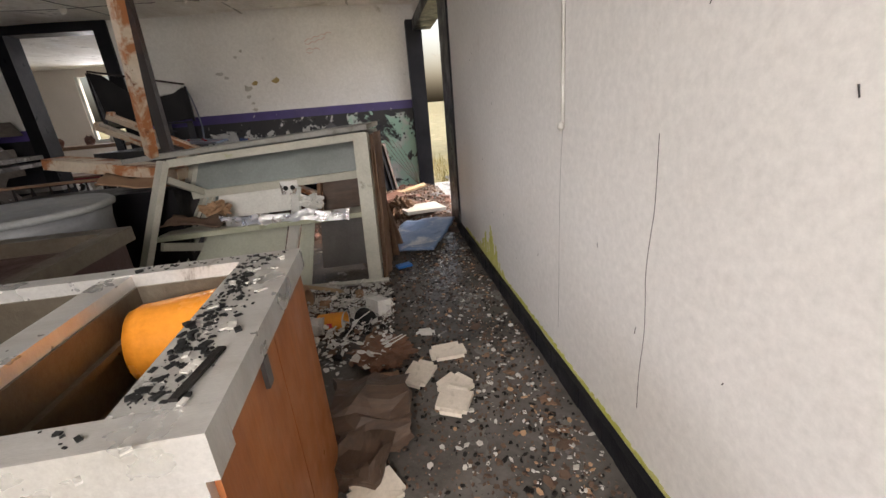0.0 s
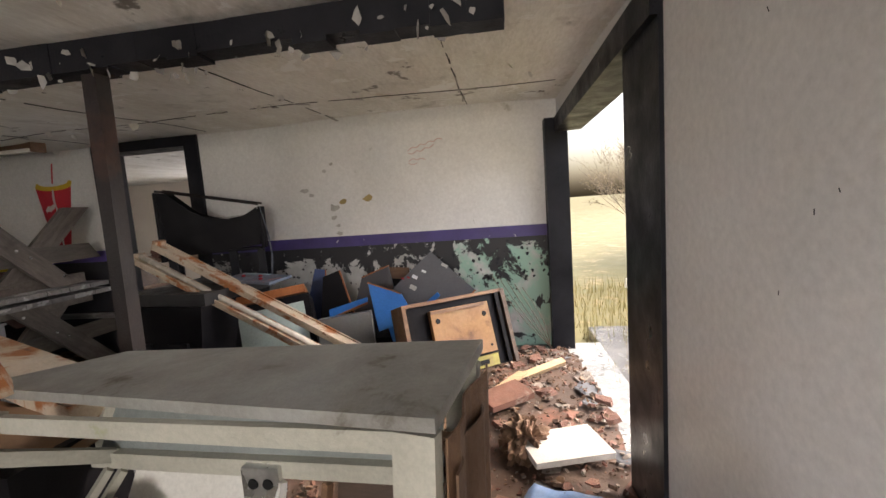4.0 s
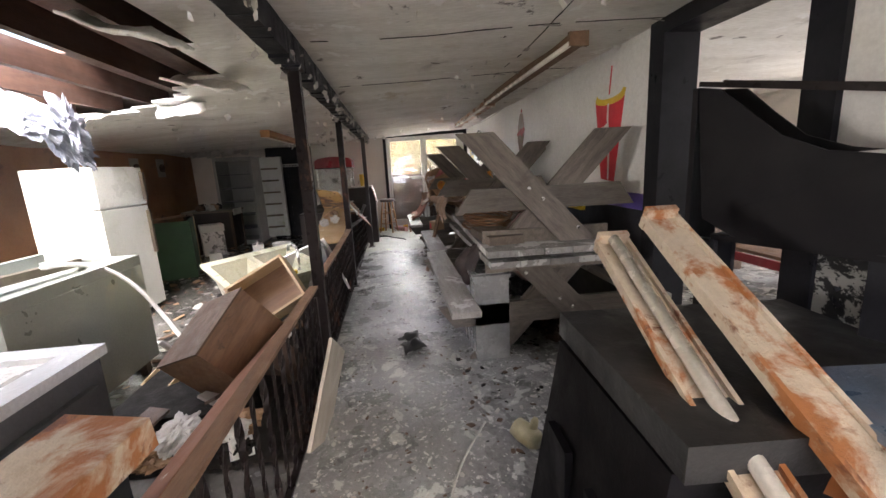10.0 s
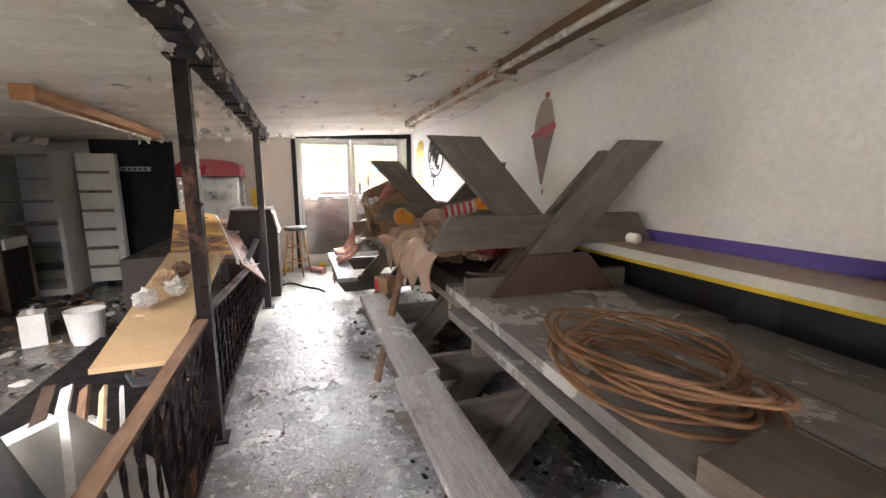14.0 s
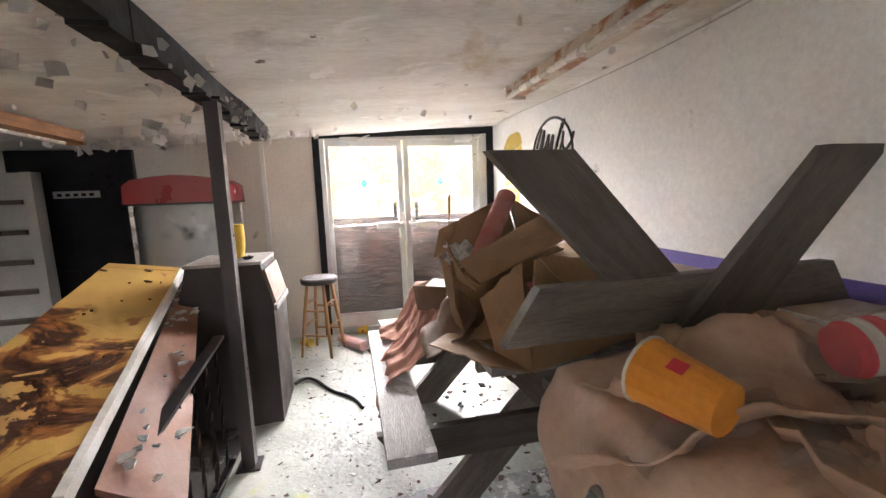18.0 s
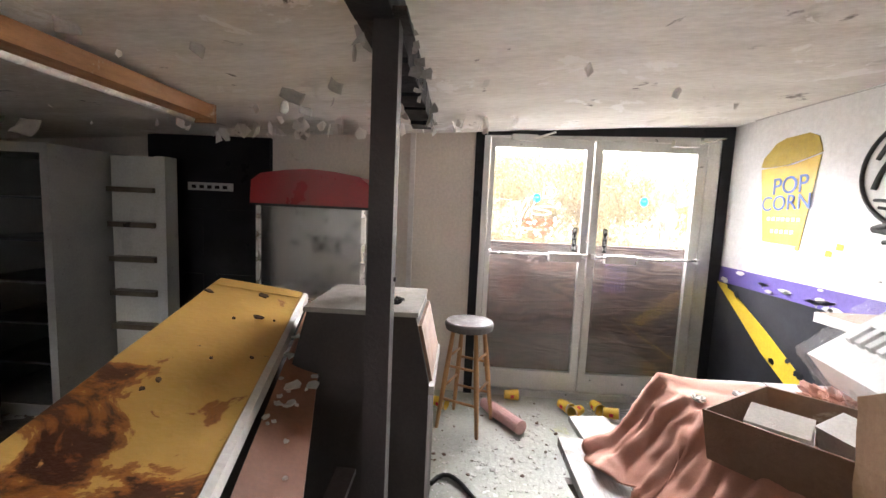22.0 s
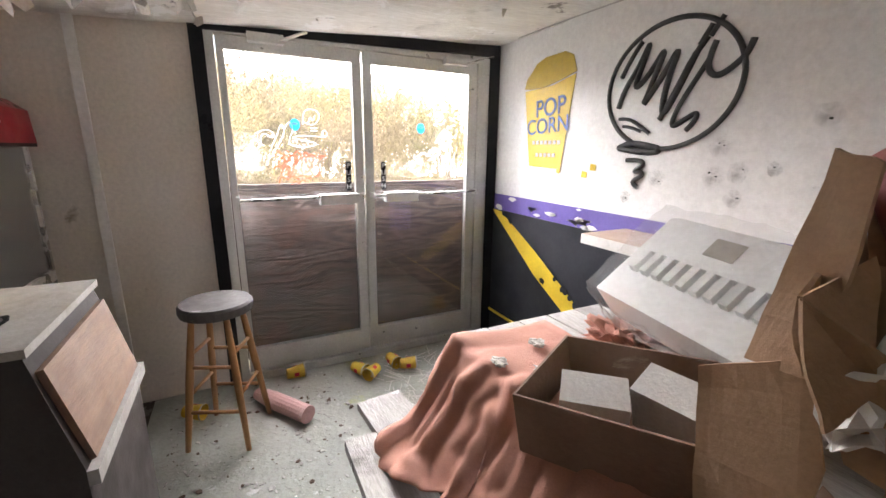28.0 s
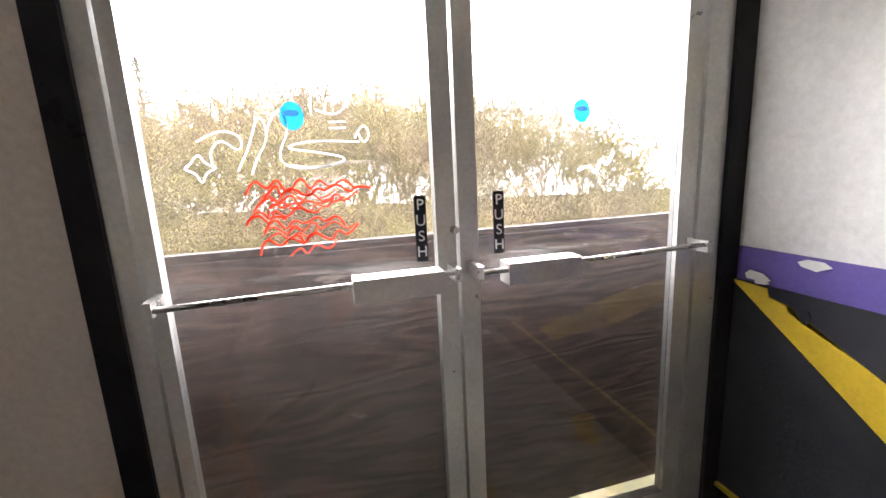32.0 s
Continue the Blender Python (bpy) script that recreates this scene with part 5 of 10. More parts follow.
# ---- wall shelf ----
def build_shelf():
    t = thing("wall_shelf", "long wall-mounted laminate drinks shelf with a pale edge", "shelf")
    bm = slab(-8.68, 5.40, 1.02, -3.6, NY - 0.014, 1.045, bev=0.005)
    part("board", bm, surf("tan_laminate", (0.42, 0.31, 0.23), (0.36, 0.26, 0.19), 3.0, 0.45), t)
    part("edge", slab(-8.68, 5.392, 1.0, -3.6, 5.40, 1.043, bev=0.002), WHITE_PLASTIC, t, "grey-white edge band")
    part("cleat", slab(-8.3, 5.44, 0.97, -3.6, 5.47, 1.02, bev=0.003), YELLOW, t, "yellow painted cleat")
    for x in (-8.32, -7.0, -5.6, -4.2):
        part("bracket", slab(x, 5.44, 0.55, x + 0.03, NY - 0.014, 0.97, bev=0.003), PURPLE if x < -8 else BLACK_WALL, t)


# ---- ceiling lights ----
def build_lights():
    for xa, xb, y, mat, lab in ((-3.2, -5.6, 5.22, BROWN_WOOD, 1), (-5.75, -8.2, 5.26, RUST_WHITE, 2), (-8.95, -6.5, 2.36, surf("raw_orange_timber", (0.4, 0.2, 0.085), (0.26, 0.12, 0.05), 4.0, 0.7, axis=(1, 6, 6), stains=(((0.58, 0.48, 0.36), 5.0, 0.62, 0.68), ((0.1, 0.05, 0.03), 7.0, 0.68, 0.7))), 3)):
        t = thing("tube_light", "unlit fluorescent batten with a bare rusty channel on the ceiling", "ceiling light", group="tube lights")
        za, zb = ceil_z(xa, y) - (0.02 if lab == 3 else 0), ceil_z(xb, y) - (0.02 if lab == 3 else 0)
        part("channel", bar((xa, y, za - 0.045), (xb, y, zb - 0.045), 0.11, 0.07), mat, t, "rust-brown channel")
        bm = B()
        rod(bm, (xa, y - 0.06, za - 0.085), (xb, y - 0.06, zb - 0.085), 0.018, 10)
        part("tube", bm, TUBE_WHITE, t, "dusty white tube", smooth=True)
        for x, z in ((xa, za), (xb, zb)):
            part("end_cap", slab(x - 0.015, y - 0.07, z - 0.1, x + 0.015, y + 0.055, z - 0.005, bev=0.003), mat, t)
    cable("ceiling_wire", [(-6.6, 5.66, 2.12), (-7.0, 5.6, 2.06), (-7.6, 5.62, 2.05), (-8.3, 5.6, 2.06), (-9.0, 5.62, 2.09), (-9.6, 5.65, 2.1)], 0.004, CABLE_WHITE, "thin wire sagging along the ceiling edge", "wire")


# ---- flakes of ceiling paint hanging down ----
def build_flakes():
    rr = random.Random(11)
    bm = B()

    def flake(x, y, z, s, mm):
        vs = []
        for k in range(5):
            a = k * 1.2566 + rr.uniform(-0.4, 0.4)
            vs.append(bm.verts.new(mm @ Vector((s * rr.uniform(0.5, 1) * math.cos(a), s * rr.uniform(0.5, 1) * math.sin(a), rr.uniform(-0.2, 0.2) * s))))
        bm.faces.new(vs)
    for k in range(240):
        x, y = rr.uniform(WX, EX), rr.uniform(0.3, NY)
        near_seam = min(abs(((x + 9.4) % 1.22)), 1.22 - abs(((x + 9.4) % 1.22)))
        if in_hole(x, y) or (rr.random() > 0.5 and near_seam > 0.18):
            continue
        s = rr.choice((0.012, 0.02, 0.03, 0.045))
        z = ceil_z(x, y) - 0.012 - s * 0.5
        flake(x, y, z, s, pose(x, y, z, rr.uniform(30, 100), rr.uniform(-40, 40), rr.uniform(0, 360)))
    for k in range(46):
        x = WX + 0.1 + rr.random() * 0.5
        y = rr.uniform(1.8, 3.9)
        s = rr.uniform(0.03, 0.075)
        z = ceil_z(x, y) - 0.01 - s * 0.6
        flake(x, y, z, s, pose(x, y, z, rr.uniform(60, 110), rr.uniform(-30, 30), rr.uniform(0, 360)))
    for k in range(12):
        x, y = rr.uniform(-9.6, -7.0), rr.uniform(2.45, 3.4)
        w = rr.uniform(0.035, 0.1)
        sheet_thing("paint_curl", "curled strip of paint hanging from the ceiling", "paint curl", w, w * 0.7, pose(x, y, ceil_z(x, y) - 0.02 - w * 0.3, rr.uniform(60, 110), rr.uniform(-20, 20), rr.uniform(0, 180)), PLASTER, k * 3.3, 0.03, 6, 0.002, lambda q: Vector((q.x, q.y, q.z + 4 * q.x * q.x)))
    solid("ceiling_flakes", bm, CEIL, "curled flakes of paint hanging from the ceiling", "paint flakes", kind="stuff")
    bm = B()
    for k in range(300):
        x = rr.uniform(-9.2, 0.8)
        s = rr.uniform(0.01, 0.04)
        z = ceil_z(x, 3.5) - rr.uniform(0.06, 0.17)
        flake(x, 3.5, z, s, pose(x, rr.choice((3.45, 3.57)) + rr.uniform(-0.02, 0.02), z, rr.uniform(50, 130), rr.uniform(-60, 60), rr.uniform(0, 360)))
    solid("beam_flakes", bm, PLASTER, "pale flakes of paint peeling off the beam", "paint flakes", kind="stuff")
    bm = B()
    for k in range(260):
        x = rr.uniform(-1.95, 1.3)
        z = rr.triangular(0.4, 0.99, 0.8)
        s = rr.uniform(0.006, 0.025)
        flake(x, NY - 0.016, z, s, pose(x, NY - 0.018 - s * 0.2, z, rr.uniform(65, 120), rr.uniform(-25, 25), rr.uniform(0, 360)))
    solid("wall_flakes", bm, (BLACK_WALL), "curled flakes of black paint on the lower wall", "paint flakes", kind="stuff")


build_posts()
build_railing()
build_picnic()
build_shelf()
build_lights()
build_flakes()


# ---- helpers for loose things ----
def open_box(t, w, d, h, mat, th=0.006, flaps=(25, -30, 40, 10), m=Matrix.Identity(4), floor=True):
    """A cardboard carton with flaps, standing on z = 0."""
    for name, a in (("side", (-w / 2, -d / 2, 0, w / 2, -d / 2 + th, h)), ("side", (-w / 2, d / 2 - th, 0, w / 2, d / 2, h)),
                    ("side", (-w / 2, -d / 2 + th, 0, -w / 2 + th, d / 2 - th, h)), ("side", (w / 2 - th, -d / 2 + th, 0, w / 2, d / 2 - th, h))):
        part(name, slab(*a, m=m, amp=0.004), mat, t)
    if floor:
        part("base", slab(-w / 2 + th, -d / 2 + th, 0, w / 2 - th, d / 2 - th, th, m=m), mat, t)
    for k, ang in enumerate(flaps):
        if ang is None:
            continue
        fl = w * 0.98 if k < 2 else d * 0.98
        dep = (d if k < 2 else w) * 0.45
        off = d / 2 if k < 2 else w / 2
        rot = (0, 180, 90, -90)[k]
        mm = m @ pose(0, 0, 0, 0, 0, rot) @ pose(0, -off, h, ang, 0, 0)
        bm = B()
        n = 5
        g = [[bm.verts.new(mm @ Vector((fl * (i / n - 0.5), -dep * j / 3, 0.012 * math.sin(i * 1.7 + j)))) for j in range(4)] for i in range(n + 1)]
        for i in range(n):
            for j in range(3):
                bm.faces.new((g[i][j], g[i + 1][j], g[i + 1][j + 1], g[i][j + 1]))
        ob = part("flap", bm, mat, t)
        md = ob.modifiers.new("thick", "SOLIDIFY")
        md.thickness = th


def crumple(name, label, category, m, size, material, seed, amp=0.35, seg=10, kind="", group=""):
    """A crumpled lump of paper, card or plastic, all creases and flat facets."""
    bm = B()
    bmesh.ops.create_icosphere(bm, subdivisions=5 if max(size) > 0.24 else 4 if max(size) > 0.12 else 3, radius=0.5)
    for v in bm.verts:
        p = v.co.copy()
        v.co += amp * noise.noise_vector(p * 3.1 + Vector((seed, 0, 0))) * 0.55 - p * 1.25 * crease(p * 2.2, seed)
        v.co = Vector((v.co.x * size[0], v.co.y * size[1], max(v.co.z, -0.42) * size[2])) * 1.12
    return solid(name, bm, material, label, category, kind, group, m)


def paper_cup(m, mat, label, r=0.045, h=0.11, group="paper cups", name="paper_cup"):
    t = thing(name, label, "cup", m, group)
    bm = B()
    ring(bm, ((r * 0.72, 0), (r, h), (r * 0.94, h), (r * 0.68, 0.006)), 18, None, (True, True))
    part("wall", bm, mat, t, smooth=False)
    bm = B()
    ring(bm, ((r * 1.0, h - 0.004), (r * 1.06, h), (r * 1.0, h + 0.004)), 18, None, (False, False))
    part("rim", bm, PAPER, t, "rolled paper rim")
    for k in range(3):
        bm = B()
        box(bm, -0.012, -0.001, -0.014, 0.012, 0.001, 0.014, pose(0, 0, h * 0.5, 0, 0, 120 * k) @ Matrix.Translation((0, -(r * 0.88), 0)))
        part("print", bm, RED_PAINT, t, "red printed mark")
    return t


def cup_stack(m, n, mat, label, r=0.045, h=0.11):
    t = thing("cup_stack", label, "cup stack", m, "stacked paper cups")
    for k in range(n):
        bm = B()
        z = k * 0.018
        ring(bm, ((r * 0.72 if k == 0 else r * 0.97, z if k == 0 else z + h - 0.02), (r, z + h), (r * 0.93, z + h)), 16)
        part("cup", bm, mat, t)
    return t


STACK_PALE = ((-5.57, 4.92, 1.06), (-5.78, 5.32, 1.08))


def sleeve(a, b, r, n, label, mat, mat2):
    """Nested cups lying from a to b inside a loose film bag."""
    ln = (Vector(b) - Vector(a)).length
    t = thing("cup_stack", label, "cup stack", tilt(a, b) @ pose(0, 0, 0, 0, 90, 0), "stacked paper cups")
    for k in range(n):
        z = ln * k / n
        bm = B()
        ring(bm, ((r * 0.9, z), (r * 0.94, z + 0.6 * ln / n), (r * 1.03, z + 0.7 * ln / n), (r * 1.03, z + 0.95 * ln / n), (r * 0.9, z + ln / n)), 18)
        part("cup", bm, mat if k % 2 else mat2, t, smooth=False)
    bm = B()
    seg, m = 28, 26
    rows = []
    for j in range(m + 1):
        z = -0.05 + (ln + 0.1) * j / m
        end = 1 - 0.75 * max(0, abs(2 * j / m - 1) - 0.86) / 0.14
        rows.append([bm.verts.new(((r * 1.06 + 0.05 * crease(Vector((math.cos(6.283 * i / seg), math.sin(6.283 * i / seg), z * 9)), n)) * end * math.cos(6.283 * i / seg),
                                   (r * 1.06 + 0.05 * crease(Vector((math.cos(6.283 * i / seg), math.sin(6.283 * i / seg), z * 9)), n)) * end * math.sin(6.283 * i / seg), z)) for i in range(seg)])
    for p, q in zip(rows, rows[1:]):
        for i in range(seg):
            bm.faces.new((p[i], p[(i + 1) % seg], q[(i + 1) % seg], q[i]))
    part("bag", bm, FILM, t, "loose clear plastic bag", smooth=True)
    return t


# ---- the start: steam table, display case, barrel ----
def build_start():
    # steam counter: stainless top with open wells, orange wood sides
    t = thing("steam_counter", "stainless steam counter with open well and orange wood sides", "counter")
    x0, x1, y0, y1, zt = -0.2, 0.545, 0.295, 0.935, 0.735
    part("side_panel", slab(x1 - 0.035, 0.622, 0.02, x1 - 0.012, y1 - 0.01, zt - 0.04, bev=0.003), ORANGE_WOOD, t, "orange-brown wood panel")
    part("side_panel", slab(x1 - 0.035, y0 + 0.02, 0.02, x1 - 0.012, 0.618, zt - 0.04, bev=0.003), ORANGE_WOOD, t, "orange-brown wood panel")
    part("end_panel", slab(x0, y1 - 0.035, 0.02, x1 - 0.036, y1 - 0.015, zt - 0.04, bev=0.003), ORANGE_WOOD, t)
    part("front_panel", slab(x0, y0 + 0.004, 0.02, x1 - 0.02, y0 + 0.02, zt - 0.06, bev=0.003), STEEL, t, "brushed steel front")
    # rim pieces around the wells
    for nm, a in (("rim", (x1 - 0.135, y0 + 0.056, zt - 0.05, x1, y1, zt)), ("rim", (x0, y1 - 0.05, zt - 0.05, x1 - 0.136, y1, zt)),
                  ("rim", (x0, y0, zt - 0.07, x1, y0 + 0.055, zt)), ("divider", (0.10, y0 + 0.056, zt - 0.03, 0.165, y1 - 0.051, zt - 0.002))):
        part(nm, slab(*a, bev=0.018 if nm != "divider" else 0.004), STEEL, t)
    for xa, xb in ((0.165, x1 - 0.136), (x0 + 0.02, 0.10)):
        w = B()
        ya, yb = y0 + 0.056, y1 - 0.051
        for a in ((xa, ya, 0.42, xb, yb, 0.43), (xa, ya, 0.43, xb, ya + 0.005, zt - 0.03), (xa, yb - 0.005, 0.43, xb, yb, zt - 0.03),
                  (xa, ya + 0.005, 0.43, xa + 0.006, yb - 0.005, zt - 0.03), (xb - 0.006, ya + 0.005, 0.43, xb, yb - 0.005, zt - 0.03)):
            box(w, *a)
        part("well", w, STEEL_DARK, t, "sooty brown well")
    for zz, yy in ((0.62, y1 - 0.06), (0.52, y0 + 0.2)):
        part("ledge", slab(0.171, y0 + 0.062, zz, 0.186, y1 - 0.057, zz + 0.012, bev=0.002), STEEL_DARK, t)
    lt = part("latch", slab(x1 - 0.012, 0.52, 0.62, x1 - 0.004, 0.545, 0.675, bev=0.003), GREY_METAL, t, "small dark metal latch")
    # flakes of black dirt on the rim
    bm = B()
    rr = random.Random(3)
    for k in range(420):
        y = rr.uniform(0.36, 0.92)
        x = min(x1 - 0.02, rr.triangular(x1 - 0.132, x1 - 0.03, x1 - 0.115)) if rr.random() < 0.85 else rr.uniform(0.1, x1 - 0.14)
        if x < x1 - 0.136:
            y = rr.uniform(y1 - 0.04, y1 - 0.01) if rr.random() < 0.4 else rr.uniform(0.3, 0.345)
        s = rr.choice((0.0012, 0.002, 0.003, 0.004, 0.007)) * rr.uniform(0.7, 1.3)
        box(bm, -s, -s * rr.uniform(0.3, 0.9), 0, s, s * rr.uniform(0.3, 0.9), 0.001 + 0.5 * s * rr.random(), pose(x, y, zt + 0.0005, rr.uniform(-6, 6), rr.uniform(-6, 6), rr.uniform(0, 360)))
    solid("dirt_flakes", bm, RUBBER, "black dirt and scale on the steel rim", "dirt", kind="stuff")
    bm = B()
    for k in range(22):
        s = rr.uniform(0.003, 0.012)
        box(bm, -s, -s * 0.6, 0, s, s * 0.6, 0.003, pose(rr.uniform(x1 - 0.11, x1 - 0.03), rr.uniform(0.25, 0.9), zt + 0.003, rr.uniform(-8, 8), rr.uniform(-8, 8), rr.uniform(0, 360)))
    solid("paint_scraps", bm, PAPER, "pale paint scraps on the steel rim", "scraps", kind="stuff")
    solid("metal_strip", bar((0.485, 0.36, zt + 0.004), (0.505, 0.475, zt + 0.004), 0.013, 0.005), DARK_SCRAP, "short dark metal strip lying on the steam counter", "strip")
    # orange bucket in the well
    t = thing("orange_bucket", "glossy orange plastic tub lying in the counter well", "tub", pose(0.185, 0.79, 0.6, 0, 90, 8))
    bm = B()
    ring(bm, ((0.03, 0), (0.082, 0.006), (0.09, 0.03), (0.095, 0.17), (0.098, 0.2), (0.086, 0.2), (0.07, 0.01)), 24)
    part("body", bm, surf("glossy_orange_plastic", (0.72, 0.27, 0.03), (0.62, 0.22, 0.02), 4.0, 0.2, bump=0.03), t, smooth=True)
    bm = B()
    ring(bm, ((0.098, 0.185), (0.102, 0.19), (0.102, 0.2), (0.098, 0.205)), 24, None, (False, False))
    part("rim", bm, ORANGE, t, smooth=True)
    crumple("paper_wad", "crumpled tan paper in the counter well", "paper", pose(0.3, 0.45, 0.5), (0.12, 0.1, 0.12), CARD, 2.0)
    # second dark unit on the left
    t = thing("sink_unit", "dark red-brown metal sink unit beside the counter", "sink")
    part("body", slab(-1.3, 1.05, 0.0, -0.35, 1.75, 0.60, bev=0.01), surf("dark_maroon_metal", (0.07, 0.03, 0.028), (0.04, 0.018, 0.016), 3.0, 0.4, 0.3), t)
    part("rim", slab(-1.33, 1.02, 0.60, -0.32, 1.08, 0.66, bev=0.008), STEEL_DARK, t)
    part("rim", slab(-1.33, 1.70, 0.60, -0.32, 1.78, 0.66, bev=0.008), STEEL_DARK, t)
    part("rim", slab(-0.39, 1.08, 0.60, -0.32, 1.70, 0.66, bev=0.008), STEEL_DARK, t)
    # grey barrel
    t = thing("grey_barrel", "large dark grey plastic waste barrel with a pale rim", "barrel", pose(-0.99, 2.16, 0))
    bm = B()
    ring(bm, ((0.27, 0), (0.3, 0.1), (0.33, 0.62), (0.345, 0.7)), 32)
    part("body", bm, surf("scuffed_grey_plastic", (0.17, 0.175, 0.185), (0.13, 0.135, 0.145), 3.0, 0.45, bump=0.1, stains=(((0.3, 0.3, 0.29), 6.0, 0.68, 0.74),)), t, smooth=True)
    bm = B()
    ring(bm, ((0.345, 0.685), (0.362, 0.69), (0.365, 0.71), (0.35, 0.722), (0.33, 0.71)), 32, None, (False, True))
    part("rim", bm, surf("grey_plastic_rim", (0.3, 0.31, 0.31), None, 4.0), t, "pale grey rim", smooth=True)
    for a in (20, 200):
        part("handle", slab(-0.06, 0.34, 0.6, 0.06, 0.385, 0.64, m=pose(0, 0, 0, 0, 0, a), bev=0.01), GREY_METAL, t)
    # white-painted timber display case, front open, racked and leaning
    t = thing("display_case", "broken white-painted timber display case, open at the front, collapsed", "display case")
    pw = surf("flaking_cream_paint", (0.5, 0.49, 0.42), (0.38, 0.37, 0.31), 3.0, 0.55, bump=0.2, stains=(((0.12, 0.1, 0.08), 4.0, 0.64, 0.72), ((0.3, 0.31, 0.16), 3.0, 0.66, 0.74)))
    gg = surf("grey_green_paint", (0.27, 0.3, 0.29), (0.2, 0.22, 0.21), 3.0, 0.5, stains=(((0.4, 0.4, 0.37), 5.0, 0.66, 0.7),))
    back = Vector((0.055, 0.33, 0.0))

    def at(u, v, d=0.0):
        """u across the front, v up, d of the depth."""
        lo = Vector((-0.77, 2.33, 0.0)).lerp(Vector((0.65, 2.335, 0.0)), u)
        hi = Vector((-0.51, 2.62, 0.862)).lerp(Vector((0.675, 2.44, 0.935)), u)
        return lo.lerp(hi, v) + back * d

    def sheet(name, u0, v0, u1, v1, d, th, mat, label=""):
        bm = B()
        n = 8
        off = Vector((0.16, 0.98, 0)) * th
        fr = [[bm.verts.new(at(u0 + (u1 - u0) * i / n, v0 + (v1 - v0) * k / 3, d) + Vector((0, 0.006 * noise.noise(Vector((i * 0.7, k, d))), 0))) for k in range(4)] for i in range(n + 1)]
        bk = [[bm.verts.new(p.co + off) for p in row] for row in fr]
        for i in range(n):
            for k in range(3):
                bm.faces.new((fr[i][k], fr[i + 1][k], fr[i + 1][k + 1], fr[i][k + 1]))
                bm.faces.new((bk[i][k], bk[i][k + 1], bk[i + 1][k + 1], bk[i + 1][k]))
            for k in (0, 3):
                bm.faces.new((fr[i][k], bk[i][k], bk[i + 1][k], fr[i + 1][k]))
        for i in (0, n):
            for k in range(3):
                bm.faces.new((fr[i][k], fr[i][k + 1], bk[i][k + 1], bk[i][k]))
        bmesh.ops.recalc_face_normals(bm, faces=bm.faces)
        return part(name, bm, mat, t, label)
    for u, d in ((0, 0), (1, 0), (0, 1), (1, 1)):
        part("post", bar(at(u, 0, d), at(u, 0.985, d), 0.085, 0.035), pw, t)
    quad = [at(-0.27, 1.0, 0.25), at(1.04, 1.0, -0.1), at(1.04, 1.0, 1.12), at(-0.04, 1.0, 1.12)]
    bm = B()
    lo = [bm.verts.new(p) for p in quad]
    hi = [bm.verts.new(p + Vector((0, 0, 0.028))) for p in quad]
    bm.faces.new(lo[::-1])
    bm.faces.new(hi)
    for k in range(4):
        bm.faces.new((lo[k], lo[(k + 1) % 4], hi[(k + 1) % 4], hi[k]))
    bevel(bm, 0.005)
    part("top", bm, surf("dirty_grey_board", (0.3, 0.3, 0.28), (0.2, 0.19, 0.17), 4.0, 0.6, stains=(((0.1, 0.08, 0.06), 4.0, 0.6, 0.68),)), t, "grey top board, dirty")
    part("top_rail", bar(at(0.03, 0.965), at(0.97, 0.965), 0.02, 0.045), pw, t)
    sheet("upper_back", 0.04, 0.70, 0.96, 0.99, 0.93, 0.01, gg, "grey-green upper back board")
    part("back_rail", bar(at(0.04, 0.69, 0.9), at(0.96, 0.69, 0.9), 0.03, 0.05), pw, t)
    pale = surf("chalky_white_board", (0.74, 0.73, 0.69), (0.62, 0.61, 0.56), 2.5, 0.6, bump=0.1, stains=(((0.3, 0.28, 0.2), 3.5, 0.66, 0.74),))
    green = surf("pale_green_board", (0.6, 0.62, 0.52), (0.5, 0.52, 0.42), 3.0, 0.55, stains=(((0.3, 0.28, 0.16), 5.0, 0.66, 0.74),))
    sheet("back_panel", 0.17, 0.49, 0.55, 0.67, 0.95, 0.008, pale, "chalky white back panel")
    sheet("back_panel", 0.72, 0.42, 0.96, 0.67, 0.97, 0.008, DARK_WOOD, "dark maroon-brown back panel")
    for u0, u1, u2, u3, mat, lb in ((0.17, 0.545, 0.56, 0.12, green, "pale green board sloping down to the front"), (0.62, 0.68, 0.7, 0.625, green, "")):
        bm = B()
        n = 6
        g = []
        for i in range(n + 1):
            f = i / n
            p, q = at(u0, 0.47, 0.93).lerp(at(u3, 0.01, 0.2), f), at(u1, 0.47, 0.93).lerp(at(u2, 0.01, 0.2), f)
            g.append([bm.verts.new(p.lerp(q, k / n) + Vector((0, 0, 0.008 * noise.noise(Vector((i * 0.6, k * 0.6, u0)))))) for k in range(n + 1)])
        for a, b in zip(g, g[1:]):
            for k in range(n):
                bm.faces.new((a[k], a[k + 1], b[k + 1], b[k]))
        o = part("lower_panel", bm, mat, t, lb)
        md = o.modifiers.new("thick", "SOLIDIFY")
        md.thickness = 0.01
    sheet("lower_panel", 0.70, 0.02, 0.96, 0.4, 0.98, 0.008, surf("sooty_grey_board", (0.14, 0.13, 0.12), (0.08, 0.07, 0.065), 3.0, 0.6), "sooty grey back board")
    part("stile", bar(at(0.585, 0.48, 0.88), at(0.585, 0.66, 0.88), 0.07, 0.02), pale, t)
    part("stile", bar(at(0.59, 0.02, 0.2), at(0.585, 0.48, 0.9), 0.07, 0.02), pale, t)
    part("stile", bar(at(0.71, 0.4, 0.86), at(0.71, 0.66, 0.86), 0.025, 0.02), BROWN_WOOD, t)
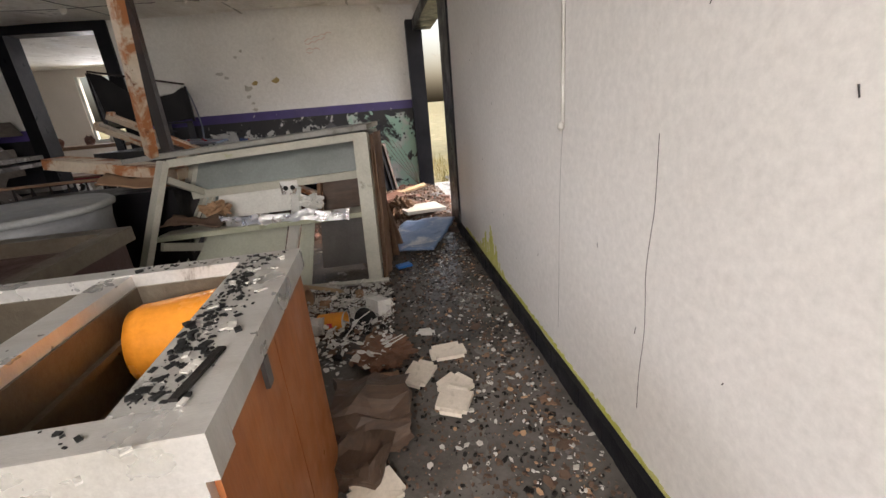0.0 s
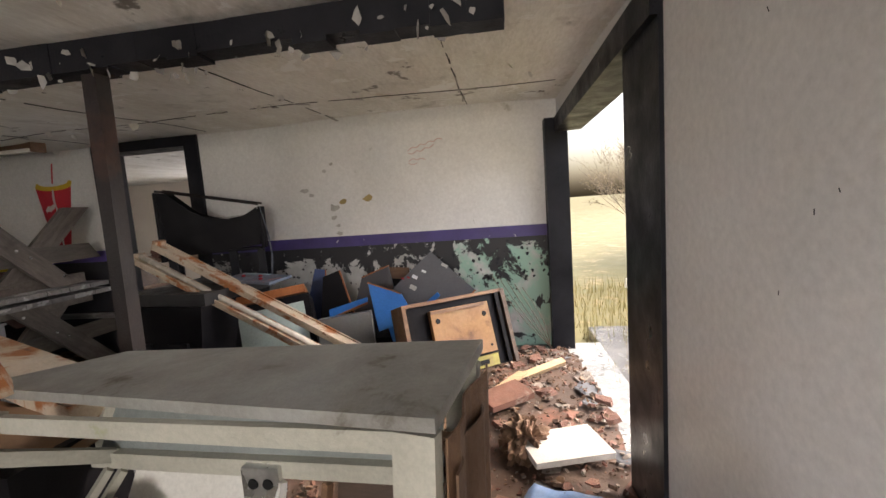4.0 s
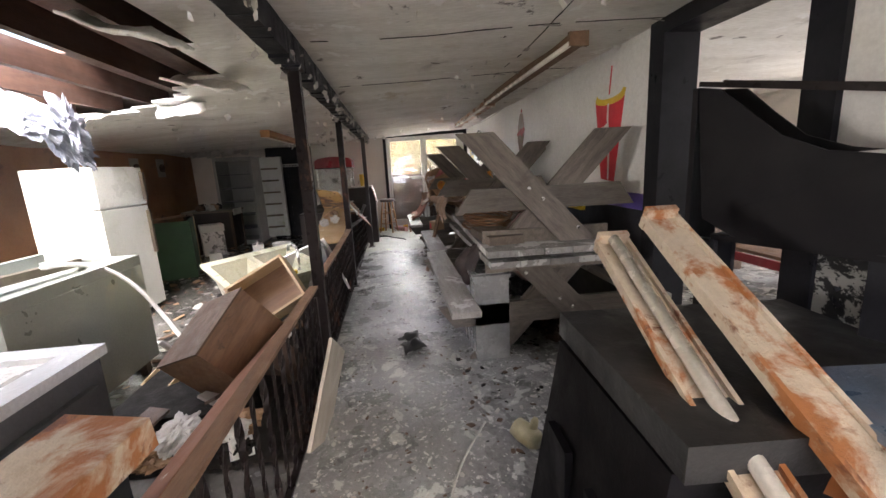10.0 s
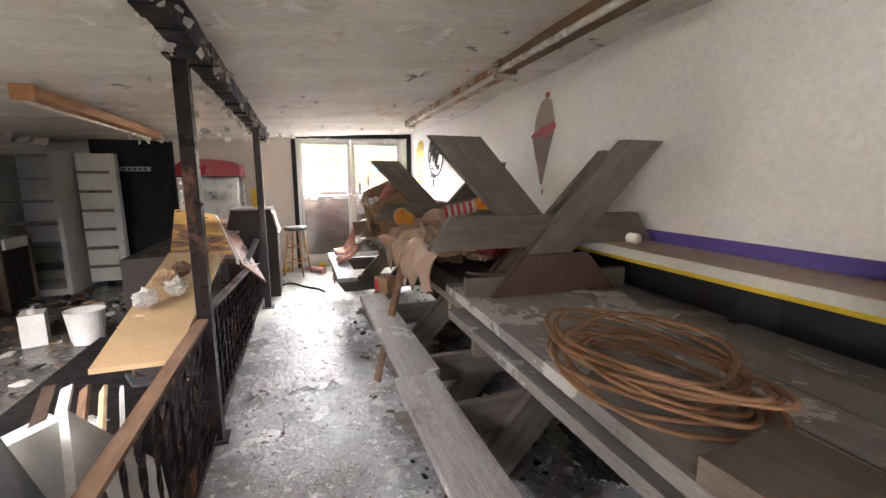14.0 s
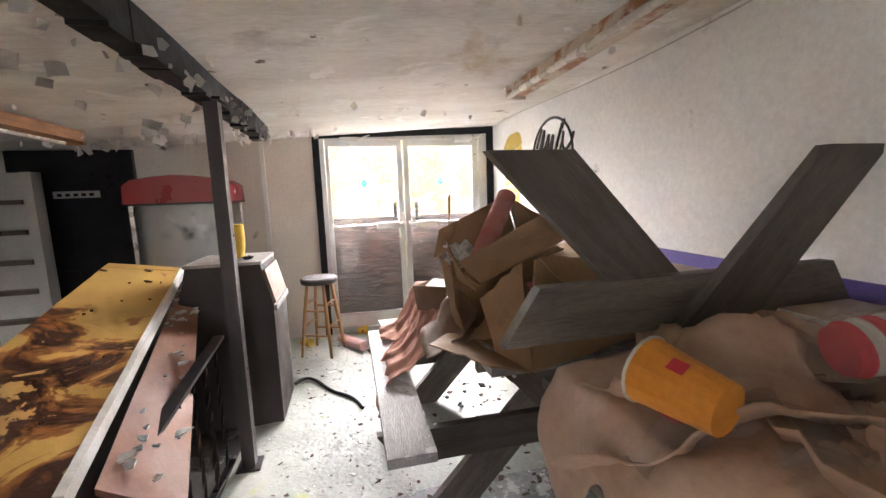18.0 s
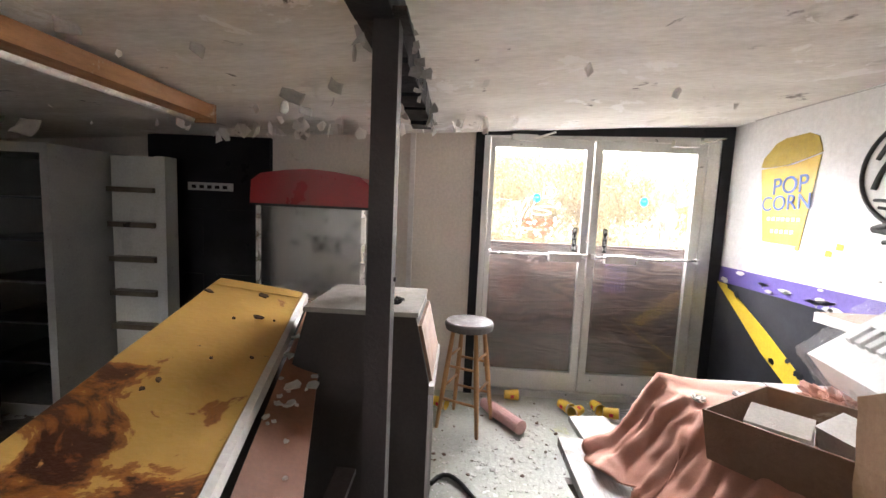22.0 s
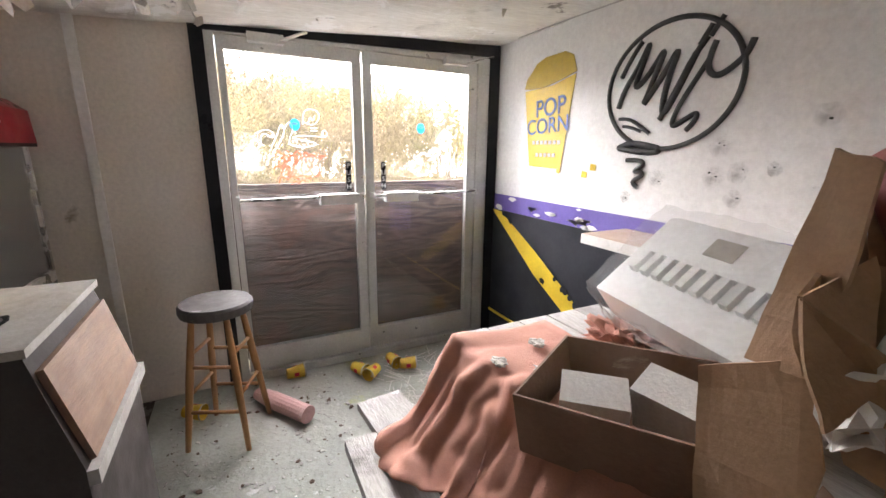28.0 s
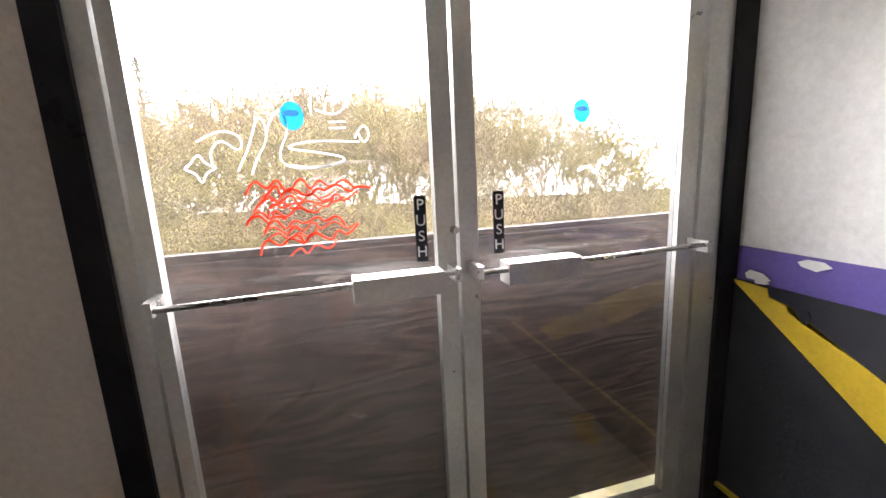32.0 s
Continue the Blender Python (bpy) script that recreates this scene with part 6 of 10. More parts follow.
    part("shelf_edge", bar(at(0.03, 0.475), at(0.97, 0.475), 0.02, 0.03), surf("mossy_cream_paint", (0.42, 0.43, 0.33), (0.3, 0.32, 0.2), 3.0, 0.6, stains=(((0.16, 0.17, 0.08), 4.0, 0.6, 0.7),)), t, "mossy shelf edge board")
    for u0, u1 in ((0.02, 0.1), (0.06, 0.145)):
        part("stud", bar(at(u0, 0.02, 0.55), at(u1, 0.66, 0.9), 0.05, 0.02), pw, t)
    bm = B()
    q = [at(0.03, 0.495, 0.03), at(0.97, 0.49, 0.03), at(0.97, 0.49, 0.5), at(0.03, 0.49, 0.5)]
    lo = [bm.verts.new(p - Vector((0, 0, 0.018))) for p in q]
    hi = [bm.verts.new(p) for p in q]
    bm.faces.new(lo[::-1])
    bm.faces.new(hi)
    for k in range(4):
        bm.faces.new((lo[k], lo[(k + 1) % 4], hi[(k + 1) % 4], hi[k]))
    part("shelf", bm, pw, t)
    part("brace", bar(at(0.02, 0.86, 0.05), at(0.1, 0.7, 0.9), 0.03, 0.04), pw, t)
    part("brace", bar(at(0.05, 0.42, 0.05), at(0.16, 0.3, 0.9), 0.03, 0.05), pw, t)
    part("brace", bar(at(0.12, 0.02, 0.8), at(0.16, 0.45, 0.85), 0.06, 0.02), pw, t)
    for k, (v0, v1, w) in enumerate(((0.02, 0.97, 0.012), (0.05, 0.9, 0.02), (0.02, 0.6, 0.03))):
        bm = B()
        n = 8
        rows = []
        for i in range(n + 1):
            dd = i / n
            wv = 0.012 * math.sin(dd * 9 + k) + w
            rows.append([bm.verts.new(at(1.0, v0 + (v1 - v0) * f, dd * (1.05 - 0.2 * k)) + Vector((0.045 + wv, 0, 0))) for f in (0, 0.35, 0.7, 1)])
        for r0, r1 in zip(rows, rows[1:]):
            for f in range(3):
                bm.faces.new((r0[f], r1[f], r1[f + 1], r0[f + 1]))
        o = part("ply_layer", bm, (BROWN_WOOD, CARD_DARK, CARD_DARK)[k], t, "delaminated plywood side")
        md = o.modifiers.new("thick", "SOLIDIFY")
        md.thickness = 0.005
    c = at(0.555, 0.66, 0.86)
    o = part("outlet_box", slab(c.x - 0.055, c.y - 0.02, c.z - 0.045, c.x + 0.055, c.y + 0.02, c.z + 0.045, bev=0.006), STEEL_TRIM, t, "double power outlet on grey plate")
    for dx in (-0.022, 0.022):
        bm = B()
        ring(bm, ((0.016, 0), (0.014, 0.004)), 12, pose(c.x + dx, c.y - 0.021, c.z, 90, 0, 0))
        part("socket", bm, RUBBER, o)
    sheet_thing("foil_scrap", "crumpled silver foil draped over the case shelf", "foil", 0.8, 0.06, pose(0.16, 2.43, 0.46, 55, 0, -9), surf("bright_foil", (0.86, 0.86, 0.87), (0.74, 0.74, 0.75), 9.0, 0.3, 0.8, bump=0.5, bscale=40), 3.0, 0.05, 22, 0.002)
    sheet_thing("rag", "brown rag on the case shelf", "rag", 0.34, 0.14, pose(-0.38, 2.5, 0.48, 14, 2, -9), BROWN_SCRAP, 7.0, 0.05, 10, 0.004)
    crumple("torn_carton", "torn brown carton on the case shelf", "carton", pose(-0.3, 2.64, 0.52), (0.2, 0.14, 0.12), CARD, 5.0)
    crumple("plastic_bag", "grey crumpled plastic bag on the case shelf", "bag", pose(0.3, 2.6, 0.51), (0.16, 0.12, 0.1), WHITE_PLASTIC, 8.0)
    # loose boards between the case and the door
    for k, (a, b, w, mt) in enumerate((((0.80, 2.75, 0.02), (0.72, 2.6, 0.8), 0.05, BROWN_WOOD), ((0.83, 2.95, 0.0), (0.66, 2.72, 0.75), 0.09, CARD_DARK),
                                       ((0.45, 2.2, 0.03), (-0.02, 2.35, 0.10), 0.05, PINE), ((0.73, 2.28, 0.03), (0.1, 2.3, 0.05), 0.06, pw),
                                       ((-0.2, 2.25, 0.02), (0.3, 2.1, 0.06), 0.06, OAK_PALE))):
        solid("loose_board", bar(a, b, w, 0.02, 12 * k), mt, "loose splintered board among floor litter", "board", group="loose boards")
    # blue board on the floor
    sheet_thing("blue_board", "soaked dirty blue board with a painted pale sheen, flat on the floor", "board", 0.46, 0.66, pose(1.0, 3.08, 0.04, 4, -4, -25), BLUE_DIRT_SHEEN, 1.0, 0.02, 14, 0.018)
    solid("blue_offcut", slab(-0.05, -0.03, 0, 0.05, 0.03, 0.015, bev=0.003), BLUE, "small blue board offcut on the floor", "board", m=pose(0.84, 2.52, 0.01, 0, 0, 20))
    # ceramic tiles
    for x, y, r, w, h in ((0.96, 1.43, 8, 0.16, 0.095), (0.82, 1.31, 62, 0.17, 0.10), (0.95, 1.2, 40, 0.13, 0.11), (0.93, 1.1, 68, 0.15, 0.115), (0.64, 0.8, 30, 0.15, 0.12), (0.88, 1.62, 2, 0.09, 0.04)):
        bm = slab(-w / 2, -h / 2, 0, w / 2, h / 2, 0.014, bev=0.005)
        bmesh.ops.bevel(bm, geom=[e for e in bm.edges if abs(e.verts[0].co.z - e.verts[1].co.z) > 0.002], offset=0.018, segments=4, affect='EDGES')
        worn(bm, 0.01, 14, x)
        solid("ceramic_shard", bm, TILE_CREAM if w > 0.1 else PAPER, "broken cream ceramic slab lying on the wet floor", "shard", group="ceramic shards", m=pose(x, y, 0.012 + (0.012 if r == 68 else 0), 3, 2, r))
    # brown rotten box next to the counter
    for k, (x, y, z, sz) in enumerate(((0.63, 1.06, 0.06, (0.24, 0.2, 0.15)), (0.68, 1.2, 0.03, (0.16, 0.1, 0.07)), (0.6, 0.9, 0.03, (0.18, 0.14, 0.08)))):
        bm = slab(-sz[0] / 2, -sz[1] / 2, 0, sz[0] / 2, sz[1] / 2, sz[2], bev=0.012)
        bmesh.ops.subdivide_edges(bm, edges=bm.edges[:], cuts=4, use_grid_fill=True)
        worn(bm, 0.045, 9, k + 2)
        worn(bm, 0.014, 34, k + 5)
        solid("rotten_timber", bm, DARK_WOOD if k != 1 else BROWN_WOOD, "rotten dark brown timber chunk on the wet floor", "timber", group="rotten timber", m=pose(x, y, 0.006, 0, 0, 35 * k))
    crumple("wet_pulp", "orange-brown sodden pulp on the wet floor", "pulp", pose(0.68, 1.5, 0.02), (0.3, 0.26, 0.06), surf("rust_brown_pulp", (0.2, 0.09, 0.045), (0.1, 0.05, 0.03), 8.0, 0.6, bump=0.6), 530.0, 0.2)
    # roll and cup beneath the case
    bm = B()
    ring(bm, ((0.075, 0), (0.085, 0.02), (0.082, 0.2), (0.06, 0.21), (0.055, 0.12)), 22, pose(0.08, 2.06, 0.09, 0, 90, -12))
    worn(bm, 0.008, 12, 2)
    solid("paper_roll", bm, CARD, "mouldy tan paper roll lying in litter", "roll", smooth=False)
    paper_cup(pose(0.36, 1.82, 0.05, 0, 90, -14), ORANGE, "orange printed paper cup lying in litter", 0.05, 0.14)
    cup_stack(pose(0.14, 1.80, 0.05, 0, 90, -8), 9, PAPER, "nested pale paper cups lying in litter")
    bm = B()
    ring(bm, ((0.05, 0), (0.045, 0.06), (0.03, 0.065)), 16, pose(0.58, 1.84, 0.03, 80, 0, 30))
    solid("bottle_cap", bm, RUBBER, "small black plastic cap in the litter", "cap")
    # milk carton
    bm = slab(-0.04, -0.04, 0, 0.04, 0.04, 0.13, bev=0.004)
    solid("small_carton", bm, WHITE_PLASTIC, "small dirty white carton lying in litter", "carton", m=pose(0.63, 1.96, 0.04, 80, 10, 30))
    crumple("brown_barrel_lump", "rotting brown paper bundle near the doorway rubble", "bundle", pose(0.91, 3.74, 0.11), (0.24, 0.26, 0.26), CARD_DARK, 6.0)
    # rusty leaning channel near the beam
    solid("leaning_channel", bar((-0.60, 2.69, 0.885), (-0.21, 2.07, 2.06), 0.05, 0.06, 20), RUST_WHITE, "rusted white enamel light channel fallen from the ceiling onto the case", "channel")
    # thing behind the case
    t = thing("wooden_crate", "dark open wooden crate behind the case", "crate", pose(-1.35, 2.75, 0.3, 8, -10, 12))
    for a in ((-0.3, -0.2, 0, 0.3, -0.18, 0.25), (-0.3, 0.18, 0, 0.3, 0.2, 0.25), (-0.3, -0.18, 0, -0.28, 0.18, 0.25), (0.28, -0.18, 0, 0.3, 0.18, 0.25), (-0.28, -0.18, 0, 0.28, 0.18, 0.02)):
        part("board", slab(*a, bev=0.003), DARK_WOOD, t)
    part("foot", slab(-0.28, -0.16, -0.32, 0.28, 0.16, -0.002), BLACK_WOOD, t)


def moved_since(before, dx, dy):
    """Slide every top-level thing made since the set `before` along the floor."""
    for ob in scene.objects:
        if ob.name not in before and ob.parent is None:
            ob.matrix_basis = Matrix.Translation((dx, dy, 0)) @ ob.matrix_basis


BEFORE_START = {ob.name for ob in scene.objects}
build_start()
moved_since(BEFORE_START, 0, 0.25)


# ---- heap of cabinet wreckage by the north wall ----
def build_heap():
    # upturned speaker cabinet
    t = thing("speaker_cabinet", "broken black speaker cabinet lying with rusty plywood back showing", "speaker cabinet",
              pose(0.515, 4.99, 0.345, -18, 0, 34))
    part("body", slab(-0.44, -0.02, -0.28, 0.40, 0.22, 0.27, bev=0.006), BLACK_WOOD, t)
    part("edge", slab(-0.455, -0.06, -0.29, -0.425, 0.2, 0.285, bev=0.004, amp=0.004), BROWN_WOOD, t, "bare splintered plywood edge")
    part("edge", slab(0.385, -0.06, -0.29, 0.42, 0.2, 0.285, bev=0.004, amp=0.004), DARK_WOOD, t)
    part("edge", slab(-0.44, -0.055, 0.262, 0.40, 0.2, 0.288, bev=0.004, amp=0.004), BROWN_WOOD, t)
    p = part("back_plate", slab(-0.25, -0.07, -0.17, 0.24, -0.022, 0.21, bev=0.006, amp=0.004), SPK_BACK, t, "rust-stained yellow plywood plate")
    part("batten", slab(-0.25, -0.085, 0.185, 0.2, -0.071, 0.205, bev=0.003), BROWN_WOOD, p)
    for x, z, r in ((-0.2, 0.13, 0.02), (0.19, 0.12, 0.02), (-0.2, -0.1, 0.01), (0.2, -0.12, 0.01)):
        bm = B()
        ring(bm, ((r, 0), (r * 0.9, 0.004)), 12, pose(x, -0.0705, z, 90, 0, 0))
        part("hole", bm, RUBBER, p, "dark round hole")
    part("slot_panel", slab(-0.2, -0.045, -0.275, 0.25, -0.022, -0.19, bev=0.003), surf("mossy_plywood", (0.3, 0.27, 0.06), (0.2, 0.15, 0.05), 8.0), t, "yellow-green mossy strip")
    part("slot", slab(-0.1, -0.052, -0.255, 0.16, -0.046, -0.22), RUBBER, t, "dark slot")
    part("ridge", slab(0.33, -0.05, -0.27, 0.36, -0.022, 0.26, bev=0.003), BLACK_WOOD, t)

    def panel(name, label, pts, th, m, mat, edge=None):
        bm = B()
        poly(bm, pts, th, m)
        worn(bm, 0.004, 10, pts[0][0])
        ob = solid(name, bm, mat, label, "board", group="wrecked boards")
        if edge is not None:
            a, b = (Vector(pts[k % len(pts)]) for k in (edge, edge + 1))
            n = Vector((b.y - a.y, a.x - b.x)).normalized() * 0.013
            rim = [a.lerp(b, k / 9) - n * (0.4 + 0.5 * abs(noise.noise(Vector((k * 1.7, pts[0][0] * 9, 1))))) for k in range(10)]
            bm = B()
            poly(bm, [tuple(q) for q in rim] + [tuple(a.lerp(b, k / 4) + n * 0.3) for k in range(4, -1, -1)], th + 0.006, m @ Matrix.Translation((0, -0.003, 0)))
            part("raw_edge", bm, ORANGE_WOOD, ob, "splintered raw plywood edge")
        return ob
    # tilted panels
    pn = panel("grey_board", "dark grey laminated arcade side panel leaning on the wall", [(-0.4, -0.03), (0.04, -0.33), (0.46, 0.03), (0.08, 0.4)], 0.02, pose(0.15, 5.46, 0.54, -18, 0, 6), GREY_BOARD, 1)
    for (a, b, w, h, mt, lb) in ((-0.15, 0.12, 0.025, 0.03, WHITE_MARK, "white sticker"), (-0.1, 0.2, 0.02, 0.02, WHITE_MARK, "white sticker"), (-0.12, 0.03, 0.03, 0.04, PAPER, "torn paper patch"),
                                 (0.04, 0.33, 0.03, 0.025, PAPER, "paper patch"), (-0.24, 0.06, 0.014, 0.014, RED_PLASTIC, "red button"), (-0.2, 0.09, 0.014, 0.014, RED_PLASTIC, "red button")):
        st = part("patch", slab(a - w, -0.006, b - h / 2, a + w, -0.001, b + h / 2, bev=0.001), mt, pn, lb)
        st.matrix_basis = pose(0.15, 5.46, 0.54, -18, 0, 6) @ pose(0, 0, 0, 0, 30, 0)
    st = part("strip", slab(-0.16, -0.008, -0.02, 0.16, -0.002, 0.02, bev=0.001), BLUE, pn, "blue plastic strip")
    st.matrix_basis = pose(0.17, 5.41, 0.47, -18, -38, 6)
    panel("blue_board", "bright blue triangular board offcut", [(-0.19, 0.21), (-0.1, -0.2), (0.2, -0.1), (0.09, 0.1)], 0.016, pose(-0.08, 5.2, 0.53, -20, 0, 6), BLUE, 3)
    panel("blue_board", "bright blue board offcut under others", [(-0.12, 0.06), (-0.06, -0.1), (0.22, -0.14), (0.12, 0.12)], 0.016, pose(0.0, 5.17, 0.34, -50, 0, 5), BLUE)
    panel("navy_board", "navy blue plywood panel with raw edge", [(-0.1, -0.25), (0.1, -0.3), (0.05, 0.3), (-0.05, 0.3)], 0.018, pose(-0.84, 5.46, 0.53, -12, 10, 20), NAVY, 1)
    panel("black_board", "black plywood panel with splintered edge standing in the heap", [(-0.16, -0.25), (0.16, -0.2), (0.02, 0.27), (-0.13, 0.22)], 0.02, pose(-0.62, 5.42, 0.55, -20, 0, 12), BLACK_WOOD, 1)
    panel("brown_board", "brown stained plywood panel in the heap", [(-0.26, -0.2), (0.22, -0.25), (0.1, 0.26), (-0.16, 0.16)], 0.02, pose(-0.28, 5.53, 0.56, -10, 0, -4), GREY_BOARD, 2)
    panel("brown_board", "rough brown plywood offcut against the wall", [(-0.12, -0.14), (0.16, -0.14), (0.16, 0.12), (-0.12, 0.14)], 0.02, pose(-0.16, 5.62, 0.66, -5, 0, 0), BROWN_WOOD)
    panel("navy_board", "narrow navy plywood strip with pale raw edge", [(-0.2, -0.06), (0.12, 0.05), (0.12, 0.1), (-0.2, 0.02)], 0.03, pose(-0.42, 5.25, 0.5, -30, 0, 14), BLUE, 0)
    panel("black_board", "black board lying in the heap", [(-0.25, -0.12), (0.25, -0.16), (0.25, 0.1), (-0.2, 0.15)], 0.02, pose(0.02, 5.56, 0.55, -14, 0, 0), BLACK_WOOD)
    # grey steel box with a dent
    bm = slab(-0.21, -0.1, -0.14, 0.21, 0.1, 0.14, bev=0.01)
    solid("metal_box", bm, surf("grey_galvanised", (0.24, 0.245, 0.25), (0.18, 0.185, 0.19), 2.0, 0.4, 0.4, stains=(((0.6, 0.56, 0.42), 4.0, 0.66, 0.72),)), "dented grey sheet metal box in the heap", "box", m=pose(-0.42, 5.08, 0.36, -10, -4, 16))
    solid("heap_filler", slab(-1.0, 5.15, 0.0, 0.2, 5.66, 0.30, bev=0.03, amp=0.03), BLACK_WOOD, "black broken cabinet carcass under the heap", "carcass")
    # picture tube television
    t = thing("television", "old television with grey-green tube and orange wood top", "television", pose(-0.98, 4.98, 0.44, -20, -6, 24))
    part("cabinet", slab(-0.3, -0.05, -0.44, 0.3, 0.35, 0.22, bev=0.01), BLACK_WOOD, t)
    bm = B()
    n = 10
    g = [[bm.verts.new(((i / n - 0.5) * 0.5, -0.052 - 0.05 * (1 - (2 * i / n - 1) ** 2) * (1 - (2 * j / n - 1) ** 2) ** 0.5, (j / n - 0.5) * 0.42 - 0.05)) for j in range(n + 1)] for i in range(n + 1)]
    for i in range(n):
        for j in range(n):
            bm.faces.new((g[i][j], g[i + 1][j], g[i + 1][j + 1], g[i][j + 1]))
    part("screen", bm, SCREEN, t, "curved grey-green glass", smooth=True)
    part("top_board", slab(-0.26, -0.1, 0.225, 0.28, 0.16, 0.29, bev=0.004, amp=0.004), ORANGE_WOOD, t, "reddish-brown wooden top")
    # two fallen light channels
    for a, b, tube in (((-1.87, 4.73, 1.09), (0.26, 4.53, 0.04), True), ((-1.80, 4.85, 1.175), (0.33, 4.72, 0.06), False)):
        t = thing("light_channel", "fallen rusty white light channel leaning across the heap", "light channel", group="fallen light channels")
        m = tilt(a, b)
        ln = (Vector(b) - Vector(a)).length
        part("tray", slab(0, -0.045, -0.04, ln, 0.045, 0.0, m=m, bev=0.004, amp=0.002), RUST_WHITE, t)
        part("flange", slab(0, -0.058, -0.005, ln, -0.046, 0.012, m=m, bev=0.002), RUST_WHITE, t)
        part("flange", slab(0, 0.046, -0.005, ln, 0.058, 0.012, m=m, bev=0.002), RUST_WHITE, t)
        if tube:
            bm = B()
            ring(bm, ((0.019, 0), (0.019, ln - 0.02)), 12, m @ pose(0.01, 0, 0.018, 0, 90, 0))
            part("tube", bm, TUBE_WHITE, t, "dirty white tube", smooth=True)
        part("end_cap", slab(-0.012, -0.05, -0.04, 0.012, 0.05, 0.035, m=m, bev=0.004), RUST_WHITE, t)
        part("end_cap", slab(ln - 0.012, -0.05, -0.04, ln + 0.012, 0.05, 0.03, m=m, bev=0.004), RUST_WHITE, t)
    # black game cabinet
    t = thing("game_cabinet", "black painted game cabinet standing askew, dusty top", "cabinet", pose(-1.56, 4.86, 0, 0, 0, -3))
    bm = B()
    vs = box(bm, -0.33, -0.44, 0, 0.36, 0.36, 0.74)
    for v in vs:
        if v.co.z > 0.5:
            v.co.x *= 0.94
            v.co.y += 0.12
    bevel(bm, 0.008)
    part("body", bm, BLACK_WOOD, t)
    part("top", slab(-0.34, -0.33, 0.745, 0.36, 0.5, 0.83, bev=0.008, m=pose(0, 0, 0, -1, 1, 0)), surf("dusty_black_top", (0.014, 0.014, 0.015), (0.03, 0.03, 0.03), 4.0, 0.5, stains=(((0.16, 0.16, 0.16), 2.5, 0.55, 0.68),)), t, "black dusty top slab")
    for dx in (-0.2, 0.1):
        part("coin_door", slab(dx, -0.40, 0.3, dx + 0.16, -0.375, 0.5, bev=0.004), BLACK_WOOD, t)
    # playfield with colours
    t = thing("playfield", "faded blue pinball playfield with red parts", "game part", pose(-1.1, 4.98, 0.84, 2, 3, -10))
    part("board", slab(-0.24, -0.13, 0, 0.24, 0.13, 0.02, bev=0.003), surf("faded_print", (0.1, 0.14, 0.2), (0.16, 0.16, 0.19), 9.0, 0.4, stains=(((0.5, 0.1, 0.12), 8.0, 0.62, 0.66),)), t)
    for x, y in ((-0.12, 0.0), (0.02, 0.03), (0.1, -0.06)):
        bm = B()
        ring(bm, ((0.014, 0.021), (0.017, 0.03), (0.01, 0.036)), 12, Matrix.Translation((x, y, 0)))
        part("bumper", bm, RED_PLASTIC, t, "red bumper cap")
    part("strip", slab(-0.2, 0.07, 0.021, 0.05, 0.115, 0.026, bev=0.002), surf("pale_blue_print", (0.3, 0.42, 0.46), (0.24, 0.35, 0.4), 12.0, 0.5), t, "pale blue strip")
    # black machine frame against the opening
    t = thing("machine_frame", "black arcade machine body on legs with a torn curved top", "machine", Matrix.Translation((-2.05, 5.15, 0)) @ Matrix.Rotation(radians(18), 4, "Z") @ Matrix.Diagonal((0.8, 0.4, 1, 1)) @ Matrix.Translation((2.2, -5.1, 0)))
    prof = [(-2.2, 1.60), (-2.1, 1.585), (-1.98, 1.50), (-1.85, 1.41), (-1.7, 1.36), (-1.5, 1.34), (-1.34, 1.36), (-1.2, 1.43), (-1.17, 1.24), (-1.2, 1.09), (-1.45, 1.07), (-1.8, 1.05), (-2.0, 1.07), (-2.14, 1.12)]
    bm = B()
    poly(bm, prof, 0.02, Matrix.Translation((0, 5.11, 0)))
    worn(bm, 0.006, 8, 3)
    part("front_panel", bm, BLACK_WOOD, t, "scuffed black curved front panel")
    bm = B()
    poly(bm, prof, 0.02, Matrix.Translation((0, 5.48, 0)))
    worn(bm, 0.006, 8, 5)
    part("back_panel", bm, BLACK_WOOD, t)
    bm = B()
    cr = [(-2.18, 1.48), (-2.05, 1.44), (-1.9, 1.34), (-1.7, 1.29), (-1.4, 1.28), (-1.2, 1.32)]
    a = [bm.verts.new((x, 5.13, z)) for x, z in cr]
    b = [bm.verts.new((x, 5.48, z - 0.02)) for x, z in cr]
    for k in range(len(cr) - 1):
        bm.faces.new((a[k], a[k + 1], b[k + 1], b[k]))
    o = part("deck", bm, BLACK_PAINT, t)
    md = o.modifiers.new("thick", "SOLIDIFY")
    md.thickness = 0.012
    part("base", slab(-2.1, 5.13, 1.045, -1.2, 5.47, 1.065, bev=0.003), BLACK_WOOD, t)
    part("cheek", slab(-1.185, 5.09, 1.06, -1.16, 5.5, 1.43, bev=0.006), BLACK_WOOD, t)
    part("cheek", slab(-2.22, 5.09, 1.0, -2.195, 5.5, 1.6, bev=0.006), BLACK_WOOD, t)
    for x, y in ((-2.12, 5.16), (-1.50, 5.16), (-2.12, 5.44), (-1.24, 5.44)):
        part("leg", slab(x - 0.04, y - 0.03, 0, x + 0.04, y + 0.03, 1.046, bev=0.004), BLACK_PAINT, t)
    part("top_rail", bar((-2.2, 5.12, 1.615), (-1.18, 5.12, 1.45), 0.018, 0.018), IRON, t)
    part("top_rail", bar((-2.2, 5.46, 1.625), (-1.18, 5.46, 1.46), 0.018, 0.018), IRON, t)
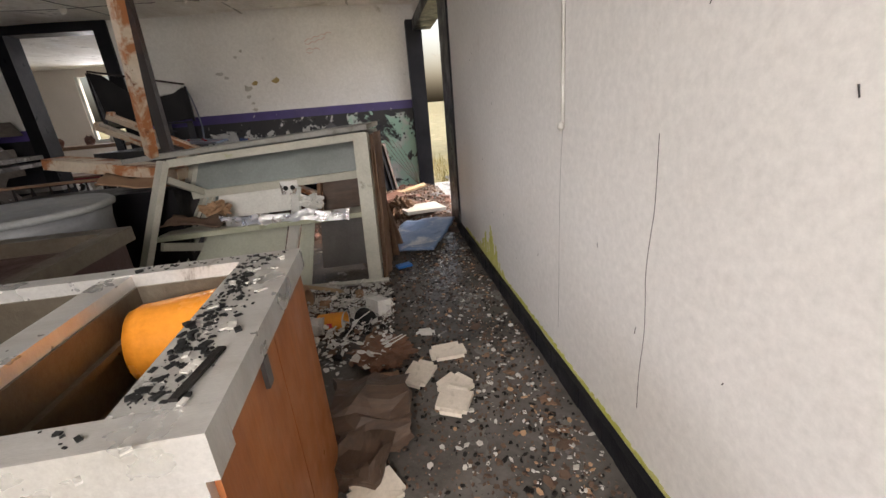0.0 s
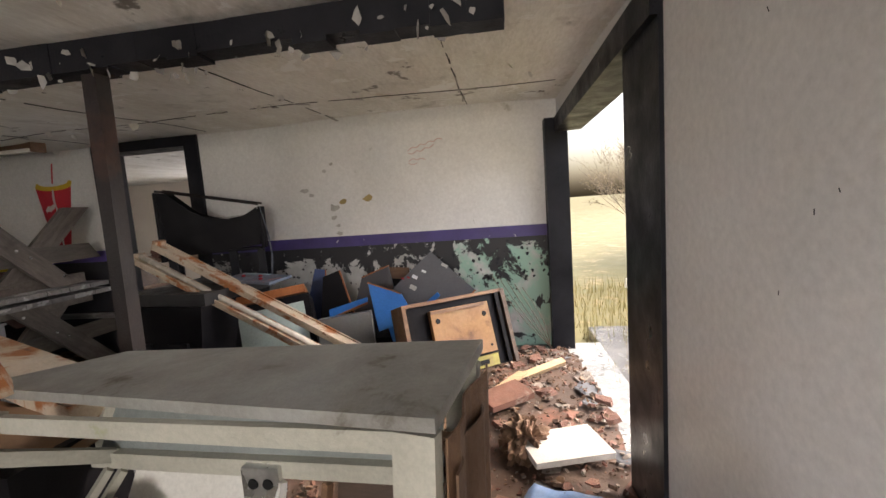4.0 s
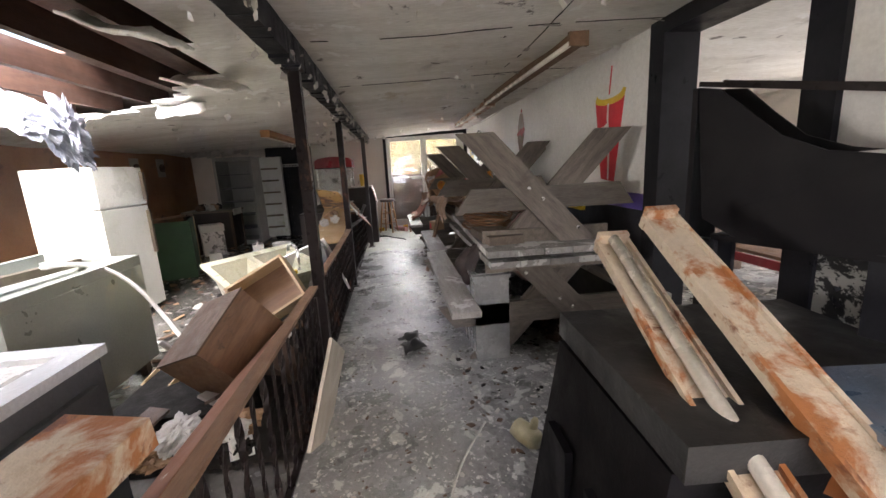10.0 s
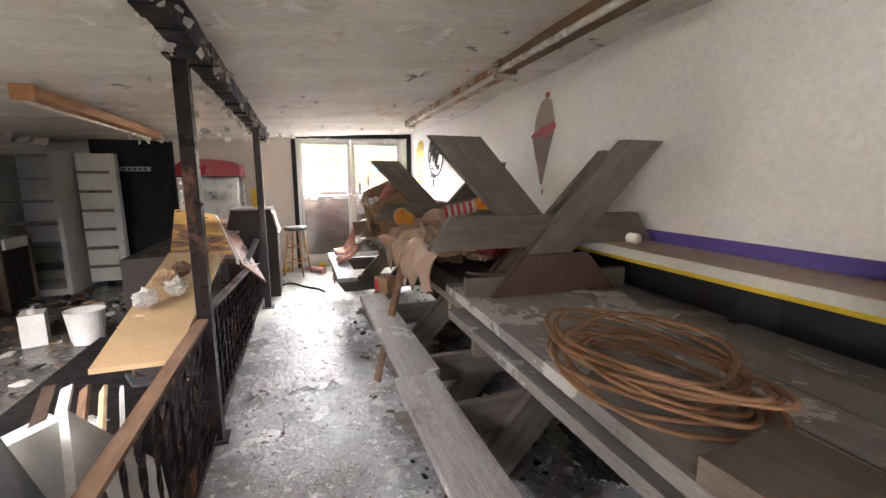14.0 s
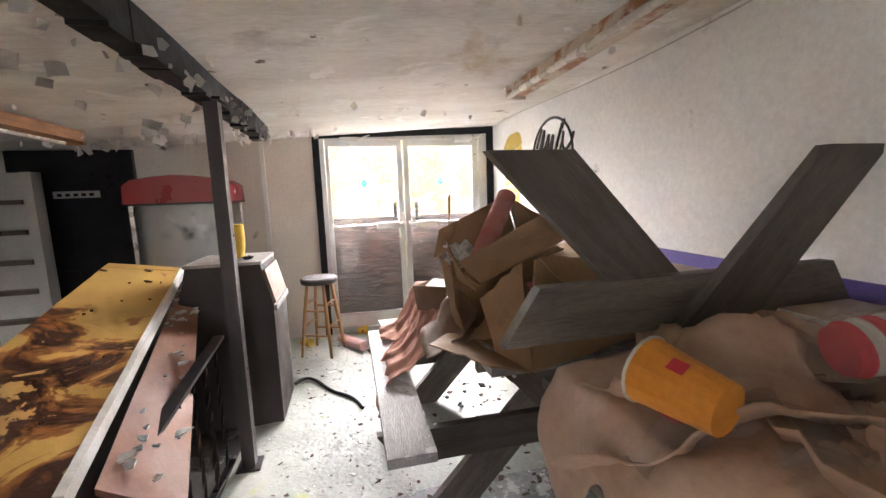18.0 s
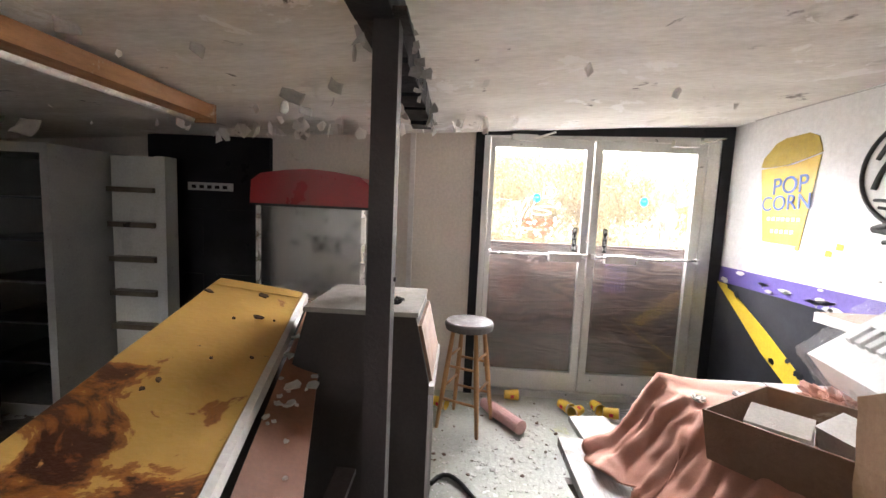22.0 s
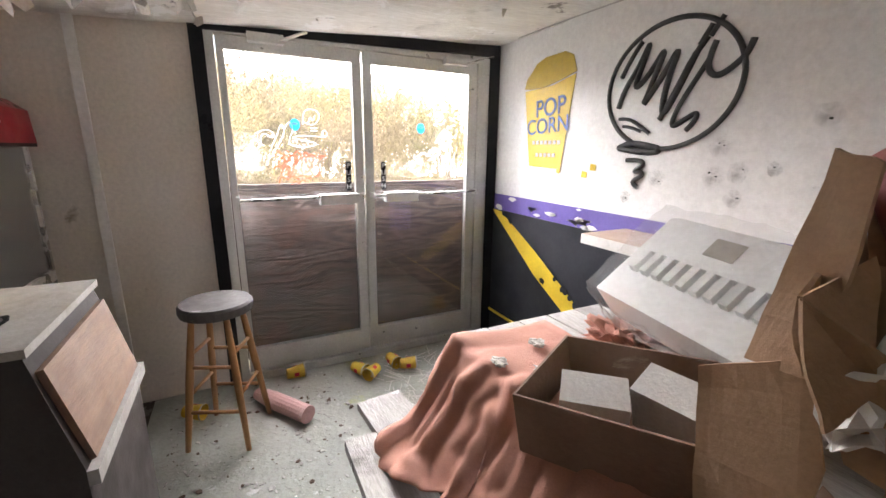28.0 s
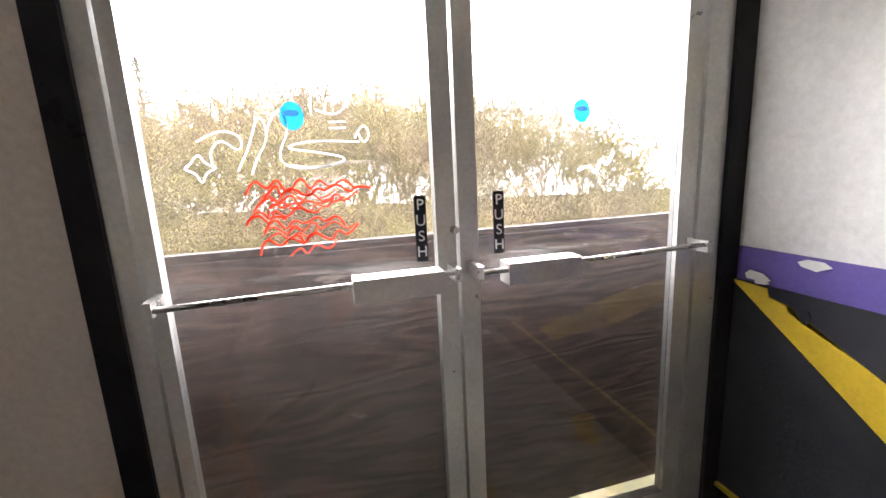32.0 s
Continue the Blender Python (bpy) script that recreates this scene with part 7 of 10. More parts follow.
    part("tube", bar((-1.62, 5.2, 1.34), (-1.3, 5.18, 1.36), 0.03, 0.02), CABLE_WHITE, t, "short grey tube")
    bm = B()
    pts = [(-1.155, 1.42), (-1.12, 1.3), (-1.09, 1.15), (-1.075, 0.98), (-1.1, 0.8), (-1.18, 0.62), (-1.26, 0.52)]
    a = [bm.verts.new((x, 5.08, z)) for x, z in pts]
    b = [bm.verts.new((x - 0.02, 5.13, z + 0.02)) for x, z in pts]
    for k in range(len(pts) - 1):
        bm.faces.new((a[k], a[k + 1], b[k + 1], b[k]))
    o = part("side_sheet", bm, surf("faded_side_print", (0.3, 0.34, 0.4), (0.1, 0.12, 0.2), 9.0, 0.3, stains=(((0.12, 0.3, 0.2), 6.0, 0.6, 0.64), ((0.6, 0.6, 0.6), 8.0, 0.62, 0.66))), t, "bent printed side sheet with bright edge")
    md = o.modifiers.new("thick", "SOLIDIFY")
    md.thickness = 0.004
    # wires and trim strips on the floor
    cable("floor_wire", [(-0.6, 4.55, 0.3), (-1.1, 4.5, 0.12), (-1.8, 4.3, 0.03), (-2.1, 4.15, 0.02), (-1.7, 3.95, 0.02), (-1.2, 4.0, 0.02)], 0.007, CABLE_WHITE, "grey-white wire curling across the floor", "wire")
    cable("floor_wire", [(-1.0, 4.6, 0.2), (-1.4, 4.25, 0.03), (-1.9, 4.05, 0.02), (-2.2, 4.2, 0.02), (-2.5, 4.4, 0.02)], 0.006, CABLE_WHITE, "grey-white wire curling across the floor", "wire")
    cable("loose_wire", [(0.3, 4.4, 0.02), (0.5, 4.62, 0.08), (0.7, 4.66, 0.12), (0.75, 4.8, 0.03), (0.62, 4.5, 0.02)], 0.003, CABLE_TAN, "thin coloured wires in the rubble", "wire")
    # papers by the channels
    for k in range(5):
        sheet_thing("paper_booklet", "dirty white paper booklet on the rubble", "paper", 0.3, 0.2, pose(-0.62 + 0.04 * k, 4.43 - 0.02 * k, 0.1 + 0.025 * k, 6, 10 - 4 * k, 24 + 11 * k), PAPER, k, 0.025, 8, 0.004)
    solid("blue_offcut", slab(-0.12, -0.06, 0, 0.12, 0.06, 0.01, bev=0.002), BLUE, "bright blue offcut under the booklet", "board", m=pose(-0.78, 4.38, 0.06, 0, -24, 40))
    t = thing("toy_horn", "yellowed plastic horn-shaped lump lying on the walkway floor", "toy", pose(-2.32, 4.57, 0.05, 0, 8, 30))
    ivory = surf("yellowed_ivory_plastic", (0.52, 0.47, 0.3), (0.42, 0.36, 0.2), 7.0, 0.5)
    bm = B()
    ring(bm, ((0.045, -0.07), (0.052, -0.02), (0.05, 0.05), (0.036, 0.075)), 14, pose(0, 0, 0, 0, 90, 0))
    worn(bm, 0.008, 14, 2)
    part("body", bm, ivory, t, smooth=True)
    bm = B()
    ring(bm, ((0.024, 0.03), (0.02, 0.08), (0.013, 0.1)), 10, pose(0.02, 0, 0, -16, 0, 0))
    part("spout", bm, ivory, t, smooth=True)


build_heap()


# ---- west end: stool, console, popcorn machine, long counter ----
def quad_board(name, corners, th, mat, label, category, parent=None):
    """A board from four top corners, th thick."""
    bm = B()
    n = 14
    c = [Vector(p) for p in corners]
    top, bot = [], []
    for i in range(n + 1):
        a, b = c[0].lerp(c[1], i / n), c[3].lerp(c[2], i / n)
        top.append([bm.verts.new(a.lerp(b, j / 4) + Vector((0, 0, 0.004 * noise.noise(a.lerp(b, j / 4) * 6)))) for j in range(5)])
        bot.append([bm.verts.new(a.lerp(b, j / 4) - Vector((0, 0, th))) for j in range(5)])
    for g in (top, bot):
        for i in range(n):
            for j in range(4):
                bm.faces.new((g[i][j], g[i + 1][j], g[i + 1][j + 1], g[i][j + 1]))
    for i in range(n):
        for j in (0, 4):
            bm.faces.new((top[i][j], top[i + 1][j], bot[i + 1][j], bot[i][j]))
    for j in range(4):
        for i in (0, n):
            bm.faces.new((top[i][j], top[i][j + 1], bot[i][j + 1], bot[i][j]))
    if parent:
        return part(name, bm, mat, parent, label)
    return solid(name, bm, mat, label, category)


def build_stool():
    t = thing("bar_stool", "round wooden bar stool with worn dark seat and turned legs", "stool", pose(-9.40, 3.84, 0))
    bm = B()
    ring(bm, ((0.13, 0.655), (0.155, 0.662), (0.16, 0.68), (0.16, 0.70), (0.15, 0.712), (0.0, 0.714)), 28)
    bmesh.ops.remove_doubles(bm, verts=bm.verts, dist=0.0005)
    part("seat", bm, surf("worn_stool_seat", (0.07, 0.06, 0.058), (0.12, 0.105, 0.1), 8.0, 0.5, bump=0.15, stains=(((0.5, 0.48, 0.46), 14.0, 0.64, 0.68),)), t, "dark scuffed round seat", smooth=False)
    ang = (22, 112, 202, 292)
    for k, a in enumerate(ang):
        ca, sa = math.cos(radians(a)), math.sin(radians(a))
        bm = B()
        m = Matrix.Translation((0.11 * ca, 0.11 * sa, 0.655)) @ (Vector((0.20 * ca, 0.20 * sa, 0)) - Vector((0.11 * ca, 0.11 * sa, 0.655))).to_track_quat("Z", "Y").to_matrix().to_4x4()
        ring(bm, ((0.013, 0), (0.016, 0.15), (0.018, 0.3), (0.015, 0.5), (0.012, 0.657)), 10, m)
        part("leg", bm, STOOL_WOOD, t, smooth=True)
    for k in range(4):
        for z in ((0.2, 0.42) if k % 2 else (0.28, 0.48)):
            r = 0.20 - 0.09 * z / 0.655
            a, b = radians(ang[k]), radians(ang[(k + 1) % 4])
            bm = B()
            rod(bm, (r * math.cos(a), r * math.sin(a), z), (r * math.cos(b), r * math.sin(b), z), 0.009, 8)
            part("rung", bm, STOOL_WOOD, t, smooth=True)


def build_console():
    t = thing("console_cabinet", "black-brown console cabinet tapering to a dusty top", "cabinet")
    x0, x1, y0, y1 = -8.72, -8.24, 3.12, 3.655
    bm = B()
    vs = [bm.verts.new(p) for p in ((x0, y0, 0), (x1, y0, 0), (x1, y1, 0), (x0, y1, 0), (x0, y0, 0.78), (x1, y0, 0.78), (x1, y1, 0.78), (x0, y1, 0.78),
                                    (x0 + 0.02, y0 + 0.06, 1.03), (x1 - 0.02, y0 + 0.06, 1.03), (x1 - 0.02, y1 - 0.06, 1.03), (x0 + 0.02, y1 - 0.06, 1.03))]
    for k in (0, 4):
        for i in range(4):
            j = (i + 1) % 4
            bm.faces.new((vs[k + i], vs[k + j], vs[k + 4 + j], vs[k + 4 + i]))
    bm.faces.new(vs[3::-1])
    bm.faces.new(vs[8:])
    bevel(bm, 0.006)
    part("body", bm, DARK_CAB, t)
    part("top", slab(x0 + 0.01, y0 + 0.05, 1.032, x1 - 0.01, y1 - 0.05, 1.05, bev=0.004), surf("dusty_cabinet_top", (0.3, 0.28, 0.25), (0.16, 0.14, 0.12), 5.0, 0.7), t, "dusty grey top")
    part("side_panel", slab(x0 + 0.03, y1 - 0.005, 0.78, x1 - 0.03, y1 + 0.012, 1.0, m=Matrix.Translation((0, y1, 0.78)) @ Matrix.Rotation(radians(13), 4, "X") @ Matrix.Translation((0, -y1, -0.78)), bev=0.003), BROWN_WOOD, t, "bare tan panel")
    part("ledge", slab(x0, y1, 0.74, x1, y1 + 0.02, 0.775, bev=0.004), surf("worn_grey_ledge", (0.3, 0.28, 0.26), (0.2, 0.19, 0.175), 6.0), t, "pale worn ledge")
    c = cup_stack(pose(-8.52, 3.42, 1.05), 7, CUP_YELLOW, "stack of yellow paper cups standing on the console")
    crumple("crumb_heap", "small heap of dirt and crumbs on the console", "dirt", pose(-8.4, 3.5, 1.058), (0.1, 0.07, 0.03), DARK_SCRAP, 3.0)


def build_popcorn_machine():
    t = thing("popcorn_machine", "old popcorn machine with rounded red hood and dusty glass", "popcorn machine")
    x0, x1, y0, y1 = -9.83, -9.28, 2.47, 3.16
    part("base", slab(x0, y0, 0.0, x1, y1, 0.78, bev=0.01), GREY_METAL, t, "grey base cabinet")
    part("deck", slab(x0, y0, 0.782, x1, y1, 0.83, bev=0.006), STEEL, t)
    for x in (x0 + 0.012, x1 - 0.012):
        for y in (y0 + 0.012, y1 - 0.012):
            part("corner_post", slab(x - 0.012, y - 0.012, 0.83, x + 0.012, y + 0.012, 1.42, bev=0.002), STEEL_TRIM, t)
    part("glass", slab(x1 - 0.016, y0 + 0.026, 0.84, x1 - 0.011, y1 - 0.026, 1.42), GLASS_DIRTY, t, "dusty front glass")
    part("glass", slab(x0 + 0.03, y1 - 0.016, 0.84, x1 - 0.03, y1 - 0.011, 1.42), GLASS_DIRTY, t, "dusty side glass")
    part("back", slab(x0 + 0.026, y0 + 0.02, 0.83, x0 + 0.036, y1 - 0.02, 1.42), STEEL, t, "steel back panel")
    bm = B()
    ring(bm, ((0.09, 0), (0.1, 0.1), (0.105, 0.105), (0.0, 0.12)), 20, Matrix.Translation((-9.58, 2.82, 1.1)))
    k = part("kettle", bm, STEEL, t, "steel kettle", smooth=True)
    for a, b in (((-9.58, 2.82, 1.22), (-9.58, 2.82, 1.42)), ((-9.58, 2.75, 1.15), (-9.58, 2.62, 1.3)), ((-9.58, 2.62, 1.3), (-9.58, 2.6, 1.42)), ((-9.58, 2.9, 1.12), (-9.58, 3.0, 1.05))):
        bm = B()
        rod(bm, a, b, 0.01, 8)
        part("arm", bm, STEEL_TRIM, k)
    # hood: barrel-topped along y
    bm = B()
    prof = [(y0 - 0.03, 1.42), (y0 - 0.02, 1.56), (y0 + 0.04, 1.605), (y0 + 0.2, 1.63), ((y0 + y1) / 2, 1.64), (y1 - 0.2, 1.63), (y1 - 0.04, 1.605), (y1 + 0.02, 1.56), (y1 + 0.03, 1.42)]
    f = [bm.verts.new((x1 + 0.02, y, z)) for y, z in prof]
    k = [bm.verts.new((x0 - 0.01, y, z)) for y, z in prof]
    bm.faces.new(f)
    bm.faces.new(k[::-1])
    for i in range(len(prof)):
        j = (i + 1) % len(prof)
        bm.faces.new((f[i], k[i], k[j], f[j]))
    bevel(bm, 0.012, 3)
    h = part("hood", bm, RED_PLASTIC, t, "glossy red hood")
    part("trim", slab(x0, y0 - 0.032, 1.405, x1 + 0.024, y1 + 0.032, 1.42, bev=0.003), BLACK_PAINT, t, "dark lower trim")
    bm = B()
    poly(bm, [(-0.03, 0), (-0.01, 0.01), (0, 0.03), (0.01, 0.01), (0.03, 0), (0.01, -0.01), (0, -0.03), (-0.01, -0.01)], 0.002, pose(-9.5, y1 + 0.034, 1.5, 0, 0, 180))
    part("sticker", bm, WHITE_MARK, h, "torn white sticker")


def chips_on(quad, n, seed, mat, parent, name, label):
    """Flat ragged flakes lying on a sloping four-cornered board."""
    r2 = random.Random(seed)
    a, b, c, d = [Vector(q) for q in quad]
    up = (b - a).cross(d - a).normalized()
    if up.z < 0:
        up = -up
    for k in range(n):
        u, v = r2.uniform(0.03, 0.97), r2.uniform(0.06, 0.94)
        p = a.lerp(b, u).lerp(d.lerp(c, u), v) + up * 0.004
        s1 = r2.choice((0.008, 0.01, 0.014, 0.02, 0.035)) * r2.uniform(0.7, 1.2)
        pts = []
        for q in range(8):
            w = q * 0.785 + r2.uniform(-0.2, 0.2)
            e = s1 * r2.uniform(0.5, 1.1)
            pts.append((e * math.cos(w), e * 0.7 * math.sin(w)))
        bm = B()
        m = Matrix.Translation(p) @ up.to_track_quat("Z", "Y").to_matrix().to_4x4() @ Matrix.Rotation(r2.uniform(0, 6.28), 4, "Z")
        lo = [bm.verts.new(m @ Vector((x, y, 0))) for x, y in pts]
        hi = [bm.verts.new(m @ Vector((x, y, 0.003 + r2.uniform(0, 0.006)))) for x, y in pts]
        bm.faces.new(hi)
        for q in range(8):
            bm.faces.new((lo[q], lo[(q + 1) % 8], hi[(q + 1) % 8], hi[q]))
        part(name, bm, mat, parent, label)


def build_long_counter():
    t = thing("long_counter", "collapsed counter with stained yellow top and brown apron", "counter")
    quad_board("top", ((-8.83, 2.5, 1.02), (-6.5, 3.03, 0.81), (-6.65, 3.43, 0.755), (-8.955, 2.9, 0.94)), 0.03, COUNTER_TOP, "", "", t)
    quad_board("edge_strip", ((-8.955, 2.905, 0.945), (-6.65, 3.435, 0.76), (-6.655, 3.455, 0.755), (-8.96, 2.925, 0.935)), 0.045, WHITE_PLASTIC, "white metal edging", "", t)
    quad_board("apron", ((-8.95, 2.94, 0.905), (-6.75, 3.46, 0.70), (-6.85, 3.62, 0.52), (-8.68, 3.11, 0.885)), 0.02, BROWN_LAM, "brown laminate apron board", "", t)
    chips_on(((-8.95, 2.94, 0.917), (-6.75, 3.46, 0.712), (-6.85, 3.62, 0.532), (-8.68, 3.11, 0.897)), 46, 5, PLASTER, t, "white_chip", "flake of fallen white paint")
    chips_on(((-8.83, 2.5, 1.037), (-6.5, 3.03, 0.827), (-6.65, 3.43, 0.772), (-8.955, 2.9, 0.957)), 12, 9, BROWN_SCRAP, t, "dirt_chip", "crumb of dark dirt")
    part("carcass", slab(-8.75, 2.55, 0.0, -7.0, 2.95, 0.74, bev=0.006), DARK_CAB, t, "dark counter carcass")
    quad_board("crossboard", ((-8.83, 2.51, 1.027), (-8.72, 2.535, 1.018), (-8.84, 2.92, 0.94), (-8.945, 2.895, 0.948)), 0.003, COUNTER_TOP, "", "", t)
    t = thing("tan_board", "tan fibreboard sheet sloping against the railing, littered", "board")
    quad_board("sheet", ((-6.6, 3.0, 0.84), (-5.1, 3.08, 0.6), (-5.05, 3.40, 0.62), (-6.62, 3.36, 0.82)), 0.02, surf("tan_fibreboard", (0.4, 0.27, 0.14), (0.3, 0.2, 0.1), 3.0, 0.7, stains=(((0.55, 0.5, 0.42), 5.0, 0.66, 0.7),)), "", "", t)
    part("prop", slab(-6.4, 3.05, 0.0, -5.6, 3.32, 0.6, bev=0.01), DARK_CAB, t, "dark box underneath")
    for k, (x, y) in enumerate(((-5.9, 3.15), (-5.75, 3.25), (-6.1, 3.2), (-5.6, 3.15))):
        crumple("crumpled_paper", "crumpled dirty paper lying on the tan board", "paper", pose(x, y, 0.78 + (x + 6) * -0.1 + 0.02), (0.14, 0.11, 0.1), (CARD, PAPER, CARD_DARK, PAPER)[k], k + 1.0)
    for k in range(5):
        solid("splinter", bar((-5.1 + 0.03 * k, 2.95 + 0.07 * k, 0.55), (-4.75 + 0.05 * k, 3.05 + 0.08 * k, 0.5 - 0.02 * k), 0.04, 0.012, 20 * k), (DARK_WOOD, PAPER, BROWN_WOOD, PINE, PAPER)[k], "broken laminate strip by the railing", "strip", group="broken strips")


def build_cloth():
    # salmon blanket falling over the bench and table edge
    bm = B()
    n, m_ = 44, 40
    g = []
    prof = ((4.98, 0.778), (4.72, 0.782), (4.60, 0.786), (4.55, 0.72), (4.50, 0.6), (4.42, 0.50), (4.33, 0.47), (4.27, 0.40), (4.25, 0.25), (4.27, 0.12))

    def at(u):
        s = u * (len(prof) - 1)
        i = min(int(s), len(prof) - 2)
        k = s - i
        return prof[i][0] * (1 - k) + prof[i + 1][0] * k, prof[i][1] * (1 - k) + prof[i + 1][1] * k
    for i in range(n + 1):
        row = []
        for j in range(m_ + 1):
            u = j / m_
            x = -8.42 + 0.78 * i / n
            ln = 0.72 + 0.28 * noise.noise(Vector((i * 0.09, 3, 0))) + (0.1 if i > 20 else -0.05)
            y, z = at(u * min(1, max(0.3, ln)))
            fold = math.sin(i * 0.75 + 2.0 * noise.noise(Vector((i * 0.12, u * 2.0, 1)))) * 0.028 * min(1, u * 2.2) + 0.02 * noise.noise(Vector((i * 0.3, u * 9, 5)))
            drag = 0.22 * u * (0.5 - i / n) * -0.4
            row.append(bm.verts.new((x + drag + 0.03 * noise.noise(Vector((u * 5, i * 0.2, 0))), y - abs(fold) * 0.9, z + fold * 0.5 + 0.012)))
        g.append(row)
    for i in range(n):
        for j in range(m_):
            bm.faces.new((g[i][j], g[i + 1][j], g[i + 1][j + 1], g[i][j + 1]))
    ob = solid("blanket", bm, CLOTH, "crumpled salmon-pink cotton blanket draped over a picnic table", "blanket", smooth=True)
    md = ob.modifiers.new("thick", "SOLIDIFY")
    md.thickness = 0.007
    crumple("blanket_corner", "bunched salmon blanket corner on the picnic table", "blanket", pose(-8.08, 5.0, 0.83), (0.3, 0.2, 0.16), CLOTH, 12.0)
    for x, y in ((-8.2, 4.62), (-8.1, 4.7), (-8.25, 4.8)):
        crumple("white_scrap", "small white paper scrap on the blanket", "scrap", pose(x, y, 0.81), (0.07, 0.05, 0.025), PAPER, x)


def card_quad(name, q, mat, parent):
    """A slightly buckled sheet of cardboard between four corners."""
    a, b, c, d = [Vector(p) for p in q]
    nrm = (b - a).cross(d - a).normalized()
    bm = B()
    n = 8
    g = []
    for i in range(n + 1):
        row = []
        for j in range(n + 1):
            p = a.lerp(b, i / n).lerp(d.lerp(c, i / n), j / n)
            edge = 0.012 * noise.noise(p * 22) if j == n else 0
            row.append(bm.verts.new(p + nrm * (0.014 * noise.noise(p * 7) + 0.005 * noise.noise(p * 19)) + (c - b).normalized() * edge))
        g.append(row)
    for i in range(n):
        for j in range(n):
            bm.faces.new((g[i][j], g[i + 1][j], g[i + 1][j + 1], g[i][j + 1]))
    o = part(name, bm, mat, parent)
    md = o.modifiers.new("thick", "SOLIDIFY")
    md.thickness = 0.006
    return o


def build_boxes():
    # small dark open carton with white blocks
    t = thing("open_carton", "dark damp open carton with white foam blocks inside", "carton", pose(-7.82, 4.72, 0.785, 6, -8, 24), "cartons")
    open_box(t, 0.40, 0.30, 0.15, CARD_DARK, flaps=(None, None, None, None))
    for dx, dy, r in ((-0.08, -0.03, 20), (0.08, 0.04, -14)):
        part("foam_block", slab(-0.07, -0.045, 0.01, 0.07, 0.045, 0.13, m=pose(dx, dy, 0.02, 14, 8, r), bev=0.006), FOAM, t, "white foam block")
    t = thing("foam_packaging", "dirty white moulded foam block wrapped in torn clear plastic film", "packaging", pose(-7.89, 5.05, 1.06, 40, 3, -8))
    part("block", slab(-0.23, -0.16, -0.07, 0.24, 0.16, 0.06, bev=0.016, amp=0.006), FOAM, t, "dirty white foam")
    part("raised_band", slab(-0.19, 0.01, 0.058, 0.22, 0.145, 0.084, bev=0.01, amp=0.004, seed=3), FOAM, t)
    for k in range(10):
        part("rib", slab(-0.185 + 0.04 * k, -0.06, 0.056, -0.163 + 0.04 * k, 0.012, 0.082, bev=0.006), FOAM, t)
    # Flat darker patch: grime, with the shade of a recess put into the colour.
    part("recess", slab(-0.03, 0.05, 0.083, 0.05, 0.11, 0.0865, bev=0.002), surf("grimy_shaded_foam", (0.36, 0.33, 0.27), None, 12.0), t, "grimy patch with a recess's shade in its colour")
    bm = B()
    bmesh.ops.create_icosphere(bm, subdivisions=6, radius=1.0)
    for v in bm.verts:
        p = v.co.copy()
        k = 1.0 / max(abs(p.x), abs(p.y), abs(p.z))
        q = Vector((p.x * k * 0.245, p.y * k * 0.175, p.z * k * 0.088))
        fold = abs(noise.noise(p * 2.6 + Vector((4, 0, 1)))) * 0.024 + abs(noise.noise(p * 6.5)) * 0.014
        v.co = q + p.normalized() * (fold - 0.004) + Vector((0, 0, 0.004))
        if p.y < -0.75:
            v.co += Vector((0.02 * noise.noise(p * 4), -0.05 * abs(noise.noise(p * 3)), -0.03))
    part("film", bm, FILM, t, "crumpled clear film", smooth=True)
    solid("carton_prop", slab(-8.12, 4.98, 0.775, -7.72, 5.35, 0.88, bev=0.01), CARD, "flat brown carton under the foam", "carton")
    # big brown carton and torn pieces
    t = thing("large_carton", "large brown cardboard carton, torn open, on the picnic table", "carton", group="cartons")
    z0, z1 = 0.79, 1.12
    for nm, q in (("side", ((-6.87, 4.74, z0), (-7.12, 5.46, z0), (-7.12, 5.46, z1), (-6.87, 4.74, 1.19))),
                  ("side", ((-7.12, 5.46, z0), (-7.55, 5.32, z0), (-7.55, 5.32, z1), (-7.12, 5.46, z1))),
                  ("side", ((-7.55, 5.32, z0), (-7.38, 4.60, z0), (-7.40, 4.58, z1), (-7.55, 5.32, z1))),
                  ("bottom", ((-6.88, 4.75, z0), (-7.12, 5.45, z0), (-7.54, 5.31, z0), (-7.37, 4.61, z0))),
                  ("torn_side", ((-6.87, 4.735, z0), (-7.08, 4.675, z0), (-7.12, 4.63, 1.0), (-6.88, 4.71, 1.18))),
                  ("torn_side", ((-7.38, 4.595, z0), (-7.28, 4.61, z0), (-7.33, 4.56, 1.1), (-7.42, 4.54, 1.14))),
                  ("flap", ((-7.38, 4.59, 0.80), (-6.87, 4.73, 0.80), (-6.86, 4.58, 0.84), (-7.26, 4.44, 0.79))),
                  ("flap", ((-7.65, 4.62, 1.08), (-7.61, 4.62, 0.79), (-7.44, 4.6, 0.79), (-7.5, 4.61, 1.17))),
                  ("flap", ((-6.98, 5.02, 1.15), (-7.13, 5.47, 1.13), (-7.55, 5.33, 1.15), (-7.42, 4.9, 1.14))),
                  ("flap", ((-6.855, 4.76, 1.2), (-7.01, 5.2, 1.145), (-6.93, 5.0, 0.98), (-6.87, 4.92, 1.02)))):
        card_quad(nm, q, CARD, t)
    t = thing("torn_carton", "tilted open carton holding a faded red roll", "carton", group="cartons")
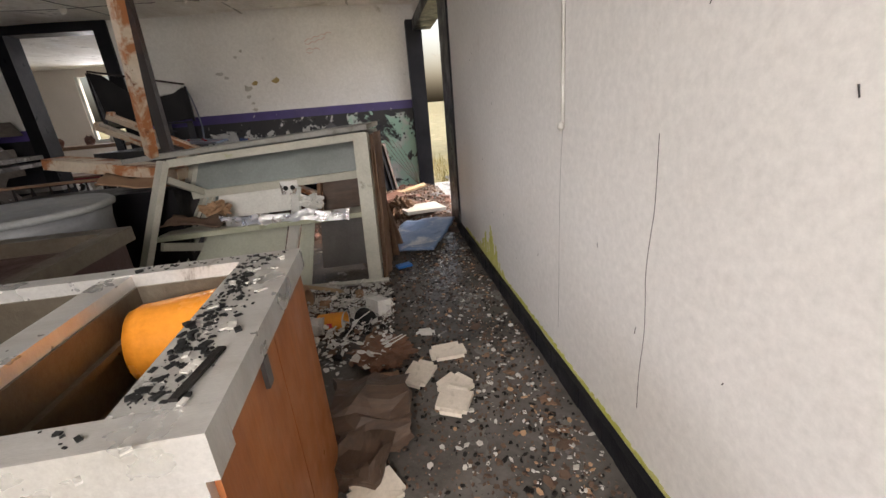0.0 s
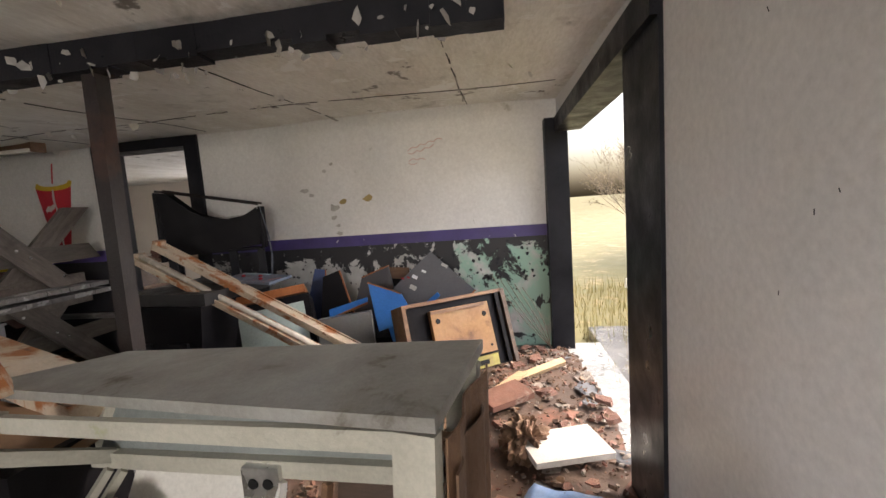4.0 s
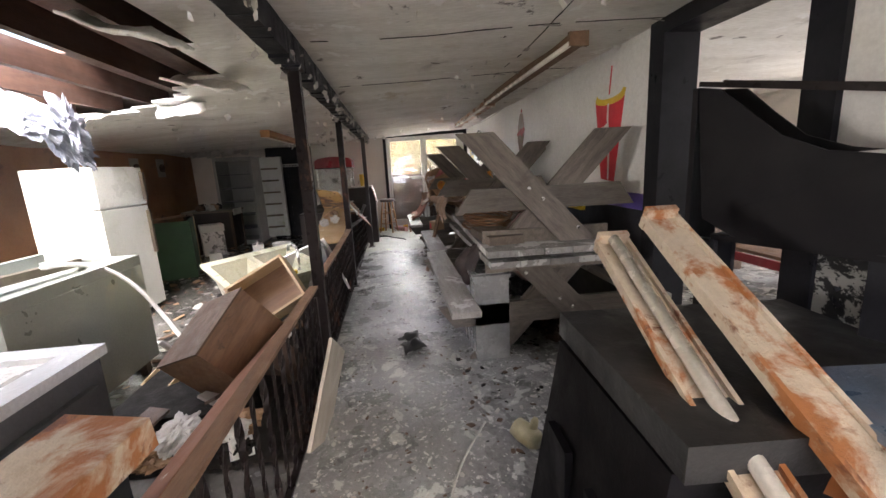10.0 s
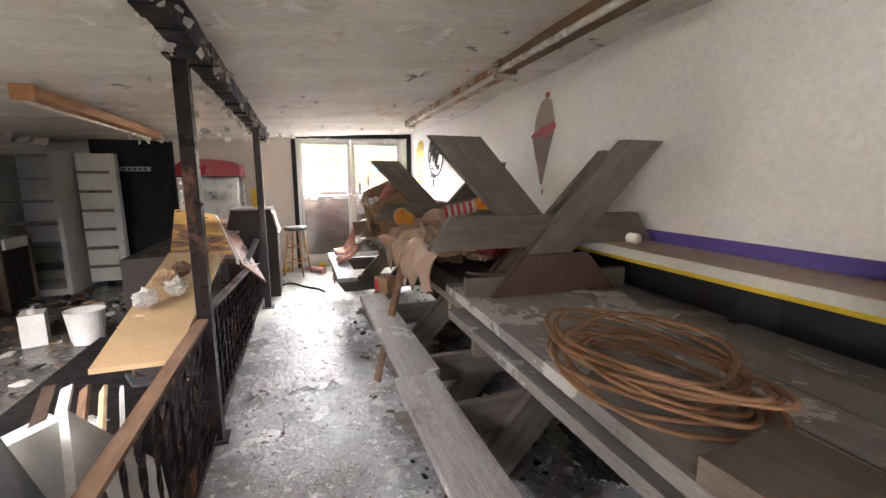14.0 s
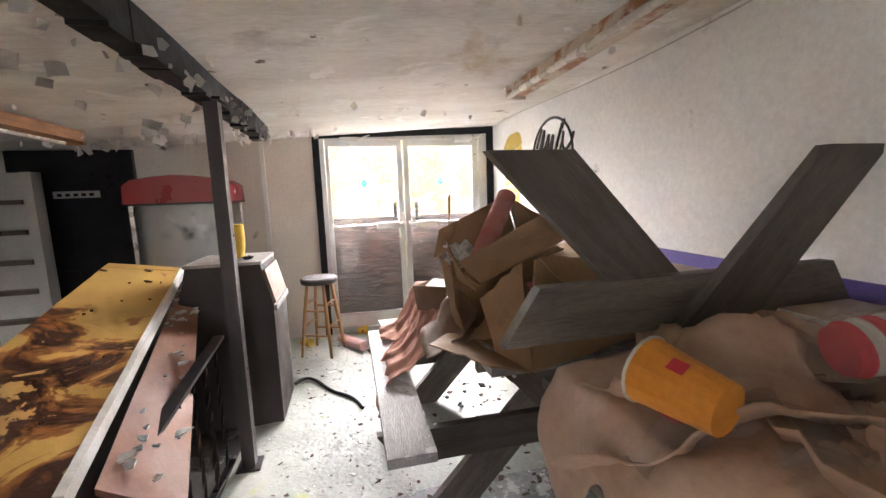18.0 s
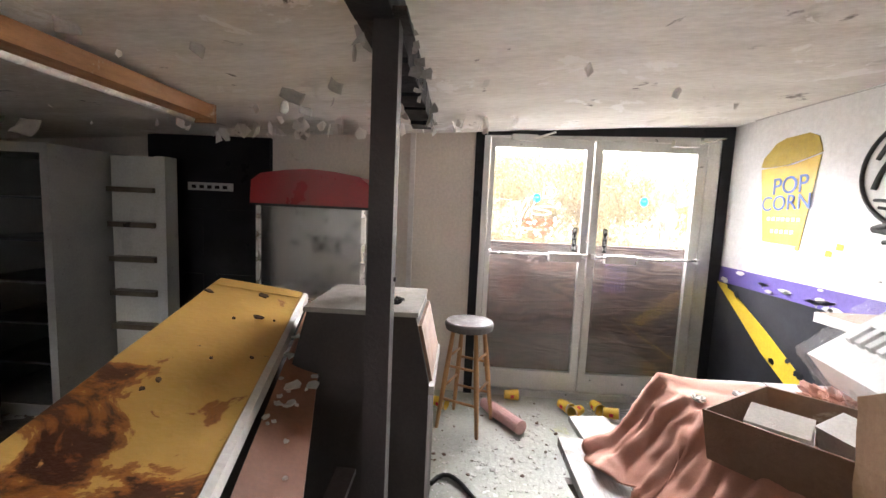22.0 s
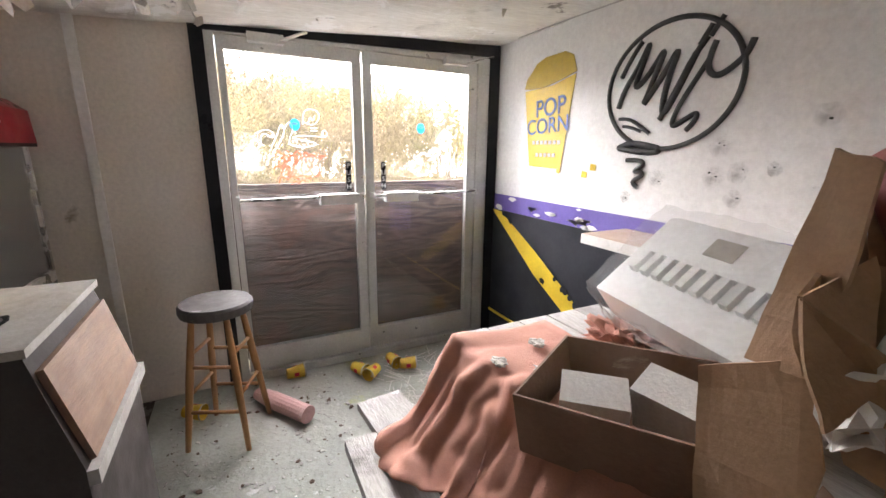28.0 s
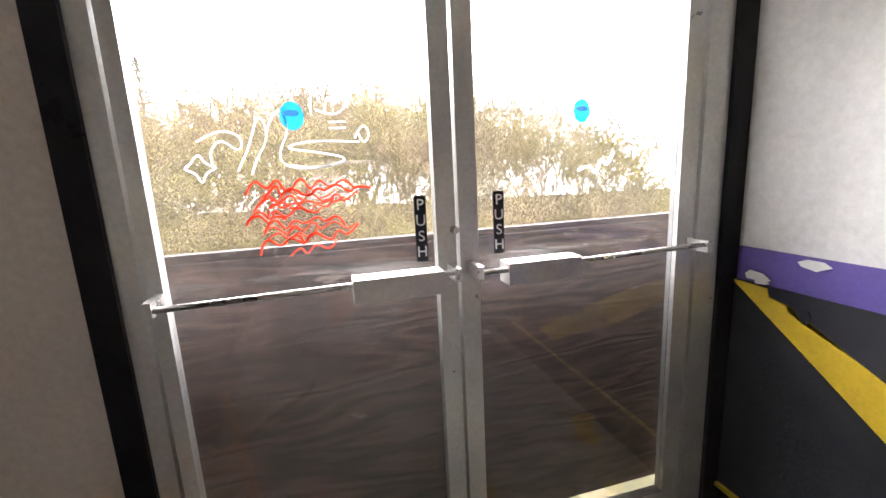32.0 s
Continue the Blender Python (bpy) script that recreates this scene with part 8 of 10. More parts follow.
    for nm, q in (("side", ((-7.32, 4.60, 1.12), (-7.2, 4.66, 1.045), (-7.18, 5.05, 1.217), (-7.38, 5.03, 1.3))),
                  ("side", ((-7.52, 4.56, 1.25), (-7.32, 4.60, 1.12), (-7.26, 4.66, 1.0), (-7.46, 4.6, 1.06))),
                  ("side", ((-7.52, 4.56, 1.25), (-7.61, 4.94, 1.40), (-7.6, 4.98, 1.22), (-7.5, 4.62, 1.06))),
                  ("side", ((-7.61, 4.94, 1.40), (-7.38, 5.03, 1.3), (-7.38, 5.08, 1.17), (-7.6, 5.0, 1.22))),
                  ("bottom", ((-7.25, 4.68, 1.02), (-7.2, 5.04, 1.17), (-7.6, 5.0, 1.22), (-7.5, 4.62, 1.07))),
                  ("flap", ((-7.59, 4.63, 1.12), (-7.5, 4.6, 1.14), (-7.49, 4.61, 1.40), (-7.54, 4.62, 1.42))),
                  ("flap", ((-7.52, 4.56, 1.25), (-7.5, 4.66, 1.29), (-7.44, 4.58, 1.16), (-7.46, 4.52, 1.12)))):
        card_quad(nm, q, CARD, t)
    bm = B()
    rod(bm, (-7.57, 4.93, 1.40), (-7.36, 4.71, 1.12), 0.048, 18)
    part("red_roll", bm, surf("faded_red_roll", (0.42, 0.12, 0.12), (0.5, 0.24, 0.22), 9.0, 0.6), t, "faded red paper roll", smooth=True)
    crumple("white_cup", "small white plastic cup inside the torn carton", "cup", pose(-7.1, 4.74, 0.86), (0.1, 0.1, 0.1), WHITE_PLASTIC, 2.0, 0.1)
    crumple("plastic_bag", "grey translucent plastic bag stuffed in a torn carton", "bag", pose(-7.45, 4.64, 1.12), (0.16, 0.14, 0.16), WHITE_PLASTIC, 21.0)
    crumple("red_rag", "dark red rag between cartons", "rag", pose(-7.0, 4.86, 1.06), (0.2, 0.12, 0.12), RED_CLOTH, 17.0)
    rr = random.Random(8)
    for k in (4, 6):
        p = ((-6.9, 4.72, 0.98), (-7.2, 4.6, 0.9), (-7.46, 4.62, 1.05), (-7.1, 4.66, 1.1), (-7.3, 4.72, 0.8), (-6.8, 4.68, 0.86), (-7.36, 4.56, 0.82), (-7.5, 4.74, 1.14), (-6.98, 4.8, 1.2))[k]
        sheet_thing("cardboard_flap", "torn curled piece of brown cardboard", "cardboard", rr.uniform(0.25, 0.42), rr.uniform(0.18, 0.3),
                    pose(*p, rr.uniform(30, 100), rr.uniform(-30, 30), rr.uniform(-40, 40)), CARD if k % 3 else CARD_DARK, k * 3.1, 0.05, 9, 0.005,
                    lambda q: Vector((q.x, q.y, q.z + 1.1 * q.y * q.y)))


def build_litter_on_tables():
    # wet brown paper, rolls, cups on the middle table
    rr = random.Random(21)

    def drape(x0, x1, ytop, yfront, zlow, mat, seed, label):
        """Wrapping paper lying on the table top and hanging over its edge in rags."""
        bm = B()
        n, m = 44, 44
        g = []
        for i in range(n + 1):
            u = i / n
            drop = 0.55 + 0.6 * noise.noise(Vector((u * 5 + seed, 2, 0)))
            row = []
            for j in range(m + 1):
                v = j / m
                if v < 0.6:
                    k = v / 0.6
                    y, z = ytop + (yfront - ytop) * k, 0.90 + 0.07 * math.sin(k * 2.6)
                else:
                    k = (v - 0.6) / 0.4
                    y, z = yfront - 0.05 * math.sin(k * 2.4), 0.92 - (0.92 - zlow) * k * max(0.15, drop)
                p = Vector((x0 + (x1 - x0) * u, y, z))
                fold = 1 - abs(noise.noise(Vector((p.x * 2.6 + seed, p.y * 3.0 + p.z * 1.2, seed))))
                p += 0.045 * noise.noise_vector(Vector((p.x * 2.6 + seed, p.y * 2.6, p.z * 2))) + Vector((0.1, -0.45, 0.9)) * (0.13 * fold - 0.09 + 0.05 * crease(p * 1.7, seed))
                p.z = max(p.z, 0.845) if v < 0.55 else p.z
                row.append(bm.verts.new(p))
            g.append(row)
        for i in range(n):
            for j in range(m):
                bm.faces.new((g[i][j], g[i + 1][j], g[i + 1][j + 1], g[i][j + 1]))
        o = solid("wrapping_paper", bm, mat, label, "paper", group="wet wrapping paper", smooth=True)
        md = o.modifiers.new("thick", "SOLIDIFY")
        md.thickness = 0.004
    kraft = surf("wet_kraft_paper", (0.52, 0.36, 0.27), (0.4, 0.26, 0.18), 3.0, 0.6, bump=0.15, bscale=35, stains=(((0.14, 0.075, 0.045), 3.0, 0.6, 0.7), ((0.6, 0.56, 0.52), 7.0, 0.68, 0.7)))
    drape(-6.5, -5.75, 5.3, 4.66, 0.5, kraft, 1.0, "wet crumpled brown wrapping paper hanging over the table edge")
    drape(-5.95, -5.2, 5.35, 4.64, 0.55, kraft, 5.0, "torn brown wrapping paper draped over the table edge")
    drape(-6.3, -5.5, 5.6, 4.95, 0.85, CARD_DARK, 9.0, "dark wet wrapping paper piled on the table")
    for k in range(12):
        x, y = rr.uniform(-6.6, -5.1), rr.uniform(4.75, 5.45)
        sheet_thing("brown_paper", "wet crumpled brown wrapping paper on the table", "paper", rr.uniform(0.25, 0.5), rr.uniform(0.2, 0.36),
                    pose(x, y, 0.92 + rr.uniform(0, 0.07), rr.uniform(-25, 25), rr.uniform(-25, 25), rr.uniform(0, 180)), kraft if k % 4 else CARD_DARK, k * 1.7, 0.06, 22, 0.003, lambda q: Vector((q.x, q.y, q.z + 1.4 * max(0, abs(q.y) - 0.06) ** 1.3 - 0.6 * q.x * q.x)))
    for k in range(3):
        crumple("paper_wad", "damp brown paper wad on the table", "paper", pose(rr.uniform(-6.5, -5.2), rr.uniform(4.85, 5.35), 0.98), (rr.uniform(0.25, 0.42), rr.uniform(0.16, 0.26), rr.uniform(0.13, 0.2)), CARD_DARK if k % 2 else kraft, k + 40.0)
    for x, y, z, w, d, rx, ry, rz, sd in ((-6.08, 4.74, 1.0, 0.26, 0.24, 24, 8, 20, 1.0), (-5.8, 5.02, 1.02, 0.34, 0.3, 4, 4, -30, 2.0), (-5.45, 4.78, 1.0, 0.24, 0.3, 18, -6, 40, 3.0), (-5.55, 5.2, 1.02, 0.34, 0.26, 6, 0, 60, 4.0)):
        sheet_thing("plastic_film", "dirty clear plastic film lying over the wet paper", "plastic", w, d, pose(x, y, z, rx, ry, rz), FILM, sd * 3.3, 0.1, 26, 0.0015)
    # corrugated card sliding off the table edge
    bm = B()
    g = []
    for i in range(61):
        s = i / 60
        c = Vector((-5.76, 4.9, 1.04)).lerp(Vector((-5.48, 4.64, 0.97)), s) + Vector((0, 0, 0.05 * math.sin(s * 3.1) - 0.22 * max(0, s - 0.6) ** 1.5))
        row = []
        for j in range(9):
            w = (j / 8 - 0.5) * (0.13 + 0.05 * noise.noise(Vector((s * 4, 1, 2))))
            row.append(bm.verts.new(c + Vector((0.62, 0.78, 0)) * w + Vector((0, 0, 0.006 * math.sin(i * 1.9) - 0.9 * w * w))))
        g.append(row)
    for a, b in zip(g, g[1:]):
        for j in range(8):
            bm.faces.new((a[j], b[j], b[j + 1], a[j + 1]))
    o = solid("corrugated_card", bm, CARD, "strip of ribbed corrugated card sliding off the table", "cardboard", smooth=True)
    md = o.modifiers.new("thick", "SOLIDIFY")
    md.thickness = 0.003
    paper_cup(pose(-6.08, 4.69, 1.08, 0, 84, -165), ORANGE, "orange printed paper cup lying on the brown paper", 0.062, 0.14)
    sleeve(STACK_PALE[0], STACK_PALE[1], 0.05, 30, "long sleeve of pale striped paper cups wrapped in clear plastic", WHITE_PLASTIC, CUP_PINK)
    sleeve((-6.13, 4.98, 1.12), (-6.06, 5.2, 1.17), 0.05, 10, "red and white striped paper cups in a clear plastic bag", PAPER, RED_PAINT)
    paper_cup(pose(-6.07, 5.2, 1.18, 0, 80, 70), ORANGE, "orange paper cup pushed into a plastic bag", 0.06, 0.13)
    cup_stack(pose(-5.35, 5.2, 1.06, 0, 88, 60), 10, PAPER, "nested pale paper cups lying on brown paper", 0.05, 0.13)
    crumple("red_rag", "dark red rag among wet paper", "rag", pose(-5.2, 4.95, 1.0), (0.3, 0.2, 0.14), RED_CLOTH, 5.0)
    for k in range(26):
        x, y = rr.uniform(-6.9, -3.2), rr.uniform(4.8, 5.35)
        sheet_thing("paper_scrap", "white paper scrap stuck to the table", "paper", rr.uniform(0.04, 0.14), rr.uniform(0.03, 0.09), pose(x, y, 0.845 + rr.random() * 0.012, rr.uniform(-6, 6), rr.uniform(-6, 6), rr.uniform(0, 180)), PAPER, k * 2.3, 0.01, 4, 0.0015)
    # broken wooden stakes leaning by the bench
    solid("wood_stake", bar((-5.75, 4.36, 0.02), (-5.85, 4.60, 0.9), 0.05, 0.02, 10), BROWN_WOOD, "splintered wooden stake leaning on the bench", "stake")
    t = thing("small_carton", "small brown carton with red print on the bench", "carton", pose(-6.42, 4.58, 0.458, 0, 0, 24))
    part("body", slab(-0.09, -0.07, 0, 0.09, 0.07, 0.12, bev=0.004), CARD, t)
    part("print", slab(-0.085, -0.0725, 0.012, -0.03, -0.0705, 0.09), RED_PAINT, t, "red printed patch")
    # tan cable coil
    cu = bpy.data.curves.new("cable_coil", "CURVE")
    cu.dimensions, cu.bevel_depth, cu.bevel_resolution = "3D", 0.0075, 2
    for k in range(11):
        sp = cu.splines.new("NURBS")
        n = 26
        sp.points.add(n - 1)
        a0 = rr.uniform(0, 6.28)
        ra, rb = rr.uniform(0.2, 0.31), rr.uniform(0.11, 0.18)
        for i in range(n):
            a = a0 + i / n * 6.28
            sp.points[i].co = (ra * math.cos(a) + 0.02 * math.sin(3 * a + k), rb * math.sin(a) + 0.015 * math.cos(2 * a + k), 0.012 * k + 0.02 * math.sin(a * 2 + k), 1)
        sp.use_cyclic_u, sp.order_u, sp.resolution_u = True, 3, 3
    cu.materials.append(CABLE_TAN)
    ob = new("cable_coil", cu)
    ob.matrix_basis = pose(-3.93, 4.76, 0.855, 0, 0, 8) @ Matrix.Diagonal((1.02, 1.12, 0.75, 1))
    tagged(ob, "loose coil of tan electrical cable on the picnic table", "cable coil")
    # thick short board on the table
    solid("timber_block", slab(-0.24, -0.12, 0, 0.24, 0.12, 0.055, bev=0.006, amp=0.004), OAK_PALE, "short thick weathered timber lying on the table", "timber", m=pose(-3.38, 4.70, 0.838, 0, 0, 4))
    # cloudy plastic bin under the bench with a dark rag on it
    t = thing("plastic_tub", "long cloudy white plastic bin between bench and table", "bin", pose(-3.52, 4.62, 0.0))
    cp = surf("cloudy_plastic", (0.3, 0.3, 0.3), (0.2, 0.2, 0.2), 3.0, 0.25, stains=(((0.12, 0.11, 0.1), 3.0, 0.62, 0.7),))
    for a in ((-0.31, -0.12, 0.02, 0.31, -0.112, 0.6), (-0.31, 0.112, 0.02, 0.31, 0.12, 0.6), (-0.31, -0.112, 0.02, -0.302, 0.112, 0.6), (0.302, -0.112, 0.02, 0.31, 0.112, 0.6)):
        part("side", slab(*a, bev=0.002), cp, t)
    part("bottom", slab(-0.302, -0.112, 0.0, 0.302, 0.112, 0.019), cp, t)
    lid = part("lid", slab(-0.325, -0.13, 0.602, 0.325, 0.13, 0.622, bev=0.006), cp, t, "cloudy flat lid")
    part("ridge", slab(-0.28, -0.09, 0.6225, 0.28, 0.09, 0.63, bev=0.003), cp, lid)
    for x in (-0.15, 0.02, 0.19):
        part("rib", slab(x - 0.006, -0.128, 0.05, x + 0.006, -0.1205, 0.59, bev=0.002), cp, t)
    sheet_thing("dark_rag", "torn dark brown rag hanging over the table corner", "rag", 0.17, 0.3, pose(-3.42, 4.60, 0.81, 6, 20, 30), surf("sodden_brown_rag", (0.022, 0.016, 0.016), (0.045, 0.028, 0.025), 7.0, 0.7, stains=(((0.3, 0.2, 0.17), 9.0, 0.66, 0.7),)), 9.0, 0.07, 16, 0.006, lambda q: Vector((q.x, q.y, q.z - 4.2 * max(0, -q.y) ** 1.5 - 1.0 * q.x * q.x)))
    # rags and trash under the tables
    for k in range(12):
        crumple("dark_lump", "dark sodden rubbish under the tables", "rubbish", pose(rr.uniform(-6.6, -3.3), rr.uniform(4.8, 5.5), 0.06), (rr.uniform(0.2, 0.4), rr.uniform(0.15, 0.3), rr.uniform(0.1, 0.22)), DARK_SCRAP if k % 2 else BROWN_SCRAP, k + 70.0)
    # plastic tube light lying on the shelf
    bm = B()
    rod(bm, (-5.9, 5.5, 1.075), (-4.75, 5.52, 1.075), 0.026, 12)
    solid("loose_tube", bm, TUBE_WHITE, "white tube lying on the wall shelf", "tube", smooth=True)


def build_floor_cups():
    spots = ((-9.70, 4.55, 30), (-9.62, 4.68, -50), (-9.72, 4.80, 10), (-9.60, 4.83, 75), (-9.78, 4.15, 95), (-9.79, 5.36, 40), (-9.42, 5.55, -20), (-9.23, 5.53, 120), (-9.62, 3.62, 60))
    for k, (x, y, r) in enumerate(spots):
        paper_cup(pose(x, y, 0.045, 0, 90, r), CUP_YELLOW, "yellow printed paper cup lying on the floor", 0.043, 0.105)
    cup_stack(pose(-9.62, 3.98, 0.05, 0, 90, 35), 16, CUP_PINK, "long stack of pink paper cups lying on the floor", 0.048, 0.12)
    cable("power_cable", [(-8.75, 3.66, 0.02), (-8.9, 3.72, 0.012), (-8.75, 3.85, 0.012), (-8.5, 3.95, 0.012), (-8.45, 4.1, 0.012), (-8.25, 4.15, 0.012)], 0.012, RUBBER, "thick black power cable on the floor", "cable")
    bm = B()
    rr = random.Random(4)
    for k in range(330):
        x, y, a = rr.uniform(-9.7, -8.8), rr.uniform(4.6, 5.55), rr.uniform(0, 3.14)
        l = rr.uniform(0.06, 0.15)
        plank(bm, (x, y, 0.008 + rr.random() * 0.02), (x + l * math.cos(a), y + l * math.sin(a), 0.008 + rr.random() * 0.02), 0.0045, 0.002)
    solid("spilled_straws", bm, PAPER, "spilled pale paper straws on the floor", "straws", kind="stuff")
    # loose plank by the bench
    solid("loose_plank", slab(-0.16, -0.09, 0, 0.16, 0.09, 0.03, bev=0.004, amp=0.003), OAK_WHITE, "short pale plank sticking out under the blanket", "plank", m=pose(-8.52, 4.42, 0.43, 0, 6, 8))
    # west wall seam
    bm = B()
    box(bm, WX, 3.35, 0.0, WX + 0.018, 3.39, 2.0)
    tagged(link("wall_batten", bm, WHITE_PAINT), "painted cover strip on the end wall", "trim", kind="structure")


build_stool()
build_console()
build_popcorn_machine()
build_long_counter()
build_cloth()
build_boxes()
build_litter_on_tables()
build_floor_cups()


# ---- kitchen side ----
def build_kitchen():
    # black door with a label in the west wall
    t = thing("black_door", "black panelled door, closed, with a small worn sign", "door")
    part("leaf", slab(WX + 0.004, 1.36, 0.0, WX + 0.05, 2.30, 1.90, bev=0.004), BLACK_PAINT, t)
    for a in ((1.46, 0.2, 1.78, 0.85), (1.88, 0.2, 2.2, 0.85), (1.46, 1.0, 1.78, 1.35), (1.88, 1.0, 2.2, 1.35)):
        part("panel", slab(WX + 0.05, a[0], a[1], WX + 0.056, a[2], a[3], bev=0.004), BLACK_PAINT, t)
    s = part("sign", slab(WX + 0.052, 1.67, 1.49, WX + 0.057, 2.02, 1.55), surf("worn_sign", (0.55, 0.55, 0.53), None, 9.0), t, "worn pale sign strip")
    for k in range(5):
        part("print_bar", slab(WX + 0.0572, 1.70 + 0.06 * k, 1.505, WX + 0.058, 1.735 + 0.06 * k, 1.53), DARK_SCRAP, s)
    # open freezer and its door liner
    fr = thing("open_freezer", "white upright freezer standing open and empty, grimy", "freezer")
    wm = surf("grimy_white_liner", (0.4, 0.4, 0.38), (0.3, 0.3, 0.28), 3.0, 0.4)
    for nm, a in (("side", (-9.8, 0.55, 0, -9.15, 0.6, 1.72)), ("side", (-9.8, 1.22, 0, -9.15, 1.27, 1.72)), ("back", (-9.84, 0.55, 0, -9.8, 1.27, 1.72)),
                  ("top", (-9.8, 0.6, 1.66, -9.15, 1.22, 1.72)), ("base", (-9.8, 0.6, 0, -9.15, 1.22, 0.08))):
        part(nm, slab(*a, bev=0.004), wm, fr)
    for k in range(5):
        part("shelf", slab(-9.78, 0.605, 0.3 + 0.27 * k, -9.25, 1.215, 0.312 + 0.27 * k), GREY_METAL, fr)
    d = part("door", slab(-9.62, 1.30, 0.06, -9.56, 1.70, 1.70, bev=0.006), FRIDGE, fr, "open white door with shelf ledges")
    part("door_edge", slab(-9.62, 1.66, 0.06, -9.5, 1.73, 1.7, bev=0.01), FRIDGE, d)
    for k in range(6):
        part("ledge", slab(-9.558, 1.33, 0.25 + 0.24 * k, -9.48, 1.655, 0.285 + 0.24 * k, bev=0.006), STEEL_DARK, d, "dark shelf ledge")
    # fridge
    t = thing("fridge", "white two-door fridge with yellow-green stains", "fridge", pose(-5.03, 1.02, 0, 0, 0, -6))
    part("body", slab(-0.31, -0.33, 0.03, 0.31, 0.27, 1.52, bev=0.012), FRIDGE, t)
    for z0, z1 in ((0.06, 1.12), (1.135, 1.51)):
        dd = part("door", slab(-0.31, 0.275, z0, 0.31, 0.33, z1, bev=0.01), FRIDGE, t)
        part("handle", slab(-0.3, 0.332, z0 + 0.55 if z0 < 1 else z0 + 0.04, -0.27, 0.365, z1 - 0.05, bev=0.005), STEEL_DARK, dd, "dark vertical handle")
    # steel cabinet with trough
    t = thing("steel_fryer", "long grey steel kitchen cabinet with open trough on top", "fryer")
    gm = surf("dull_grey_steel", (0.3, 0.32, 0.31), (0.36, 0.37, 0.31), 1.5, 0.4, 0.5, stains=(((0.4, 0.38, 0.28), 3.0, 0.6, 0.72),))
    part("body", slab(-3.62, 1.55, 0.12, -2.55, 2.2, 0.80, bev=0.006), gm, t)
    for a in ((-3.62, 2.14, 0.802, -2.55, 2.2, 0.87), (-3.62, 1.55, 0.802, -2.55, 1.6, 0.92), (-3.62, 1.6, 0.802, -3.56, 2.14, 0.87), (-2.6, 1.6, 0.802, -2.55, 2.14, 0.87)):
        part("rim", slab(*a, bev=0.004), gm, t)
    part("trough_bar", bar((-3.55, 1.85, 0.86), (-2.62, 1.8, 0.88), 0.06, 0.05), STEEL_DARK, t)
    for x in (-3.55, -2.62):
        for y in (1.6, 2.13):
            part("leg", slab(x - 0.025, y - 0.025, 0, x + 0.025, y + 0.025, 0.119), STEEL_DARK, t)
    cable("hose", [(-3.2, 1.9, 0.9), (-3.25, 2.1, 0.93), (-3.3, 2.32, 0.8), (-3.35, 2.45, 0.45), (-3.05, 2.75, 0.32), (-2.75, 2.9, 0.38), (-2.72, 2.75, 0.55)], 0.014, CABLE_WHITE, "pale rubber hose hanging off the steel cabinet", "hose")
    # stove
    t = thing("stove", "dark grey stove with a white enamel top", "stove")
    part("body", slab(-2.28, 2.2, 0.0, -1.55, 2.77, 0.69, bev=0.008), GREY_METAL, t)
    tm = surf("white_enamel_top", (0.62, 0.63, 0.64), (0.5, 0.51, 0.53), 3.0, 0.2)
    for a in ((-2.3, 2.68, 0.692, -1.53, 2.79, 0.735), (-2.3, 2.18, 0.692, -1.53, 2.28, 0.735), (-2.3, 2.28, 0.692, -2.2, 2.68, 0.735), (-1.63, 2.28, 0.692, -1.53, 2.68, 0.735)):
        part("top_rim", slab(*a, bev=0.006), tm, t)
    part("hob", slab(-2.2, 2.28, 0.692, -1.63, 2.68, 0.712), STEEL, t, "sunken steel hob")
    part("door", slab(-2.2, 2.772, 0.12, -1.62, 2.8, 0.6, bev=0.005), GREY_METAL, t)
    # long brown counter along the railing, sloping board
    solid("brown_counter_board", slab(-0.9, -0.12, -0.015, 0.9, 0.12, 0.015, bev=0.004), BROWN_LAM, "long brown laminate board leaning inside the railing", "board", m=pose(-1.95, 3.30, 0.52, 40, 2, -3))
    solid("rusty_pan", slab(-0.5, -0.1, -0.035, 0.45, 0.1, 0.035, bev=0.01, amp=0.006), RUST_WHITE, "rusted white enamel panel lying across the railing", "panel", m=pose(-0.95, 3.26, 0.80, 0, 8, -14))
    solid("black_box", slab(-1.5, 2.85, 0.0, -0.5, 3.2, 0.68, bev=0.01), BLACK_WOOD, "low black box behind the railing", "box")
    sheet_thing("tan_sheet", "tan cardboard sheet on a black box", "cardboard", 0.5, 0.3, pose(-0.72, 3.05, 0.71, 3, 12, 20), CARD, 4.0, 0.03, 8, 0.006)
    # tag hanging on wire
    cable("tag_wire", [(-1.1, 3.4, 0.8), (-1.18, 3.52, 0.78), (-1.22, 3.55, 0.7), (-1.2, 3.55, 0.62)], 0.003, CABLE_WHITE, "thin pale wire hanging from the rusty panel", "wire")
    solid("white_tag", slab(-0.025, -0.006, -0.03, 0.025, 0.006, 0.03, bev=0.004), WHITE_PLASTIC, "small white plastic tag on a wire", "tag", m=pose(-1.2, 3.55, 0.58, 0, 20, 30))
    # brown wooden cabinet tipped over the railing
    t = thing("tipped_drawer", "dark brown wooden cabinet tipped against the railing", "cabinet", pose(-2.62, 3.12, 0.54, 24, 30, -18) @ Matrix.Diagonal((0.8, 0.8, 0.8, 1)))
    part("body", slab(-0.24, -0.2, -0.2, 0.24, 0.2, 0.2, bev=0.006, amp=0.004), BROWN_WOOD, t)
    part("back", slab(-0.245, -0.205, 0.201, 0.245, 0.205, 0.212, bev=0.003), DARK_WOOD, t)
    part("prop", slab(-0.2, -0.12, -0.5, 0.0, 0.1, -0.201, bev=0.003), DARK_WOOD, t)
